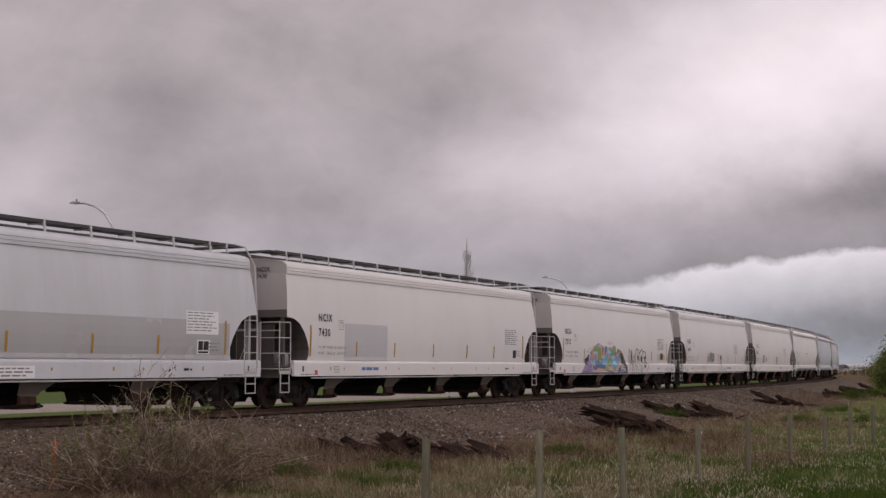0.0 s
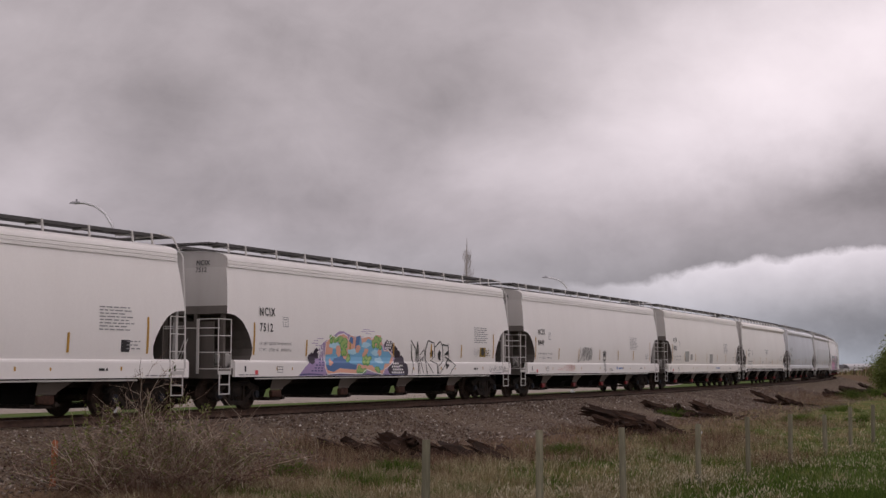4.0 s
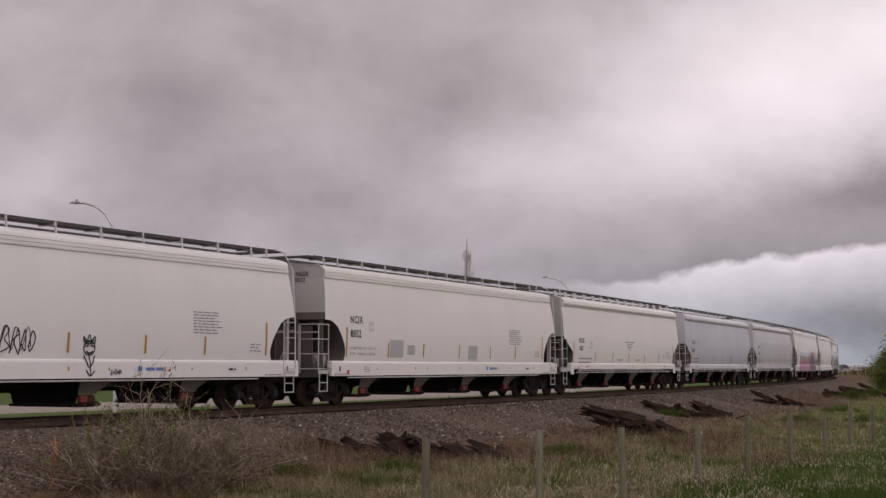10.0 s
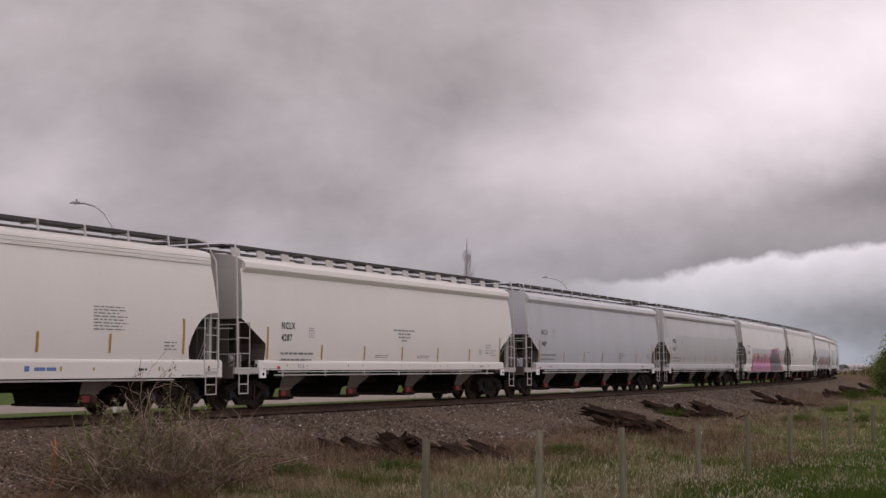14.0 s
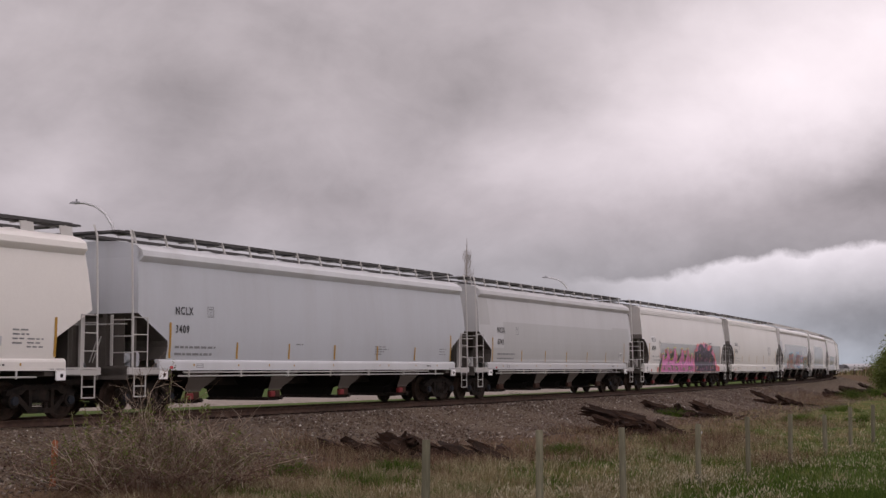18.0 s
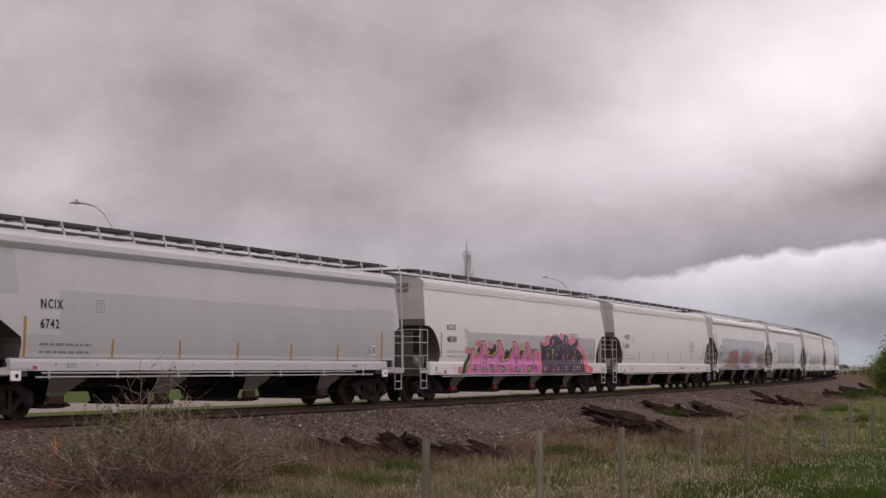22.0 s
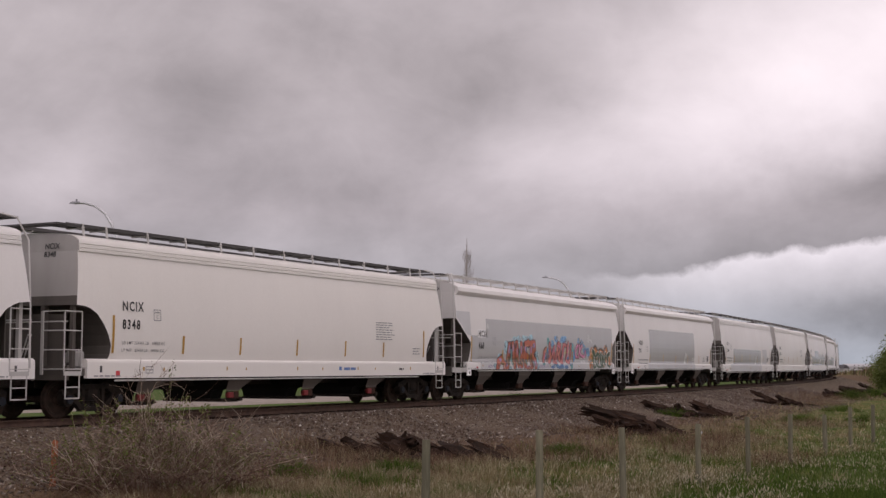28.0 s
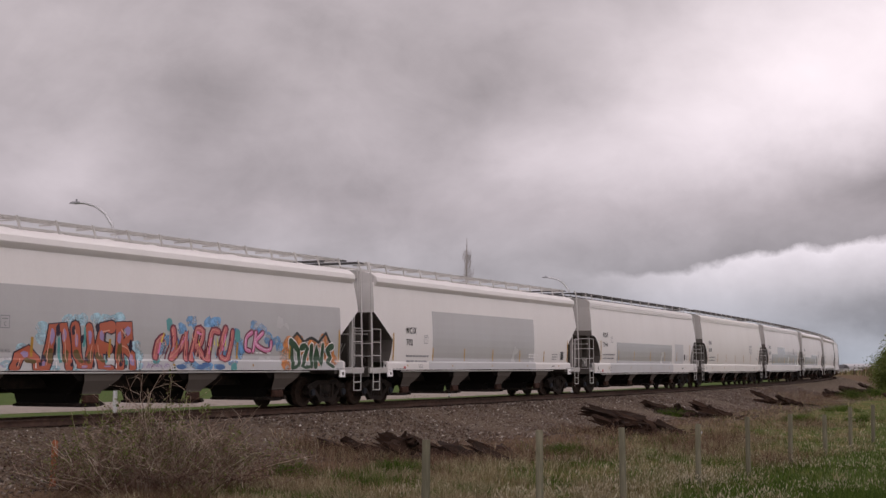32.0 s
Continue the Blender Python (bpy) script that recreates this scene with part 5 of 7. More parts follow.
def car_3():
    car = make_car("rounded", CENTERS[3], WHITE, "white covered hopper car with black and red tags")
    marks(car, "NCIX", "8449", -7.88, 2.60, 2.15, 0.23, loads=("LD LMT 220000 LB   99700 KG", "LT WT   66000 LB   30000 KG"))
    end_letters(car, "NCIX", "8449", "rounded")
    tag = [[(-2.68, 2.12), (-2.72, 1.75), (-2.98, 1.52), (-2.85, 1.5), (-2.45, 1.62)], [(-2.5, 1.55), (-2.28, 2.08), (-2.12, 1.55)], [(-2.45, 1.75), (-2.1, 1.82)], [(-2.02, 1.52), (-1.95, 2.12), (-1.75, 2.05), (-1.88, 1.85), (-1.68, 1.68), (-2.0, 1.55)], [(-1.62, 1.55), (-1.56, 2.1), (-1.38, 1.98), (-1.55, 1.84), (-1.34, 1.55)],
           [(-1.3, 1.52), (-1.18, 2.08), (-1.08, 1.6), (-1.25, 1.75)], [(-0.98, 1.7), (-0.9, 2.05), (-0.76, 1.85), (-0.9, 1.58), (-0.98, 1.75)]]
    decal("graffiti_tag", brush([[(-2.95 + 0.84 * (x + 2.95) + 0.12 * (z - 1.5), z) for x, z in path] for path in tag], 0.036) + brush([[(-2.4, 1.62), (-2.2, 2.15), (-2.15, 1.7), (-1.95, 2.16), (-1.8, 1.6), (-1.6, 2.1), (-1.5, 1.6), (-1.3, 2.14), (-1.2, 1.7)]], 0.026), INKBLACK, car, 0.011, "scrawled black spray-paint tag")
    word = [[(0.9, 1.0), (0.3, 0.9), (0.2, 0.6), (0.8, 0.4), (0.7, 0.05), (0.1, 0.05)], [(1.2, 1.0), (2.0, 1.0)], [(1.6, 1.0), (1.55, 0.0)], [(2.3, 0.95), (2.3, 0.05)], [(2.8, 0.0), (2.8, 1.0), (3.4, 1.0)], [(2.8, 0.55), (3.3, 0.55)], [(3.8, 0.0), (3.8, 1.0), (4.4, 1.0)], [(3.8, 0.55), (4.3, 0.55)],
            [(4.8, 0.0), (4.8, 1.0), (5.4, 0.8), (4.9, 0.5), (5.5, 0.2), (4.8, 0.0)], [(6.1, 0.9), (5.8, 0.5), (6.1, 0.1), (6.5, 0.5), (6.1, 0.9)], [(6.8, 1.0), (7.1, 0.5), (7.5, 1.0)], [(7.1, 0.5), (6.95, -0.2)]]
    decal("graffiti_tag", brush([[(-4.6 + 0.145 * x, 1.08 + 0.24 * z) for x, z in path] for path in word], 0.03), FADED_RED, car, 0.010, "faded red marker lettering")
    decal("graffiti_tag", brush([[(-5.6, 1.08), (-5.42, 1.22), (-5.32, 1.1), (-5.12, 1.2), (-5.02, 1.1), (-4.78, 1.22), (-4.86, 1.24)]], 0.03), FADED_RED, car, 0.010, "faded red marker lettering")
    ring = [(0.72 + 0.19 * math.cos(k * 0.5236), 1.68 + 0.16 * math.sin(k * 0.5236)) for k in range(13)]
    face = [ring, [(0.55, 1.8), (0.5, 1.95), (0.62, 1.85), (0.7, 2.0), (0.78, 1.86), (0.9, 1.96), (0.9, 1.8)], [(0.6, 1.72), (0.68, 1.74)], [(0.77, 1.74), (0.86, 1.72)], [(0.62, 1.6), (0.73, 1.56), (0.84, 1.6)], [(0.55, 1.5), (0.7, 1.22), (0.92, 1.5)], [(0.72, 1.5), (0.74, 1.05)], [(0.6, 1.14), (0.74, 1.02), (0.88, 1.14)], [(0.56, 1.78), (0.88, 1.8)], [(0.58, 1.84), (0.86, 1.86)]]
    decal("graffiti_tag", brush(face, 0.042), INKBLACK, car, 0.010, "small black marker drawing")
    scrawl(car, 1.45, 1.85, 1.02, 1.20, 3, INKBLACK, 0.035, 9)
    decal("blue_stencil", [rect(2.45, 2.62, 1.13, 1.25), rect(2.75, 3.10, 1.14, 1.22), rect(3.14, 3.45, 1.14, 1.22)], BLUE_INK, car, 0.006)
    notice(car, 4.65)
    sill_dots(car)


def car_4():
    car = make_car("rounded", CENTERS[4], CREAM, "clean white covered hopper car with three grey paint patches")
    marks(car, "NCIX", "8052", -7.93, 2.63, 2.18, 0.23, loads=("LD LMT 220300 LB   99800 KG", "LT WT   65700 LB   29800 KG"))
    end_letters(car, "NCIX", "8052", "rounded")
    patch(car, -5.30, -4.36, 1.55, 2.14, GREY_PATCH)
    patch(car, -4.05, -3.53, 1.65, 1.98, GREY_PATCH)
    patch(car, 0.78, 1.58, 1.47, 2.03, GREY_PATCH)
    decal("blue_stencil", [rect(2.35, 2.5, 1.13, 1.25), rect(2.65, 3.0, 1.14, 1.22), rect(3.04, 3.35, 1.14, 1.22)], BLUE_INK, car, 0.006)
    notice(car, 4.57)
    sill_dots(car)


def car_5():
    car = make_car("plated", CENTERS[5], CREAM, "clean white covered hopper car with angled ends")
    marks(car, "NCLX", "4287", -7.30, 2.35, 2.0, 0.19, -5.80, 2.12)
    bars(-0.55, 2.44, [1.5], 0.1, 0.05, GREY_INK, car, "notice_stencil")
    bars(-0.20, 2.32, [0.85, 0.85], 0.11, 0.05, GREY_INK, car, "notice_stencil")
    bars(0.02, 2.10, [0.35], 0.1, 0.05, GREY_INK, car, "notice_stencil")
    for x in (-1.75, 1.2):
        bars(x, 1.60, [0.9, 0.8], 0.06, 0.025, GREY_INK, car, "notice_stencil")
    patch(car, 6.18, 6.45, 1.70, 1.91, PALE_PATCH)
    bars(6.75, 2.05, [0.5, 0.5, 0.35, 0.3], 0.10, 0.035, GREY_INK, car, "service_stencil")
    sill_dots(car, (-5.9, -2.6, 0.6, 2.9, 5.6))


def car_6():
    car = make_car("angled", CENTERS[6], BLUE_GREY, "blue-grey covered hopper car with angled ends", BLUE_GREY, PALE_GREY, PALE_GREY)
    marks(car, "NCLX", "3409", -7.80, 2.60, 2.12, 0.20, -6.42, 2.56)
    bars(2.6, 1.88, [0.7, 0.9, 0.6, 0.5], 0.08, 0.03, GREY_INK, car, "notice_stencil")
    bars(-2.1, 1.88, [0.4], 0.1, 0.035, GREY_INK, car, "notice_stencil")
    sill_dots(car, (-5.0, -2.2, 2.9, 5.4))


def car_7():
    car = make_car("angled", CENTERS[7], SOFT_GREY, "pale grey covered hopper car repainted grey below", MID_GREY)
    patch(car, -6.9, 6.4, 1.46, 3.02, MID_GREY)
    patch(car, 6.4, 8.9, 1.46, 3.12, MID_GREY)
    patch(car, -8.0, -6.9, 1.46, 1.98, MID_GREY)
    patch(car, -9.15, -8.2, 2.86, 3.9, MID_GREY, 0.004, -0.06)
    marks(car, "NCIX", "6742", -7.53, 2.58, 2.12, 0.21, -5.66, 2.54)
    decal("data_label", [rect(7.42, 7.72, 1.62, 1.92)], LABEL_WHITE, car, 0.007)
    decal("data_label_print", [rect(7.46, 7.56, 1.66, 1.88), rect(7.59, 7.68, 1.66, 1.88)], GREY_INK, car, 0.010)
    sill_dots(car, (-5.6, -1.9, 2.1, 5.7))


def car_8():
    car = make_car("rounded", CENTERS[8], WHITE, "white covered hopper car with a pink and purple mural")
    patch(car, -5.94, 8.02, 1.44, 2.54, GREY_PATCH)
    decal("letter_board", [rect(-7.74, -6.95, 2.53, 2.86)], LABEL_WHITE, car, 0.005)
    marks(car, "NCIX", "40580", -7.70, 2.57, 2.14, 0.22, -6.2, 2.34, loads=("LD LMT 220200 LB   99800 KG", "LT WT   65800 LB   29800 KG"))
    end_letters(car, "NCIX", "40580", "rounded")
    rnd = random.Random(77)
    lab = "pink lettering with yellow outlines and a dark purple figure"
    dark = [[(-5.13, 1.6), (-5.06, 1.88), (-4.76, 2.07), (-4.72, 1.77)], [(-4.07, 1.6), (-4.13, 1.94), (-3.99, 1.99), (-3.76, 1.92), (-3.62, 1.98), (-3.51, 2.1), (-3.28, 2.13), (-3.3, 1.79), (-3.62, 1.6)],
            [(-2.61, 1.97), (-2.36, 1.83), (-2.25, 1.97), (-2.09, 1.85), (-1.88, 1.95), (-1.68, 2.09), (-1.71, 1.81), (-2.13, 1.45), (-2.49, 1.45)], [(-1.04, 1.92), (-0.96, 2.0), (-0.8, 1.88), (-0.52, 1.96), (-0.47, 1.78), (-0.71, 1.55), (-0.92, 1.5)],
            [(0.19, 1.97), (0.33, 1.88), (0.45, 2.0), (0.59, 1.97), (0.57, 1.71), (0.45, 1.45)], [(-6.5, 0.98), (-6.31, 1.36), (-6.01, 1.52), (-5.77, 1.77), (-5.6, 1.8), (-5.61, 1.46), (-6.04, 1.0)]]
    decal("graffiti", dark, INKBLACK, car, 0.008, lab)
    crown = [(-6.05, 0.99), (-6.0, 1.18), (-5.58, 1.46), (-5.58, 1.89), (-5.27, 1.9), (-5.24, 1.6), (-4.7, 1.77), (-4.69, 2.22), (-4.48, 2.23), (-4.4, 2.08), (-4.04, 1.75), (-4.03, 1.61), (-3.61, 1.59), (-3.22, 1.79), (-3.21, 2.26),
             (-2.94, 2.27), (-2.85, 2.11), (-2.52, 1.85), (-2.55, 1.43), (-2.13, 1.48), (-1.63, 1.86), (-1.63, 2.25), (-1.36, 2.25), (-1.04, 1.9), (-0.92, 1.46), (-0.7, 1.57), (-0.34, 1.86), (-0.3, 2.25), (-0.1, 2.23), (0.34, 1.76),
             (0.41, 1.47), (0.54, 1.44), (0.64, 1.95), (0.92, 1.95), (1.05, 1.45), (1.25, 0.99)]
    decal("graffiti", stroke(crown, 0.21), LEMON, car, 0.0095, lab)
    decal("graffiti", stroke(crown, 0.11), PLUM, car, 0.0110, lab)
    decal("graffiti", [crown], PINK, car, 0.0125, lab)
    shade = [blob_form(rnd, x, z, w, h, 10, 0.2) for x, z, w, h in ((-4.3, 1.62, 0.25, 0.12), (-2.85, 1.62, 0.26, 0.16), (-1.3, 1.65, 0.28, 0.15), (0.0, 1.6, 0.26, 0.15), (-5.35, 1.15, 0.3, 0.09), (-3.4, 1.1, 0.4, 0.07), (-1.8, 1.12, 0.4, 0.08), (0.6, 1.2, 0.3, 0.12))]
    decal("graffiti", shade, DEEPPINK, car, 0.0138, lab)
    decal("graffiti", [blob_form(rnd, x, z, 0.11, 0.14, 9, 0.2) for x, z in ((-4.5, 2.0), (-3.0, 2.02), (-1.5, 2.05), (-0.15, 2.02), (0.8, 1.75), (-5.42, 1.7))], HOTPINK, car, 0.0138, lab)
    eyes = [[(-5.51, 1.14), (-5.27, 1.32), (-5.3, 1.14)], [(-4.54, 1.40), (-4.24, 1.57), (-4.21, 1.42)], [(-4.64, 1.23), (-4.46, 1.11), (-4.16, 1.06), (-4.2, 1.18)], [(-3.88, 1.32), (-3.61, 1.28), (-3.59, 1.11), (-3.76, 1.16)], [(-3.12, 1.3), (-2.69, 1.25), (-2.45, 1.16), (-2.69, 1.07)],
            [(-1.39, 1.42), (-1.18, 1.61), (-1.2, 1.42)], [(-1.43, 1.26), (-0.96, 1.15), (-1.05, 1.07), (-1.34, 1.08)], [(-0.14, 1.27), (0.27, 1.29), (0.23, 1.13), (-0.13, 1.01)], [(-2.9, 1.45), (-2.75, 1.6), (-2.72, 1.45)], [(0.66, 1.35), (0.8, 1.2), (0.68, 1.2)]]
    decal("graffiti", [grow(e, 0.055) for e in eyes], PLUM, car, 0.0150, lab)
    decal("graffiti", [grow(e, -0.03) for e in eyes], LIME, car, 0.0163, lab)
    seams, glow = [], []
    for x in (-4.85, -3.95, -3.25, -1.95, -0.65, 0.45):
        c = curve([(x + 0.12, 1.45), (x - 0.02, 1.33), (x + 0.06, 1.16), (x + 0.30, 1.04), (x + 0.42, 0.99)], 3)
        seams += stroke(c, 0.04)
        glow += stroke([(p + 0.04, q) for p, q in c], 0.022)
    for x in (-4.62, -3.14, -1.56, -0.24):
        seams += stroke([(x, 2.12), (x + 0.1, 1.95), (x + 0.0, 1.80)], 0.05, 0.02)
    decal("graffiti", seams, PLUM, car, 0.0152, lab)
    decal("graffiti", glow, HOTPINK, car, 0.0165, lab)
    decal("graffiti", [rect(-2.78, -2.70, 1.62, 1.98), rect(0.02, 0.09, 1.6, 2.0)] + [blob_form(rnd, x, z, 0.06, 0.08, 7) for x, z in ((-5.8, 1.2), (-2.05, 1.22))], ORANGE, car, 0.0165, lab)
    for k, (x, z) in enumerate(((-6.1, 1.85), (-5.15, 2.12), (-4.0, 2.1), (-0.95, 2.1), (-6.75, 1.1))):
        decal("graffiti_tag", [q for j in range(7) for q in stroke([(x + 0.05 * j, z - 0.10), (x + 0.05 * j + rnd.uniform(-0.08, 0.02), z), (x + 0.06 * j + rnd.uniform(-0.08, 0.10), z + rnd.uniform(0.06, 0.16))], 0.035, 0.022)], CORAL, car, 0.0105, "scrawled spray-paint tag")
    # the dark figure with coral flames round it
    flame = [(1.0, 1.45), (1.09, 1.71), (1.3, 1.93), (1.3, 2.3), (1.72, 2.21), (1.97, 2.58), (2.22, 2.61), (2.31, 2.53), (3.03, 2.67), (3.49, 2.6), (3.66, 2.73), (3.92, 2.64), (4.19, 2.7), (4.57, 2.6), (4.62, 2.4), (4.96, 2.58), (5.63, 2.51),
             (5.86, 2.31), (6.45, 2.02), (6.59, 1.78), (6.98, 1.6), (6.98, 1.35), (7.65, 1.23), (7.65, 0.98), (1.25, 0.98)]
    decal("graffiti", [flame], CORAL, car, 0.0135, lab)
    decal("graffiti", [blob_form(rnd, x, z, 0.2, 0.16, 10, 0.35) for x, z in ((1.25, 1.6), (2.1, 2.35), (3.75, 2.5), (5.1, 2.4), (6.1, 1.95), (6.7, 1.5), (6.95, 1.15), (5.95, 2.1), (1.2, 1.25))], HOTPINK, car, 0.0150, lab)
    figure = [(1.33, 2.34), (1.53, 2.16), (1.77, 2.13), (2.21, 2.2), (2.33, 2.45), (2.72, 2.6), (3.23, 2.59), (3.7, 2.43), (3.88, 2.38), (4.03, 2.61), (4.3, 2.65), (4.51, 2.51), (4.56, 2.28), (4.95, 2.2), (5.87, 2.56), (5.74, 2.24), (5.52, 2.09),
              (5.99, 1.95), (6.48, 1.71), (6.48, 1.41), (6.68, 0.99), (1.39, 0.99), (1.42, 1.72)]
    decal("graffiti", [figure], PLUM, car, 0.0165, lab)
    decal("graffiti", stroke(figure[:19], 0.03), LILAC, car, 0.0180, lab)
    lines = [[(1.9, 1.45), (2.0, 1.95), (2.4, 2.0), (2.55, 1.6)], [(2.9, 1.5), (3.0, 2.0), (3.25, 2.15), (3.35, 1.95)], [(3.35, 1.95), (3.6, 2.2), (3.9, 2.0), (3.85, 1.6)], [(4.15, 1.5), (4.3, 1.95), (4.6, 1.9), (4.75, 1.5)], [(4.9, 1.45), (5.0, 2.0), (5.4, 2.1)], [(5.5, 1.4), (5.75, 1.8), (6.2, 1.75), (6.3, 1.3)],
             [(1.8, 1.0), (2.1, 1.3), (2.6, 1.1), (2.9, 1.35), (3.3, 1.0)], [(3.6, 1.05), (3.9, 1.3), (4.3, 1.05), (4.7, 1.35), (5.0, 1.0)], [(5.2, 1.3), (5.5, 1.05), (5.9, 1.3)], [(3.95, 2.1), (4.2, 2.45), (4.35, 2.2), (4.2, 2.1)]]
    decal("graffiti", brush(lines, 0.028), LILAC, car, 0.0192, lab)
    decal("graffiti", [blob_form(rnd, x, z, 0.06, 0.13, 8, 0.3) for x, z in ((2.15, 1.72), (3.15, 1.75), (4.0, 1.65), (4.45, 1.7), (5.15, 1.6), (2.75, 1.08), (3.3, 1.15), (4.25, 1.2), (5.2, 1.15), (5.95, 1.2), (1.65, 1.18), (6.2, 1.5), (2.7, 2.3), (4.3, 2.4))], HOTPINK, car, 0.0192, lab)
    decal("graffiti", brush([[(2.62, 2.0), (2.68, 1.8), (2.66, 1.55)], [(2.75, 2.0), (2.68, 1.8)], [(5.39, 2.0), (5.34, 1.53)]], 0.06) + [blob_form(rnd, x, 1.22, 0.06, 0.08, 7) for x in (1.95, 5.6)], LEMON, car, 0.0205, lab)
    decal("graffiti", [[(x - 0.07, z), (x, z - 0.025), (x + 0.07, z), (x, z + 0.025)] for x, z in ((2.45, 2.15), (3.95, 2.3), (5.2, 1.3), (6.3, 1.6), (1.75, 1.15))], SPRAYWHITE, car, 0.0215, lab)
    bars(4.7, 2.66, [1.05, 1.05], 0.08, 0.04, GREY_INK, car, "notice_stencil")
    sill_dots(car, (-6.6,))


def car_9():
    car = make_car("rounded", CENTERS[9], CREAM, "clean white covered hopper car with ribbed roof edge")
    marks(car, "NCIX", "8348", -7.83, 2.62, 2.17, 0.23, loads=("LD LMT 220000 LB   99800 KG", "LT WT   65400 LB   29700 KG"))
    end_letters(car, "NCIX", "8348", "rounded")
    decal("blue_stencil", [rect(2.35, 2.5, 1.13, 1.25), rect(2.65, 3.0, 1.14, 1.22), rect(3.04, 3.35, 1.14, 1.22)], BLUE_INK, car, 0.006)
    notice(car, 4.65)
    sill_dots(car)


def car_10():
    car = make_car("steep", CENTERS[10], WHITE, "white covered hopper car with grey panel and three murals", PALE_END)
    patch(car, -6.62, 8.16, 1.44, 3.08, GREY_PATCH)
    patch(car, -8.04, -6.62, 1.44, 2.42, GREY_PATCH)
    decal("paint_patch", [[(-8.42, 2.45), (-8.05, 2.42), (-8.05, 3.30), (-9.22, 3.30), (-9.24, 3.06)]], PALE_PATCH, car, 0.004, "patch of mismatched touch-up paint")
    patch(car, -7.2, 8.3, 0.97, 1.44, PALE_PATCH, 0.003)
    decal("letter_board", [rect(-7.42, -6.66, 2.36, 2.66)], LABEL_WHITE, car, 0.0065)
    marks(car, "NCIX", "468", -7.37, 2.39, 1.94, 0.235, -6.03, 2.09, loads=("LD LMT 204700 LB   92800 KG", "LT WT   58300 LB   26400 KG"))
    end_letters(car, "NCIX", "468", "steep")
    lab = "rust-red and violet graffiti lettering with pale blue edges"
    letters = [[(-5.60, 1.05), (-5.45, 1.45), (-5.15, 1.58), (-4.92, 1.4), (-4.9, 1.02)], [(-4.66, 1.02), (-4.5, 1.6), (-4.42, 2.12), (-4.05, 2.16), (-3.92, 1.7), (-3.86, 1.05)], [(-3.68, 2.16), (-3.6, 1.7), (-3.45, 1.12), (-3.22, 1.1), (-3.1, 1.7), (-3.2, 2.16)],
               [(-2.40, 2.20), (-2.72, 2.18), (-2.84, 1.7), (-2.75, 1.1), (-2.42, 1.05)], [(-2.82, 1.72), (-2.45, 1.66)], [(-2.1, 1.02), (-2.08, 1.6), (-2.12, 2.26), (-1.76, 2.24), (-1.74, 1.95), (-1.98, 1.75), (-1.62, 1.52), (-1.62, 1.02)]]
    rnd = random.Random(41)
    edges = [blob_form(rnd, x + rnd.uniform(-0.05, 0.05), z, 0.20, 0.15, 11, 0.15) for x, z in ((-5.8, 1.2), (-5.7, 1.0), (-5.35, 1.62), (-4.78, 1.9), (-4.72, 2.15), (-3.95, 2.32), (-3.6, 2.34), (-3.45, 2.36), (-2.6, 2.38), (-2.1, 2.42), (-2.35, 2.36), (-1.5, 1.75), (-1.42, 1.5), (-1.4, 1.15), (-1.5, 1.0), (-4.3, 1.02), (-3.65, 1.0), (-2.55, 1.0), (-3.0, 2.4))]
    decal("graffiti", edges, MISTPALE, car, 0.0062, lab)
    piece(car, letters, 0.31, PLUM, RUSTRED, 0.0075, lab, None, None, 0.08, 1)
    decal("graffiti", brush([[(-4.6, 1.42), (-4.45, 1.6), (-4.5, 1.3)], [(-4.0, 1.35), (-3.92, 1.55)], [(-3.6, 1.55), (-3.45, 1.32)], [(-3.2, 1.32), (-3.1, 1.55)], [(-2.85, 1.5), (-2.7, 1.35)], [(-2.1, 1.4), (-2.08, 1.75)], [(-5.2, 1.35), (-5.0, 1.3)]], 0.20), OLIVE, car, 0.0115, lab)
    spots = ((-4.42, 1.95, 0.08, 0.17), (-4.02, 1.98, 0.07, 0.15), (-3.15, 1.98, 0.07, 0.18), (-2.75, 1.98, 0.08, 0.15), (-1.80, 2.12, 0.11, 0.10), (-1.64, 1.35, 0.10, 0.18), (-5.25, 1.52, 0.12, 0.07), (-3.35, 1.12, 0.10, 0.06), (-2.12, 1.95, 0.06, 0.16), (-3.62, 1.85, 0.05, 0.16), (-2.55, 1.12, 0.12, 0.05), (-4.7, 1.2, 0.07, 0.1))
    decal("graffiti", [blob_form(rnd, x, z, w, h, 7, 0.35) for x, z, w, h in spots], LILAC, car, 0.0128, lab)
    decal("graffiti", [blob_form(rnd, x + rnd.uniform(-0.05, 0.05), z, rnd.uniform(0.03, 0.09), rnd.uniform(0.06, 0.16), 7, 0.4) for x, z in ((-4.62, 1.4), (-4.25, 2.1), (-3.72, 2.1), (-3.3, 1.4), (-2.62, 1.95), (-2.5, 1.45), (-1.7, 1.75), (-4.85, 1.2), (-3.0, 1.2), (-2.05, 1.2), (-4.3, 1.65), (-3.45, 1.9), (-2.9, 2.15), (-1.95, 1.45), (-1.85, 1.1), (-5.5, 1.2), (-3.8, 1.2), (-2.3, 1.65))], PLUM, car, 0.0135, lab)
    decal("graffiti", brush([[(-4.15, 1.3), (-4.2, 1.9)], [(-3.35, 1.75), (-3.33, 2.15)], [(-2.6, 1.3), (-2.55, 1.5)], [(-1.85, 1.2), (-1.85, 1.45)]], 0.10), TEAL, car, 0.0098, lab)
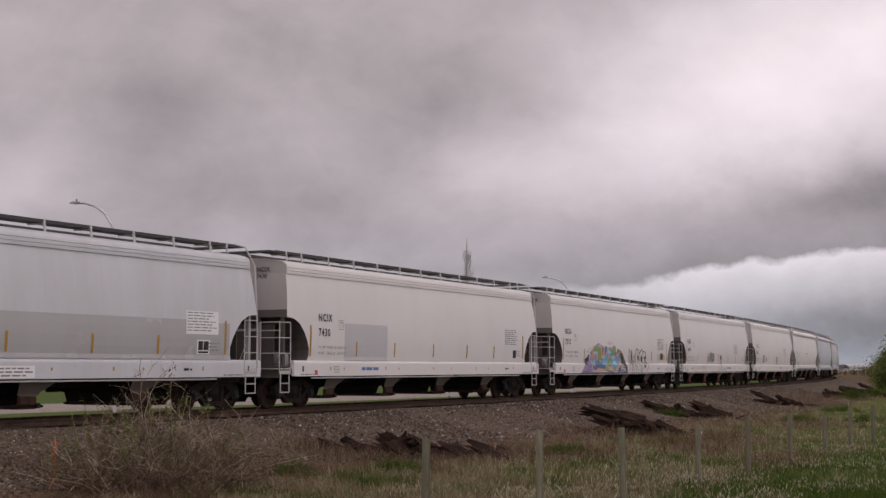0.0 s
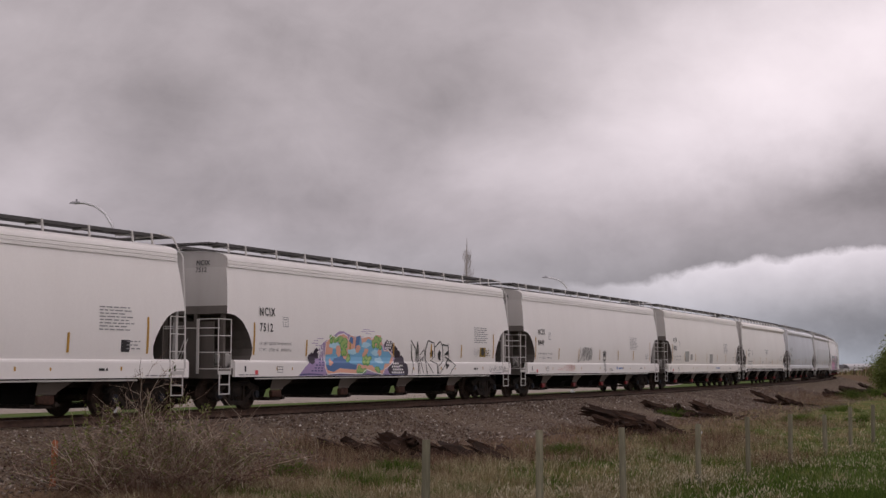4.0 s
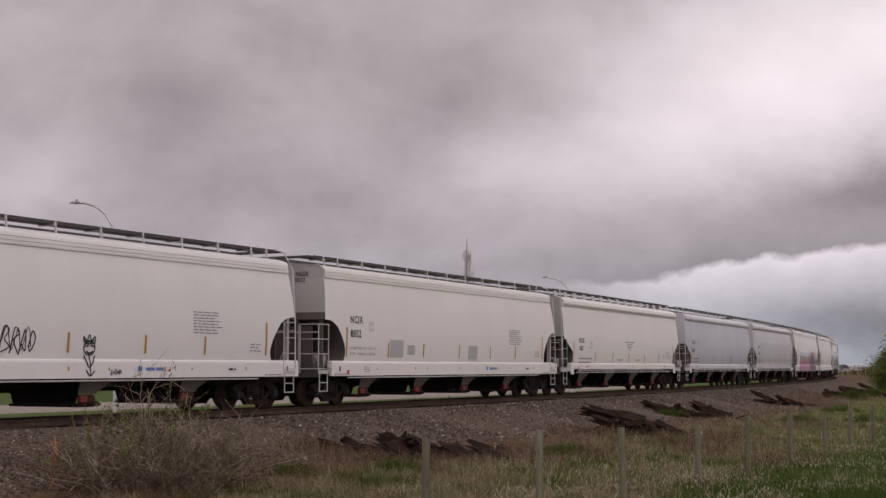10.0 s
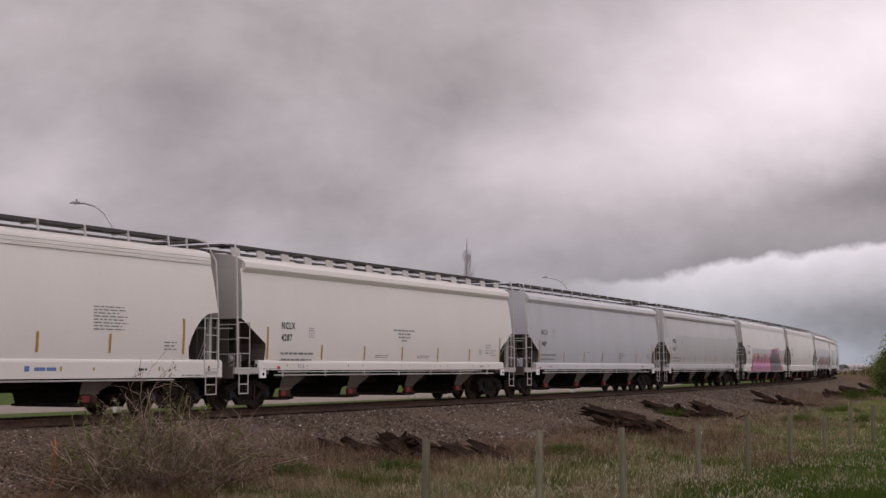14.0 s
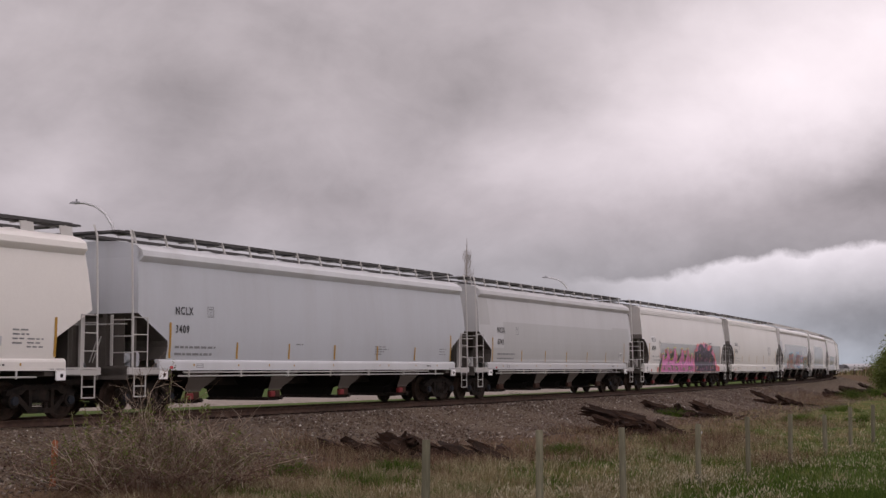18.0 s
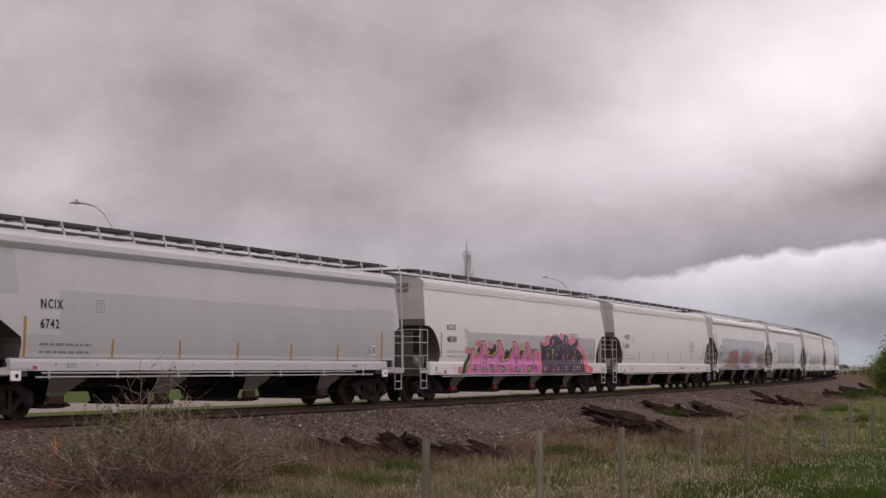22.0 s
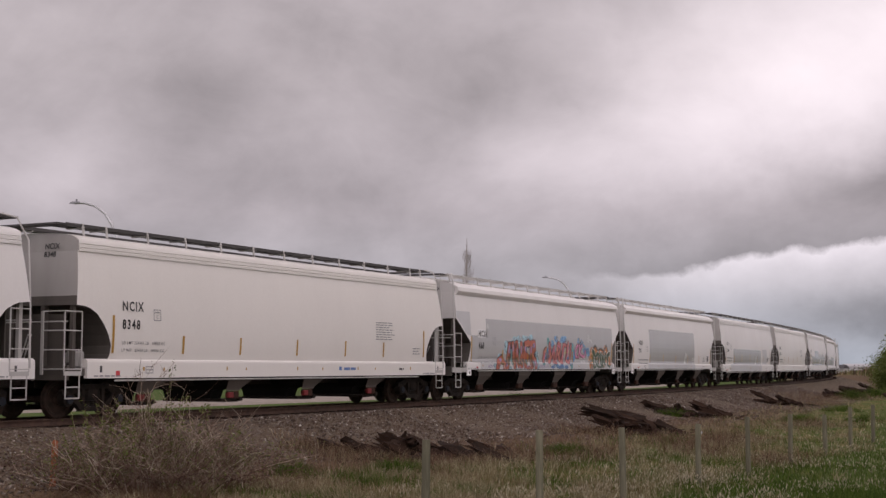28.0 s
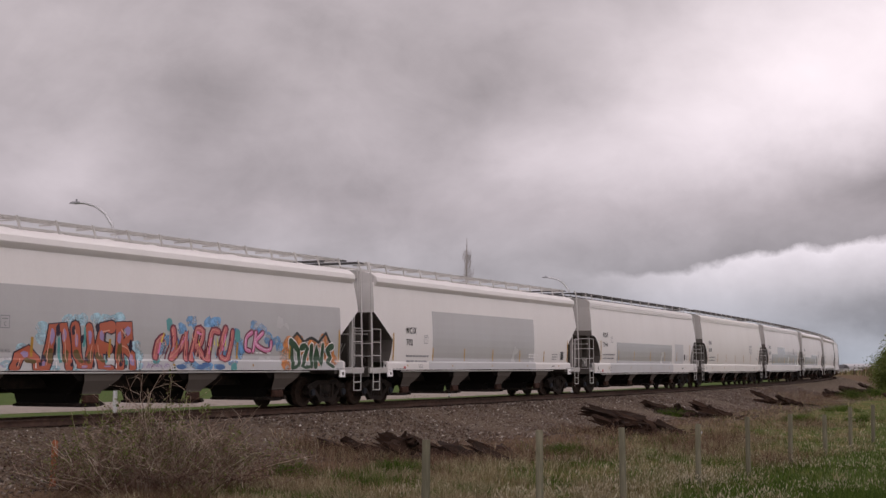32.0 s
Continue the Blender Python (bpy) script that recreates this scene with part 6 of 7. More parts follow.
    decal("graffiti", brush([[(-4.62, 1.15), (-4.54, 1.6), (-4.48, 2.05)], [(-4.08, 2.1), (-3.98, 1.7), (-3.95, 1.2)], [(-3.68, 2.1), (-3.6, 1.75)], [(-3.14, 1.3), (-3.08, 1.75)], [(-2.72, 2.08), (-2.48, 2.12)], [(-2.88, 1.75), (-2.8, 1.5)], [(-2.0, 1.75), (-1.74, 1.64), (-1.62, 1.3)], [(-2.05, 2.15), (-1.88, 1.98)], [(-5.5, 1.1), (-5.42, 1.4)], [(-3.5, 1.2), (-3.3, 1.1)], [(-2.15, 1.2), (-2.1, 1.5)]], 0.028), PEACH, car, 0.0145, lab)
    decal("graffiti", [rect(x, x + 0.03, z, z + h) for x, z, h in ((-4.95, 1.05, 0.2), (-4.3, 1.05, 0.25), (-3.65, 1.02, 0.2), (-3.0, 1.0, 0.15), (-2.25, 1.05, 0.2), (-1.45, 1.1, 0.3))], SPRAYWHITE, car, 0.0145, lab)
    lab = "red and pink graffiti lettering over blue mist"
    cloud = [blob_form(rnd, x + rnd.uniform(-0.1, 0.1), z + rnd.uniform(-0.06, 0.06), 0.23, 0.16, 13, 0.35) for x, z in ((-0.55, 1.65), (-0.3, 1.85), (0.4, 2.28), (0.7, 2.38), (1.5, 2.36), (1.85, 2.4), (2.3, 1.6), (2.7, 1.9), (2.85, 1.6), (0.5, 1.15), (0.9, 1.2), (1.5, 1.12), (1.9, 1.15), (2.5, 1.3), (4.3, 2.1), (4.6, 1.95), (3.9, 2.35), (3.5, 2.42), (4.75, 1.8), (3.0, 1.75))]
    decal("graffiti", cloud, MISTBLUE, car, 0.0062, lab)
    decal("graffiti", [blob_form(rnd, x, z, 0.20, 0.12, 10, 0.3) for x, z in ((0.3, 1.1), (1.1, 1.08), (1.3, 1.2), (2.0, 1.1), (4.4, 1.9), (0.0, 1.9), (2.65, 2.2))], MIDBLUE, car, 0.0074, lab)
    decal("graffiti", [blob_form(rnd, x, z, 0.14, 0.2, 10, 0.3) for x, z in ((-0.2, 2.3), (2.75, 2.1), (2.6, 1.1), (-0.7, 1.4))], TEAL, car, 0.0082, lab)
    letters = [[(-0.72, 1.5), (-0.66, 1.85), (-0.45, 2.0)], [(-0.05, 2.2), (0.02, 1.8), (-0.1, 1.45)], [(-0.1, 1.45), (0.3, 1.75), (0.48, 2.15), (0.5, 1.42)], [(0.72, 1.42), (0.86, 1.9), (0.95, 2.22), (1.2, 2.18), (1.12, 1.85), (0.9, 1.78)], [(1.0, 1.75), (1.35, 1.42)], [(1.45, 1.42), (1.52, 1.9), (1.62, 2.2), (1.9, 2.18)], [(2.2, 2.26), (2.02, 1.85), (2.05, 1.5), (2.36, 1.48), (2.52, 2.2)]]
    piece(car, letters, 0.17, WINE, ROSE, 0.0095, lab, None, PEACH, 0.12, 2)
    decal("graffiti", brush([[(0.25, 1.75), (0.42, 2.0)], [(0.95, 2.15), (1.12, 2.1)], [(1.5, 1.6), (1.56, 2.0)], [(2.1, 1.7), (2.2, 2.1)], [(-0.6, 1.6), (-0.55, 1.85)]], 0.07), HOTPINK, car, 0.0142, lab)
    decal("graffiti", brush([[(0.6, 1.45), (0.7, 1.75)], [(1.3, 1.5), (1.32, 1.9)], [(-0.35, 1.45), (-0.2, 1.8)], [(1.85, 1.5), (1.9, 1.9)]], 0.06), WINE, car, 0.0142, lab)
    for m, n0 in ((PEACH, 0), (WINE, 1), (SKYBLUE, 2), (LEMON, 3)):
        flecks = [stroke([(x, z), (x + rnd.uniform(-0.08, 0.12), z + rnd.uniform(0.1, 0.28))], rnd.uniform(0.03, 0.06), 0.015) for x, z in ((-0.65 + 0.16 * k + 0.04 * n0, rnd.uniform(1.42, 2.0)) for k in range(20)) if rnd.random() < (0.75 if n0 < 2 else 0.35)]
        decal("graffiti", [q for f in flecks for q in f], m, car, 0.0165 + 0.001 * n0, lab)
    piece(car, [[(3.42, 2.2), (3.18, 2.05), (3.16, 1.75), (3.38, 1.68)], [(3.62, 2.2), (3.52, 1.68)], [(3.95, 2.2), (3.62, 1.92), (4.05, 1.72), (4.35, 1.74), (4.38, 1.95)]], 0.12, WINE, HOTPINK, 0.0095, lab, None, SPRAYWHITE, 0.09)
    bars(3.35, 1.62, [1.1], 0.1, 0.025, LABEL_WHITE, car, "notice_stencil")
    lab = "dark green graffiti letters edged white on orange"
    decal("graffiti", [blob_form(rnd, x, z, 0.3, 0.25, 12, 0.2) for x, z in ((5.15, 1.5), (5.3, 1.9), (5.75, 2.0), (6.2, 1.6), (6.6, 1.85), (7.2, 2.0), (7.5, 1.6), (7.75, 1.4), (6.9, 1.4), (5.2, 1.2))], MISTORANGE, car, 0.0062, lab)
    decal("graffiti", brush([[(5.3, 1.95), (5.72, 2.24)], [(5.72, 2.24), (6.1, 1.98)], [(6.1, 1.98), (6.5, 2.1), (6.9, 1.98)], [(6.9, 1.98), (7.3, 2.27)], [(7.3, 2.27), (7.62, 1.9)]], 0.09, 1.0), INKBLACK, car, 0.0078, lab)
    letters = [[(5.38, 1.98), (5.5, 1.5), (5.48, 1.05)], [(5.38, 1.98), (5.82, 1.7), (5.8, 1.2), (5.48, 1.05)], [(5.98, 1.82), (6.3, 1.8), (6.0, 1.15), (6.36, 1.1)], [(6.52, 1.85), (6.5, 1.1)], [(6.72, 1.1), (6.78, 1.85), (7.05, 1.2), (7.14, 1.9)], [(7.68, 1.86), (7.38, 1.75), (7.6, 1.52), (7.36, 1.35), (7.72, 1.12)]]
    piece(car, letters, 0.22, SPRAYWHITE, DARKGREEN, 0.0090, lab, None, None, 0.06, 2)
    scrawl(car, -1.25, -0.2, 1.02, 1.30, 6, LILAC, 0.03, 45)
    scrawl(car, -6.5, -5.95, 1.05, 1.28, 2, LILAC, 0.035, 46)
    sill_dots(car, ())


def car_11():
    car = make_car("steep", CENTERS[11], WHITE, "white covered hopper car with a large grey panel", PALE_END)
    patch(car, -5.08, 4.28, 1.44, 3.20, GREY_PATCH)
    patch(car, -5.4, 4.4, 0.97, 1.44, PALE_PATCH, 0.003)
    marks(car, "NCIX", "702", -7.08, 2.38, 1.98, 0.21, -5.75, 2.05)
    end_letters(car, "NCIX", "702", "steep")
    bars(3.7, 1.72, [1.0, 0.8], 0.1, 0.05, LABEL_WHITE, car, "notice_stencil")
    decal("data_label", [rect(7.3, 7.6, 1.55, 1.9)], BLACK, car, 0.008)
    bars(6.3, 1.75, [0.6, 0.6, 0.5], 0.1, 0.04, GREY_INK, car, "service_stencil")
    sill_dots(car, ())


def car_12():
    car = make_car("rounded", CENTERS[12], WHITE, "white covered hopper car with two grey panels")
    patch(car, -5.7, 4.2, 1.44, 2.43, GREY_PATCH)
    patch(car, 4.8, 6.6, 1.44, 2.5, PALE_PATCH)
    patch(car, -6.7, 4.4, 0.97, 1.44, PALE_PATCH, 0.003)
    marks(car, "NCIX", "7044", -7.81, 2.65, 2.20, 0.22)
    decal("data_label", [rect(6.72, 7.0, 1.62, 1.95)], BLACK, car, 0.008)
    sill_dots(car, ())


def car_plain(i, kind, body, label, patches=()):
    car = make_car(kind, CENTERS[i], body, label)
    for p in patches:
        patch(car, *p)
    x0 = -7.8
    # letters too small to read from the camera stand as bars
    for z in (2.62, 2.17):
        decal("lettering", [rect(x0 + 0.2 * k, x0 + 0.2 * k + 0.14, z, z + 0.22) for k in range(4)], GREY_INK, car, 0.008)
    bars(x0, 1.80, [1.75, 1.65], 0.18, 0.075, GREY_INK, car, "load_stencil")
    notice(car, 4.65)
    sill_dots(car, ())


for build in (car_0, car_1, car_2, car_3, car_4, car_5, car_6, car_7, car_8, car_9, car_10, car_11, car_12):
    build()
car_plain(13, "rounded", CREAM, "clean white covered hopper car with faint stencils")
car_plain(14, "rounded", WHITE, "white covered hopper car with a stepped grey panel", ((-6.5, 7.6, 1.44, 2.24, GREY_PATCH), (-3.6, 0.2, 2.24, 2.78, GREY_PATCH), (0.2, 7.4, 2.24, 2.5, PALE_PATCH)))
car_plain(15, "angled", WHITE, "white covered hopper car with a grey lower panel", ((-7.6, 4.2, 1.44, 2.12, GREY_PATCH), (-1.8, 4.0, 2.12, 2.34, GREY_PATCH)))
car_plain(16, "angled", WHITE, "white covered hopper car with angled ends")
car_plain(17, "rounded", WHITE, "white covered hopper car with rounded end openings")
car_plain(18, "rounded", PALE_GREY, "pale grey covered hopper car with rounded end openings")
car_plain(19, "rounded", WHITE, "white covered hopper car with rounded end openings")


def car_pose(center, t):
    """The car stands with its two trucks on the track."""
    s = center - travelled(t)
    ax, ay, _ = track(s - TRUCK_X)
    bx, by, _ = track(s + TRUCK_X)
    return pose((ax + bx) / 2, (ay + by) / 2, 0, 0, 0, math.degrees(math.atan2(by - ay, bx - ax)))


# ---- lineside things ----
def fence_post(x, y, top, r, lean):
    z0 = gz(x, y)
    post = thing("fence_post", "weathered grey round wooden fence post in grass", "fence post", "posts of the fence", pose(x, y, z0, lean[0], lean[1], 0))
    h = top - z0
    rnd = random.Random(int(x * 77))
    rings = []
    r *= 0.9
    for z, k in ((-0.4, 1.04), (0.0, 1.03), (h * 0.4, 1.0), (h * 0.8, 0.97), (h - 0.015, 0.95), (h, 0.86)):
        rings.append([(r * k * math.cos(6.2832 * i / 12) * (1 + 0.05 * math.sin(i * 2.1 + x)), r * k * math.sin(6.2832 * i / 12) * (1 + 0.05 * math.cos(i * 1.7)), z) for i in range(12)])
    part("shaft", Shape().loft(rings).mesh("shaft", POST, smooth=True, angle=50), None, post)
    if abs(x - 5.13) > 0.1:
        return
    cap = Shape().box(r * 0.9, r * 1.35, -0.02, 0.02, h - 0.20, h - 0.15, 0.005)
    part("wire_staple", cap, GALV, post)


for args in ((-0.23, 17.57, 0.30, 0.062, (0, 0.6)), (1.45, 20.71, 0.28, 0.062, (0.5, 0)), (3.12, 23.85, 0.18, 0.066, (0, -0.8)), (5.13, 27.68, 0.09, 0.068, (0, 0.4)),
             (6.89, 31.06, 0.11, 0.062, (0.6, -0.5)), (8.75, 34.67, 0.05, 0.068, (0, 0.9)), (10.71, 38.53, -0.10, 0.072, (0, -0.4)), (12.43, 41.93, 0.03, 0.072, (-0.6, 0.7)),
             (14.15, 45.2, 0.0, 0.072, (0, 0.3)), (15.95, 48.9, 0.0, 0.07, (0.4, 0.2)), (17.8, 52.6, 0.0, 0.07, (0, -0.4))):
    fence_post(*args)


def tie_mesh(seed, half):
    """An old railway tie or a broken length of one: a rotten beam with split, ragged ends."""
    rnd = random.Random(seed)
    rings = []
    for u in (-1.0, -0.9, -0.6, -0.25, 0.1, 0.45, 0.75, 0.92, 1.0):
        x = u * half
        k = 0.55 if abs(u) > 0.95 else 1.0
        j = [rnd.uniform(-0.045, 0.045) for _ in range(16)]
        w, h, c = 0.12 * k, 0.095 * k, 0.03
        p = [(-w + c, -h), (w - c, -h), (w, -h + c), (w, h - c), (w - c, h), (-w + c, h), (-w, h - c), (-w, -h + c)]
        rings.append([(x + rnd.uniform(-0.3, 0.3) * (abs(u) > 0.85) * half, a + j[i], b + j[i + 8]) for i, (a, b) in enumerate(p)])
    return Shape().loft(rings).mesh("railway_tie", TIE)


TIE_MESHES = [tie_mesh(i, h) for i, h in enumerate((1.05, 0.9, 0.78, 0.62, 0.45, 0.33, 0.25))]


def tie_pile(x, y, count, spread, seed, tall=0.5, heading=-38, broken=False):
    """Rotten ties tipped down the bank in a heap, highest at its far end, broken lengths thrown across it."""
    rnd = random.Random(seed)
    for i in range(int(count * 2.1) if count > 2 else count):
        stray = i % 3 == 2
        u = rnd.gauss(0, 0.5)
        a = heading + rnd.gauss(0, 55 if stray else 20)
        c, d = math.cos(radians(heading)), math.sin(radians(heading))
        along = rnd.gauss(-0.1, 0.45)
        px, py = x + c * along - d * u * spread, y + d * along + c * u * spread
        z = gz(px, py) + 0.06 + rnd.random() * tall * max(0.0, 1 - 0.8 * abs(u)) * (1.0 - 0.5 * along)
        ob = new("railway_tie", TIE_MESHES[rnd.randrange(3) if not stray and not broken else rnd.randrange(3, 7)])
        ob.matrix_basis = pose(px, py, z, rnd.uniform(-60, 60), rnd.uniform(0, 22) if not stray else rnd.uniform(-30, 34), a)
        tagged(ob, "old dark creosoted wooden tie dumped beside the track", "railway tie", "dumped ties")


PILES = ((-0.45, 33.7), (0.35, 33.9), (6.1, 47.6), (7.0, 47.0), (11.3, 61.6), (12.9, 62.2), (20.1, 80.5))


def splinters():
    """Chips and slivers of rotten wood strewn round the heaps."""
    g = np.random.default_rng(88)
    m = 70
    c = np.repeat(np.array(PILES), m, 0) + g.normal(0, 1, (m * len(PILES), 2)) * (0.95, 0.6)
    n = len(c)
    z = ground_z(c[:, 0], c[:, 1])
    _, off = track_coords(c[:, 0], c[:, 1])
    z = np.where(off < 8.4, np.maximum(z, np.interp(off, BED_O, BED_Z)), z)
    ln, w, a, t = g.uniform(0.06, 0.28, n), g.uniform(0.012, 0.04, n), g.uniform(0, 6.283, n), g.uniform(-0.3, 0.9, n)
    base = np.array([(-1, -1, 0), (1, -0.6, 0), (1, 0.6, 0), (-1, 1, 0), (-0.8, 0, 1), (0.9, 0, 0.7)])
    q = base[None] * np.stack([ln, w, w], 1)[:, None] * g.uniform(0.7, 1.3, (n, 6, 1))
    x1 = q[..., 0] * np.cos(t)[:, None]
    v = np.stack([c[:, 0, None] + x1 * np.cos(a)[:, None] - q[..., 1] * np.sin(a)[:, None], c[:, 1, None] + x1 * np.sin(a)[:, None] + q[..., 1] * np.cos(a)[:, None], z[:, None] + 0.04 + q[..., 2] + np.abs(q[..., 0]) * np.sin(np.abs(t))[:, None] * 0.5], 2).reshape(-1, 3)
    f = np.array([(0, 1, 5), (0, 5, 4), (3, 4, 5), (3, 5, 2), (0, 4, 3), (1, 2, 5)])
    tagged(new("wood_splinters", numpy_mesh("wood_splinters", v, (np.arange(n)[:, None, None] * 6 + f[None]).reshape(-1, 3), TIE)), "dark chips of rotten wood strewn round the dumped ties", "splinters", kind="stuff")


tie_pile(-0.85, 34.2, 5, 0.55, 11, 0.42)
tie_pile(0.25, 34.0, 4, 0.45, 22, 0.28)
tie_pile(-2.0, 34.9, 2, 0.4, 12, 0.05)
tie_pile(1.35, 35.4, 2, 0.4, 24, 0.05)
tie_pile(6.6, 47.6, 7, 0.45, 13, 0.55)
tie_pile(7.3, 47.0, 3, 0.4, 23, 0.2)
tie_pile(-0.35, 34.0, 3, 0.3, 31, 0.45)
tie_pile(10.8, 61.9, 5, 0.6, 14, 0.36)
tie_pile(12.3, 62.2, 3, 0.4, 15, 0.26)
tie_pile(20.1, 80.5, 3, 0.4, 16, 0.3)
tie_pile(28.5, 100.0, 4, 1.4, 17, 0.4, broken=True)
tie_pile(32.6, 108.0, 5, 1.8, 18, 0.5, broken=True)
tie_pile(37.5, 122.0, 5, 1.8, 19, 0.6, broken=True)
tie_pile(34.0, 102.0, 4, 1.5, 20, 0.3, broken=True)


def twig_set(base, count, height, spread, seed, fork=(4, 7), r0=0.014, droop=0.25, inner=0.5):
    """Bent stems that fork: returns lists of vertices and faces, and the tips."""
    rnd = random.Random(seed)
    sh = Shape()
    tips = []
    for _ in range(count):
        a, q = rnd.uniform(0, 6.283), rnd.random() ** 0.6
        p = Vector((base[0] + math.cos(a) * inner * q * spread, base[1] + math.sin(a) * inner * q * spread, base[2] - 0.03))
        out = Vector((math.cos(a), math.sin(a), 0)) * spread * rnd.uniform(0.2, 1.0) * q
        h = height * rnd.uniform(0.45, 1.0) * (1 - 0.35 * q)
        pts = []
        kink = Vector((rnd.uniform(-1, 1), rnd.uniform(-1, 1), rnd.uniform(-0.4, 0.4))) * 0.2
        for k in range(6):
            u = k / 5
            pts.append(p + out * u ** 1.4 + Vector((0, 0, h * (u - droop * u * u * q))) + kink * math.sin(u * 5 + a))
        r = r0 * rnd.uniform(0.6, 1.1)
        sh.tube(pts, r, 4, r * 0.35)
        tips.append(pts[-1])
        for _ in range(rnd.randint(*fork)):
            u = rnd.uniform(0.25, 0.95)
            i = min(4, int(u * 5))
            s = pts[i].lerp(pts[i + 1], u * 5 - i)
            b = rnd.uniform(0, 6.283)
            d = Vector((math.cos(b), math.sin(b), rnd.uniform(0.1, 1.4))).normalized() * rnd.uniform(0.2, 0.65) * height * 0.5
            m = s + d * 0.5 + Vector((rnd.uniform(-1, 1), rnd.uniform(-1, 1), rnd.uniform(-1, 1))) * 0.05
            e = s + d + Vector((0, 0, rnd.uniform(-0.15, 0.1)))
            sh.tube([s, m, e], r * 0.5, 3, r * 0.22)
            tips.append(e)
            for _ in range(2):
                b = rnd.uniform(0, 6.283)
                sh.tube([m, m + Vector((math.cos(b), math.sin(b), rnd.uniform(0.0, 1.2))).normalized() * rnd.uniform(0.08, 0.3)], r * 0.32, 3, r * 0.18)
    return sh, tips


def leaf_cloud(points, count, scatter, size, seed, name, material):
    """Small folded leaves round given points."""
    g = np.random.default_rng(seed)
    pts = np.array([tuple(p) for p in points])
    c = pts[g.integers(0, len(pts), count)] + g.normal(0, 1, (count, 3)) * scatter
    a, t = g.uniform(0, 6.283, count), g.uniform(-0.9, 0.9, count)
    s = size * g.uniform(0.6, 1.3, count)
    u = np.stack([np.cos(a) * np.cos(t), np.sin(a) * np.cos(t), np.sin(t)], 1) * s[:, None]
    w = np.cross(u, g.normal(0, 1, (count, 3)))
    w = w / np.linalg.norm(w, axis=1)[:, None] * s[:, None] * 0.32
    v = np.stack([c, c + u * 0.5 + w, c + u, c + u * 0.5 - w], 1).reshape(-1, 3)
    i = np.arange(count)[:, None] * 4
    return numpy_mesh(name, v, np.concatenate([i, i + 1, i + 2, i + 3], 1), material)


def bare_shrub():
    x, y = -5.35, 25.2
    z = gz(x, y)
    ob = thing("shrub", "bare twiggy shrub with a few young green leaves", "shrub", m=pose(x, y, z))
    low, tips = twig_set((0.12, 0, 0), 240, 1.6, 1.85, 5, (7, 11), 0.010, 0.42, 0.9)
    part("twig_tangle", low, TWIG, ob)
    tall, tips2 = twig_set((0.1, 0, 0), 62, 2.55, 1.5, 6, (5, 9), 0.012, 0.12, 0.6)
    part("upright_tangle", tall, PALE_TWIG, ob, "taller upright stems above the tangle")
    # pale dead canes, bent and broken, thickest over the middle
    canes = Shape()
    rnd = random.Random(15)
    for _ in range(46):
        a, b = rnd.uniform(0, 6.283), rnd.uniform(0, 6.283)
        q = rnd.random() ** 0.6 * 1.8
        p = Vector((math.cos(a) * q, math.sin(a) * q, rnd.uniform(0.3, 1.5) * (1.15 - q / 2)))
        d = Vector((math.cos(b), math.sin(b), rnd.uniform(0.2, 1.8))).normalized() * rnd.uniform(0.3, 0.85)
        m = p + d * 0.5 + Vector((rnd.uniform(-0.14, 0.14), rnd.uniform(-0.14, 0.14), rnd.uniform(-0.04, 0.14)))
        canes.tube([p, p.lerp(m, 0.5) + Vector((0, 0, 0.03)), m, p + d], 0.010, 4, 0.004)
        for _ in range(2):
            e = m + Vector((rnd.uniform(-0.3, 0.3), rnd.uniform(-0.3, 0.3), rnd.uniform(-0.05, 0.3)))
            canes.tube([m, e], 0.006, 3, 0.003)
    part("cane_tangle", canes, CANE, ob, "pale dead canes across the tangle")["kind"] = "stuff"
    # young shoots, leafed along their upper half
    shoots, spots = Shape(), []
    for _ in range(30):
        a, q = rnd.uniform(0, 6.283), rnd.random() ** 0.5 * 1.8
        foot = Vector((math.cos(a) * q * 0.8, math.sin(a) * q * 0.8, 0.2))
        h = rnd.uniform(1.1, 2.2) * (1.1 - 0.3 * q)
        top = foot + Vector((math.cos(a) * 0.25 * q + rnd.uniform(-0.15, 0.15), math.sin(a) * 0.25 * q, h))
        mid = foot.lerp(top, 0.5) + Vector((rnd.uniform(-0.08, 0.08), rnd.uniform(-0.08, 0.08), 0))
        shoots.tube([foot, mid, top], 0.008, 4, 0.003)
        spots += [mid.lerp(top, (k / 16) ** 0.8) for k in range(17)]
    part("shoot_tangle", shoots, TWIG, ob)
    part("shoot_leaves", leaf_cloud(spots, 1500, 0.024, 0.050, 7, "shoot_leaves", LEAF), None, ob, "small pointed yellow-green leaves on upright shoots")
    part("low_leaves", leaf_cloud([p for p in tips if p.z > 0.25], 5200, 0.09, 0.040, 8, "low_leaves", LEAF), None, ob, "small green leaves low in the tangle")


bare_shrub()


def marker_stake():
    x, y = -7.25, 25.6
    z = gz(x, y)
    ob = thing("marker_stake", "faded orange wooden survey stake by the shrub", "stake", m=pose(x, y, z, 1, 2, 20))
    sh = Shape().loft([[(-0.055, -0.012, q), (0.055, -0.012, q), (0.055, 0.012, q), (-0.055, 0.012, q)] for q in (-0.2, 0.0, 0.5, 0.82)] + [[(-0.03, -0.01, 0.86), (0.035, -0.01, 0.85), (0.035, 0.01, 0.85), (-0.03, 0.01, 0.86)]])
    part("slat", sh, STAKE, ob)


marker_stake()


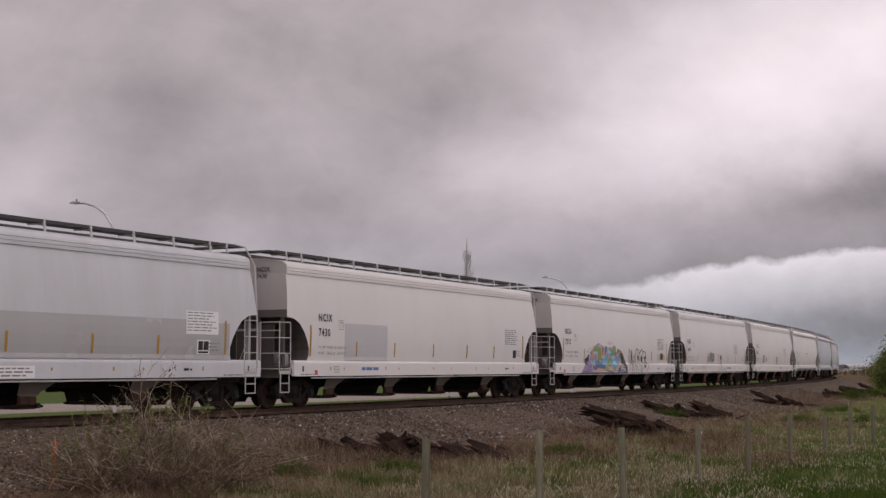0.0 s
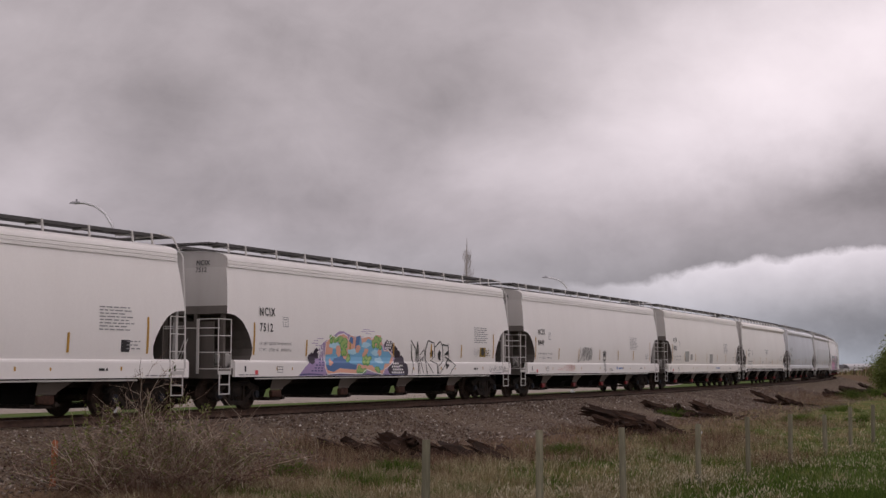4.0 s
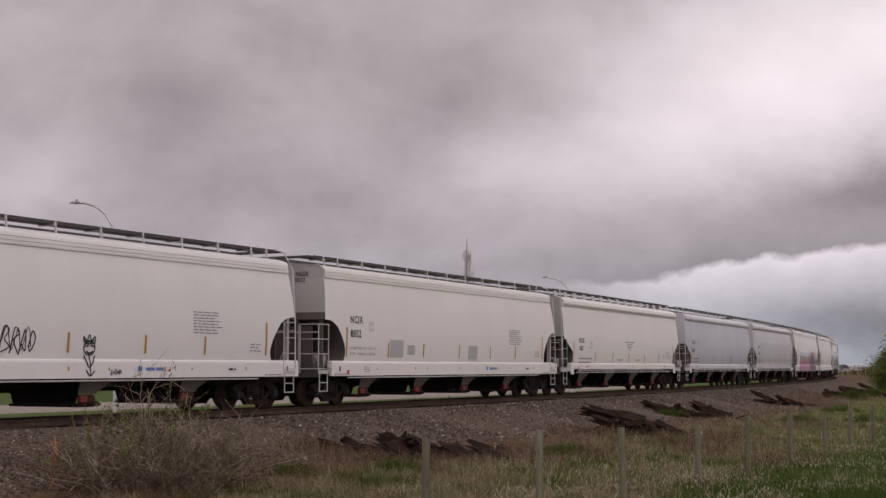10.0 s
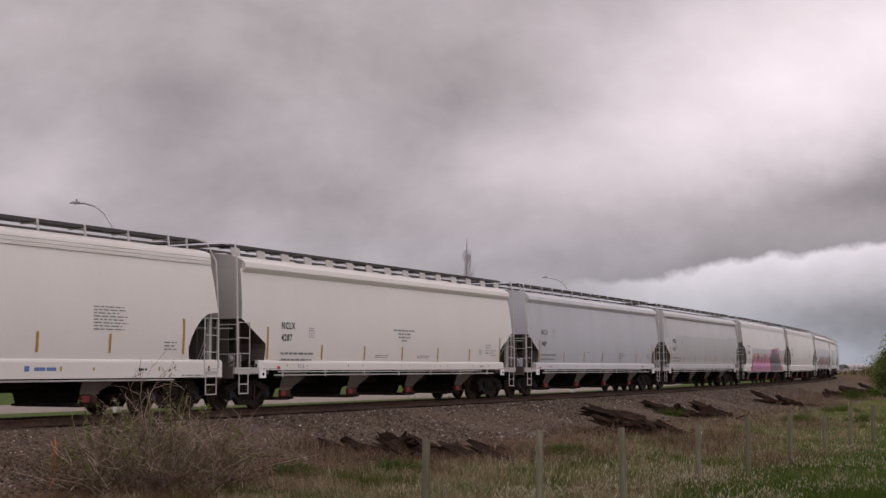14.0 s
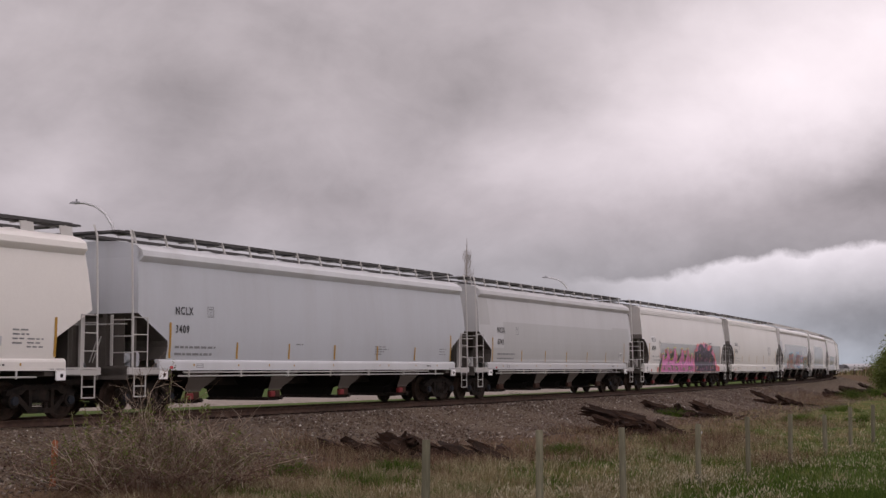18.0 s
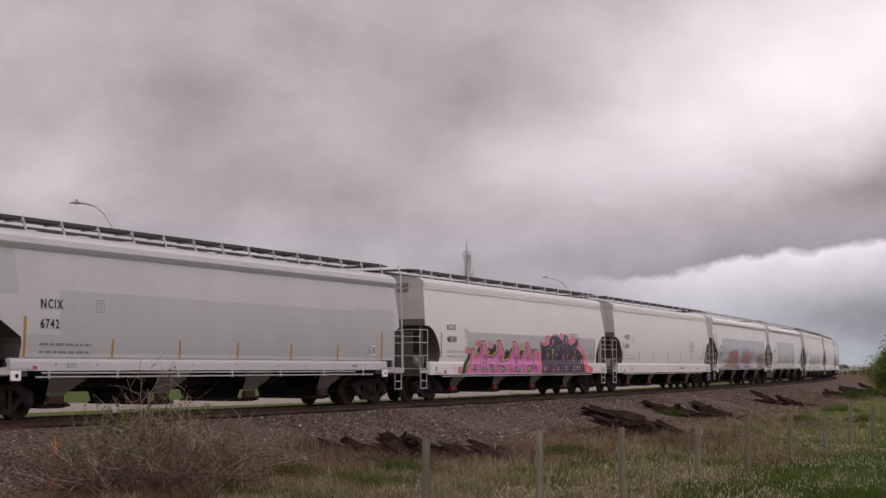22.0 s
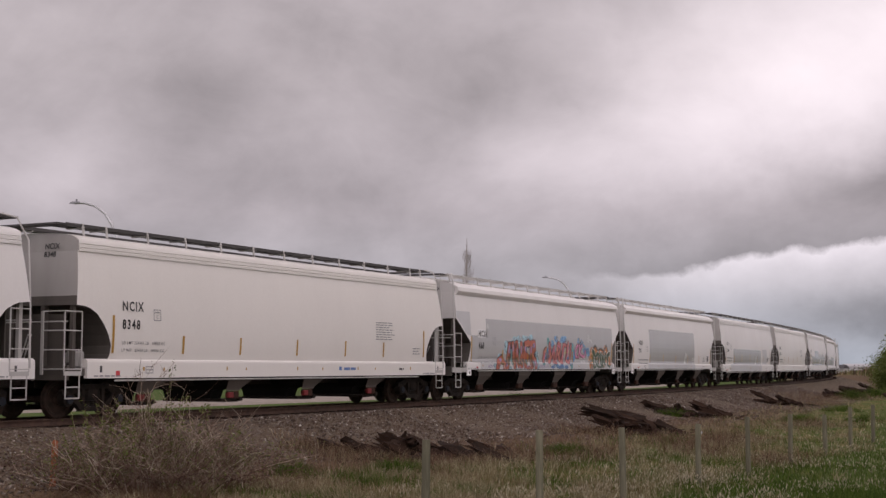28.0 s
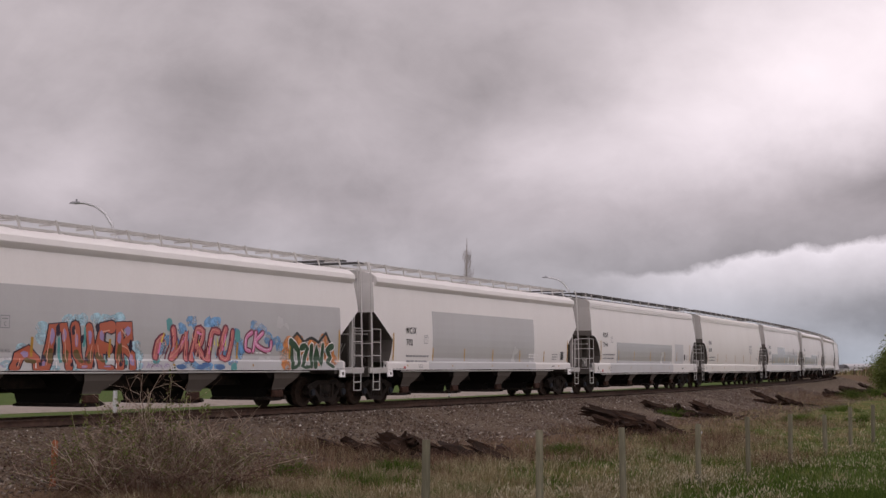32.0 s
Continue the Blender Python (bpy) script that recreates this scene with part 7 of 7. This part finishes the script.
def green_bush():
    x, y = 37.7, 110.0
    z = gz(x, y)
    ob = thing("bush", "dense green leafy bush beside the railway", "bush", m=pose(x, y, z))
    sh, tips = twig_set((0, 0, 0), 150, 4.7, 1.4, 31, (5, 8), 0.04, 0.2, 0.9)
    part("branchwork", sh, BARK, ob)
    pts = [p for p in tips if p.z > 0.15]
    part("foliage", leaf_cloud(pts, 190000, 0.40, 0.14, 32, "foliage", BUSHLEAF), None, ob)


green_bush()


def bare_poplar():
    x, y = 3.08, 176.0
    z = gz(x, y)
    ob = thing("tree", "tall narrow bare poplar tree beyond the road", "tree", m=pose(x, y, z))
    part("trunk", Shape().tube([(0, 0, 0), (0.05, 0, 5), (-0.05, 0, 11), (0.0, 0, 17.8), (0.02, 0, 19.4)], 0.22, 8, 0.02), BARK, ob)
    rnd = random.Random(9)
    crown = Shape()
    for i in range(150):
        h = rnd.uniform(2.0, 17.2)
        a = rnd.uniform(0, 6.283)
        ln = rnd.uniform(1.0, 3.2) * (1 - h / 22)
        o = rnd.uniform(0.4, 1.0) * ln
        p = Vector((0, 0, h))
        m = p + Vector((math.cos(a) * o * 0.8, math.sin(a) * o * 0.8, ln * 0.45))
        e = p + Vector((math.cos(a) * o, math.sin(a) * o, ln))
        crown.tube([p, m, e], 0.032, 4, 0.010)
        for _ in range(4):
            b = rnd.uniform(0, 6.283)
            q = m.lerp(e, rnd.random())
            crown.tube([q, q + Vector((math.cos(b) * 0.2, math.sin(b) * 0.2, rnd.uniform(0.4, 0.9)))], 0.014, 3, 0.006)
    part("crown", crown, BARK, ob)


bare_poplar()


def street_lamp(x, y, top=8.62):
    z = gz(x, y)
    ob = thing("street_lamp", "galvanised street lamp with a curved arm over the road", "street lamp", "street lamps along the road", pose(x, y, z))
    s, off = track_coords(np.array([x]), np.array([y]))
    a = float(np.interp(s[0], _s, _a)) + math.pi / 2
    dx, dy = math.cos(a), math.sin(a)
    h = top - z
    part("base_flange", Shape().disc((0, 0, 0.08), "z", 0.22, 0.2, 12), GALV, ob)
    part("pole", Shape().tube([(0, 0, 0), (0, 0, h * 0.5), (0, 0, h - 0.9)], 0.12, 10, 0.09), GALV, ob)
    arm = [(0, 0, h - 0.95), (dx * 0.12, dy * 0.12, h - 0.35), (dx * 0.45, dy * 0.45, h + 0.35), (dx * 0.95, dy * 0.95, h + 1.0), (dx * 1.6, dy * 1.6, h + 1.42), (dx * 2.3, dy * 2.3, h + 1.62), (dx * 2.75, dy * 2.75, h + 1.66)]
    part("arm", Shape().tube(arm, 0.105, 8, 0.075), GALV, ob)
    head = Shape()
    ring = []
    for q, w, t in ((2.62, 0.06, 0.04), (2.77, 0.15, 0.07), (3.14, 0.18, 0.08), (3.37, 0.10, 0.04)):
        cx, cy, cz = dx * q, dy * q, h + 1.66
        ring.append([(cx - dy * w, cy + dx * w, cz - t * 0.6), (cx + dy * w, cy - dx * w, cz - t * 0.6), (cx + dy * w * 0.7, cy - dx * w * 0.7, cz + t), (cx - dy * w * 0.7, cy + dx * w * 0.7, cz + t)])
    part("lamp_head", head.loft(ring), LENS, ob, "flat grey lamp head")
    part("photocell", Shape().disc((dx * 2.95, dy * 2.95, h + 1.80), "z", 0.05, 0.12, 8), LENS, ob)


street_lamp(-17.6, 73.6)
street_lamp(14.13, 149.3, 9.45)


def far_buildings():
    x, y = 153.0, 500.0
    z = gz(x, y) - 0.6
    ob = thing("long_building", "distant low building with pale metal siding", "building", m=pose(x, y, z, 0, 0, 8))
    part("wall", Shape().box(-6.5, 7.5, -4, 4, 0, 3.3), SIDING, ob)
    part("roof", Shape().loft([[(-7, -4.5, 3.3), (-7, 4.5, 3.3), (-7, 0, 4.3)], [(8, -4.5, 3.3), (8, 4.5, 3.3), (8, 0, 4.3)]]), SIDING, ob)
    x, y = 98.5, 337.0
    z = gz(x, y)
    ob = thing("shed", "distant small shed with a dark gabled roof", "shed", m=pose(x, y, z, 0, 0, 12))
    part("wall", Shape().box(-0.7, 0.7, -1.5, 1.5, 0, 2.2), SIDING, ob)
    part("roof", Shape().loft([[(-0.9, -1.7, 2.1), (0.9, -1.7, 2.1), (0, -1.7, 3.0)], [(-0.9, 1.7, 2.1), (0.9, 1.7, 2.1), (0, 1.7, 3.0)]]), ROOFING, ob)
    x, y = 75.6, 248.8
    ob = thing("rail_fence", "white two-rail fence far down the line", "fence", m=pose(x, y, gz(x, y), 0, 0, 5))
    for q in (-0.8, 0.0, 0.8):
        part("post", Shape().box(q - 0.07, q + 0.07, -0.07, 0.07, -0.2, 1.45), ROOFING, ob, "dark fence post")
    for zz in (0.55, 1.1):
        part("rail", Shape().box(-0.9, 0.9, -0.10, -0.07, zz, zz + 0.2), FENCEWHITE, ob)



far_buildings()


# ---- loose cover: stones, weeds, grass ----
def scatter(n, seed, s0, s1, o0, o1, power=1.0):
    """Random places in the view between two distances from the track."""
    g = np.random.default_rng(seed)
    s = g.uniform(s0, s1, n)
    off = o0 + (o1 - o0) * g.random(n) ** power
    x, y, _ = track(s, 0.0)
    a = np.interp(s, _s, _a)
    return x + off * np.sin(a), y - off * np.cos(a), off, s, g


def clumpy(x, y, f=0.5, p=0.0):
    return np.sin(x * f * 1.3 + 2.1 * np.sin(y * f + p)) * np.cos(y * f * 1.1 + 1.7 * np.sin(x * f * 0.7 + p)) + 0.5 * np.sin(x * f * 3.1 + p) * np.cos(y * f * 2.7)


BED_O = [-5.3, -3.4, -2.2, 2.2, 3.6, 4.8, 6.2, 8.4]
BED_Z = [-1.3, -0.62, -0.20, -0.20, -0.55, -0.84, -1.06, -1.3]


def stones():
    n = 78000
    x, y, off, s, g = scatter(n, 51, -46, 62, 1.6, 9.0, 1.15)
    keep = (off < 6.5) | (g.random(n) < 0.35)
    x, y, off = x[keep], y[keep], off[keep]
    n = len(x)
    z = np.maximum(ground_z(x, y), np.interp(off, BED_O, BED_Z))
    base = np.array([(1, 0, 0), (0.1, 1, 0.1), (-1, 0.1, 0), (0, -1, -0.1), (0.1, 0.1, 0.8), (0, 0, -0.8)])
    size = g.gamma(4.0, 0.0046, n) + 0.009
    j = g.uniform(0.65, 1.3, (n, 6, 3))
    a = g.uniform(0, 6.283, n)
    p = base[None] * j * size[:, None, None]
    c, d = np.cos(a)[:, None], np.sin(a)[:, None]
    v = np.stack([p[..., 0] * c - p[..., 1] * d + x[:, None], p[..., 0] * d + p[..., 1] * c + y[:, None], p[..., 2] + z[:, None] + size[:, None] * 0.35], 2).reshape(-1, 3)
    f = np.array([(0, 1, 4), (1, 2, 4), (2, 3, 4), (3, 0, 4), (1, 0, 5), (2, 1, 5), (3, 2, 5), (0, 3, 5)])
    faces = (np.arange(n)[:, None, None] * 6 + f[None]).reshape(-1, 3)
    tagged(new("ballast_stones", numpy_mesh("ballast_stones", v, faces, STONE)), "loose grey-brown crushed stones on the track bed", "stones", kind="stuff")


def blades(name, label, material, x, y, g, h0, h1, width, bend, category="grass"):
    n = len(x)
    z = ground_z(x, y)
    _, off = track_coords(x, y)
    z = np.where(off < 8.4, np.maximum(z, np.interp(off, BED_O, BED_Z)), z)
    h = g.uniform(h0, h1, n)
    a, b = g.uniform(0, 6.283, n), g.uniform(0, 6.283, n)
    lean = h * g.uniform(0.05, bend, n)
    w = width * g.uniform(0.6, 1.3, n)
    p0 = np.stack([x, y, z - 0.02], 1)
    side = np.stack([np.cos(a) * w, np.sin(a) * w, 0 * w], 1)
    mid = p0 + np.stack([np.cos(b) * lean * 0.35, np.sin(b) * lean * 0.35, h * 0.6], 1)
    tip = p0 + np.stack([np.cos(b) * lean, np.sin(b) * lean, h], 1)
    v = np.stack([p0 - side, p0 + side, mid + side * 0.7, mid - side * 0.7, tip], 1).reshape(-1, 3)
    i = np.arange(n)[:, None] * 5
    f = np.concatenate([np.concatenate([i, i + 1, i + 2], 1), np.concatenate([i, i + 2, i + 3], 1), np.concatenate([i + 3, i + 2, i + 4], 1)])
    tagged(new(name, numpy_mesh(name, v, f, material)), label, category, kind="stuff")


def spread(n, seed, near=22.0, far=150.0, half=20.5):
    """Random places in the field before the camera, thinning out with distance."""
    g = np.random.default_rng(seed)
    az = np.radians(g.uniform(-half, half, n))
    k = g.uniform(1 / far, 1 / near, n)
    r = 1 / k
    x, y = r * np.sin(az), r * np.cos(az)
    s, off = track_coords(x, y)
    return x, y, off, s, g


def straw_tufts():
    """Bleached bunches of last year's grass, each splayed out from its root."""
    x, y, off, s, g = spread(6000, 66, 23.0, 95.0)
    keep = (off > 8.6 - np.clip(s / 12, 0, 2.2)) & (clumpy(x, y, 0.8, 3.3) + g.normal(0, 0.4, len(x)) > 0.0 + 1.3 * np.clip((off - 15.5) / 2.0, 0, 1))
    x, y = x[keep], y[keep]
    m = 26
    r = g.uniform(0.06, 0.22, len(x))
    px = np.repeat(x, m) + g.normal(0, 1, len(x) * m) * np.repeat(r, m) * 0.6
    py = np.repeat(y, m) + g.normal(0, 1, len(x) * m) * np.repeat(r, m) * 0.6
    blades("straw_tufts", "bleached bunches of dry grass among the green", BLEACHED, px, py, g, 0.10, 0.34, 0.0062, 1.0)


def turf():
    # green, straw and weed stems grow in clumps and thin out towards the ballast
    x, y, off, s, g = spread(330000, 61)
    n = len(x)
    lush = clumpy(x, y, 1.5, 1.3) * 0.55 + clumpy(x, y, 0.45, 0.6) * 0.5 + np.clip((off - 16.3) / 2.0, -0.35, 1.6) * np.clip(1.4 - s / 40, 0.1, 1) - 0.5 * np.clip((s - 20) / 30, 0, 1) + g.normal(0, 0.25, n)
    brown = clumpy(x, y, 0.9, 4.2) * 0.9 + np.clip((10.5 - np.clip(s / 12, 0, 3.2) - off) / 2.2, -1.3, 1.5) + g.normal(0, 0.35, n)
    thick = clumpy(x, y, 1.3, 0.7) * 0.35 + 0.75
    ok = (off > 7.0 - np.clip(s / 15, 0, 1.2)) & (g.random(n) < thick * np.clip((off - 6.0 + np.clip(s / 12, 0, 1.6)) / 3.0, 0.1, 1.0))
    weed = ok & (brown > 0.7)
    green = ok & ~weed & (lush > -0.58)
    dry = ok & ~weed & ~green
    blades("grass", "clumps of short green spring grass", GRASS, x[green], y[green], g, 0.06, 0.26, 0.0042, 0.8)
    blades("dry_grass", "matted pale dry grass left from winter", STRAW, x[dry], y[dry], g, 0.06, 0.26, 0.0040, 1.3)
    blades("dead_weeds", "brown dead weed stems on bare soil", WEED, x[weed], y[weed], g, 0.05, 0.30, 0.0042, 1.4, "weeds")
    straw_tufts()
    # thin weeds that reach into the ballast
    x, y, off, s, g = spread(60000, 64)
    keep = (off > 5.0) & (off < 8.5) & (clumpy(x, y, 0.9, 2.2) > -0.1)
    blades("sparse_weeds", "sparse brown weeds at the foot of the track bed", WEED, x[keep], y[keep], g, 0.04, 0.22, 0.0040, 1.4, "weeds")
    # pale seed heads on stalks
    x, y, off, s, g = spread(34000, 62, 22.0, 75.0)
    keep = (off > 11.5) & (clumpy(x, y, 0.6, 0.4) + g.normal(0, 0.35, len(x)) > 0.20 + 0.9 * np.clip((off - 18) / 4, 0, 1))
    x, y = x[keep], y[keep]
    n = len(x)
    z = ground_z(x, y) + g.uniform(0.10, 0.30, n)
    size = g.uniform(0.009, 0.024, n)
    base = np.array([(0.5, 0, 0), (0, 0.5, 0), (-0.5, 0, 0), (0, -0.5, 0), (0, 0, 2.2), (0, 0, -2.0)])
    p = base[None] * size[:, None, None] * g.uniform(0.7, 1.3, (n, 6, 1))
    lx, ly = g.uniform(-0.6, 0.6, n), g.uniform(-0.6, 0.6, n)
    v = np.stack([p[..., 0] + p[..., 2] * lx[:, None] + x[:, None], p[..., 1] + p[..., 2] * ly[:, None] + y[:, None], p[..., 2] + z[:, None]], 2).reshape(-1, 3)
    f = np.array([(0, 1, 4), (1, 2, 4), (2, 3, 4), (3, 0, 4), (1, 0, 5), (2, 1, 5), (3, 2, 5), (0, 3, 5)])
    tagged(new("seed_heads", numpy_mesh("seed_heads", v, (np.arange(n)[:, None, None] * 6 + f[None]).reshape(-1, 3), FLUFF)), "pale fluffy seed heads of dry grass", "seed heads", kind="stuff")


def tuft(x, y, r, n, seed, h=0.42):
    g = np.random.default_rng(seed)
    q, a = np.sqrt(g.random(n)) * r, g.uniform(0, 6.283, n)
    px, py = x + np.cos(a) * q, y + np.sin(a) * q * 0.8
    z = gz(x, y)
    name = "grass_tuft"
    hh = h * (1.1 - (q / r) ** 2 * 0.6) * g.uniform(0.6, 1.1, n)
    b = a + g.normal(0, 0.6, n)
    lean = hh * g.uniform(0.2, 0.8, n)
    w = 0.006 * g.uniform(0.7, 1.3, n)
    p0 = np.stack([px, py, ground_z(px, py) - 0.02], 1)
    side = np.stack([np.cos(a + 1.57) * w, np.sin(a + 1.57) * w, 0 * w], 1)
    mid = p0 + np.stack([np.cos(b) * lean * 0.3, np.sin(b) * lean * 0.3, hh * 0.6], 1)
    tip = p0 + np.stack([np.cos(b) * lean, np.sin(b) * lean, hh], 1)
    v = np.stack([p0 - side, p0 + side, mid + side * 0.7, mid - side * 0.7, tip], 1).reshape(-1, 3)
    i = np.arange(n)[:, None] * 5
    f = np.concatenate([np.concatenate([i, i + 1, i + 2], 1), np.concatenate([i, i + 2, i + 3], 1), np.concatenate([i + 3, i + 2, i + 4], 1)])
    tagged(new(name, numpy_mesh(name, v, f, GRASS)), "lush bright green tuft of grass", "grass tuft", "green tufts")


def brown_clump(x, y, r, n, seed, h):
    """A heap of reddish dead stems."""
    g = np.random.default_rng(seed)
    q, a = np.sqrt(g.random(n)) * r, g.uniform(0, 6.283, n)
    lobe = 1 + 0.35 * np.sin(a * 3 + seed) + 0.25 * np.sin(a * 5 + 2 * seed)
    px, py = x + np.cos(a) * q * lobe * 1.3, y + np.sin(a) * q * lobe
    k = g.random(n) < 0.62
    blades("weed_clump", "clump of reddish-brown dead weeds", RUSSET, px[k], py[k], g, h * 0.15, h, 0.0060, 1.9, "weeds")
    blades("straw_clump", "pale broken straw among dead weeds", BLEACHED, px[~k], py[~k], g, h * 0.1, h * 0.75, 0.0055, 1.9, "weeds")


def marker_post(x, y, top):
    z = gz(x, y)
    ob = thing("marker_post", "short weathered marker post beyond the track", "post", m=pose(x, y, z))
    part("shaft", Shape().box(-0.05, 0.05, -0.05, 0.05, -0.2, top - z, 0.01), POST, ob)
    part("band", Shape().box(-0.055, 0.055, -0.055, 0.055, top - z - 0.3, top - z - 0.12), FENCEWHITE, ob)


def far_scrub():
    """A low line of dry brush far down the line, before the long building."""
    g = np.random.default_rng(90)
    for mat, n, name, label in ((RUSSET, 5200, "far_scrub", "low brown dry brush far down the line"), (STRAW, 3200, "far_straw", "pale dry grass far down the line"), (GRASS, 2600, "far_grass", "green growth far down the line")):
        az, r = np.radians(g.uniform(15.6, 19.2, n)), g.uniform(130, 420, n)
        x, y = r * np.sin(az), r * np.cos(az)
        _, off = track_coords(x, y)
        keep = off > 7.5
        blades(name, label, mat, x[keep], y[keep], g, 0.4, 1.2, 0.06, 0.9, "brush")


far_scrub()
splinters()
marker_post(0.31, 68.0, 0.10)
stones()
turf()
for k, args in enumerate(((7.9, 41.5, 0.9, 2200), (7.0, 37.5, 0.7, 1300), (8.4, 34.5, 0.5, 900), (9.6, 45.0, 0.8, 1200), (4.1, 36.0, 0.7, 900), (0.2, 32.2, 0.9, 1500), (2.2, 34.6, 0.9, 1600), (14.5, 55.0, 1.3, 1800), (27.5, 97.0, 1.8, 1500), (31.5, 104.0, 2.0, 1500), (35.5, 113.0, 2.0, 1500), (22.0, 84.0, 1.6, 1500), (24.0, 92.0, 1.6, 1200), (-2.9, 34.9, 0.9, 1500), (-1.9, 33.6, 0.8, 1300), (1.3, 35.9, 0.8, 1300), (5.2, 47.0, 0.9, 1200))):
    brown_clump(args[0], args[1], args[2] * 1.15, int(args[3] * 0.9), 120 + k, 0.5 + 0.12 * (k < 3))
for k, args in enumerate(((-1.43, 75.0, 0.8, 700), (-4.2, 62.0, 0.7, 600), (5.2, 96.0, 1.0, 700), (29.5, 99.0, 1.2, 900), (33.5, 106.0, 1.2, 900))):
    tuft(*args, 140 + k, 0.9)
for k, args in enumerate(((-1.0, 30.0, 0.75, 1500), (3.35, 36.6, 0.75, 1500), (10.4, 61.5, 1.0, 1000), (15.6, 60.0, 0.9, 900), (-3.2, 29.0, 0.5, 500), (7.2, 42.0, 0.5, 500), (21.5, 74.0, 1.2, 900), (19.0, 62.0, 1.0, 800))):
    tuft(*args, 80 + k)


# ---- what moves ----
def motions():
    times = [0.5 * i for i in range(65)]
    for car, center in CARS:
        walk(car, [(t, car_pose(center, t)) for t in times])
    spins = [0.1 * i for i in range(321)]
    turned = [(t, math.degrees(-travelled(t) / 0.457)) for t in spins]
    for ws in WHEELSETS:
        x = ws.location.x
        walk(ws, [(t, pose(x, 0, 0.457, 0, a, 0)) for t, a in turned])
    walk(CLOUD_DOME, [(0.0, pose(0, 0, 0)), (32.0, pose(0, 0, 0, 0.5, 0, -1.9))])


motions()
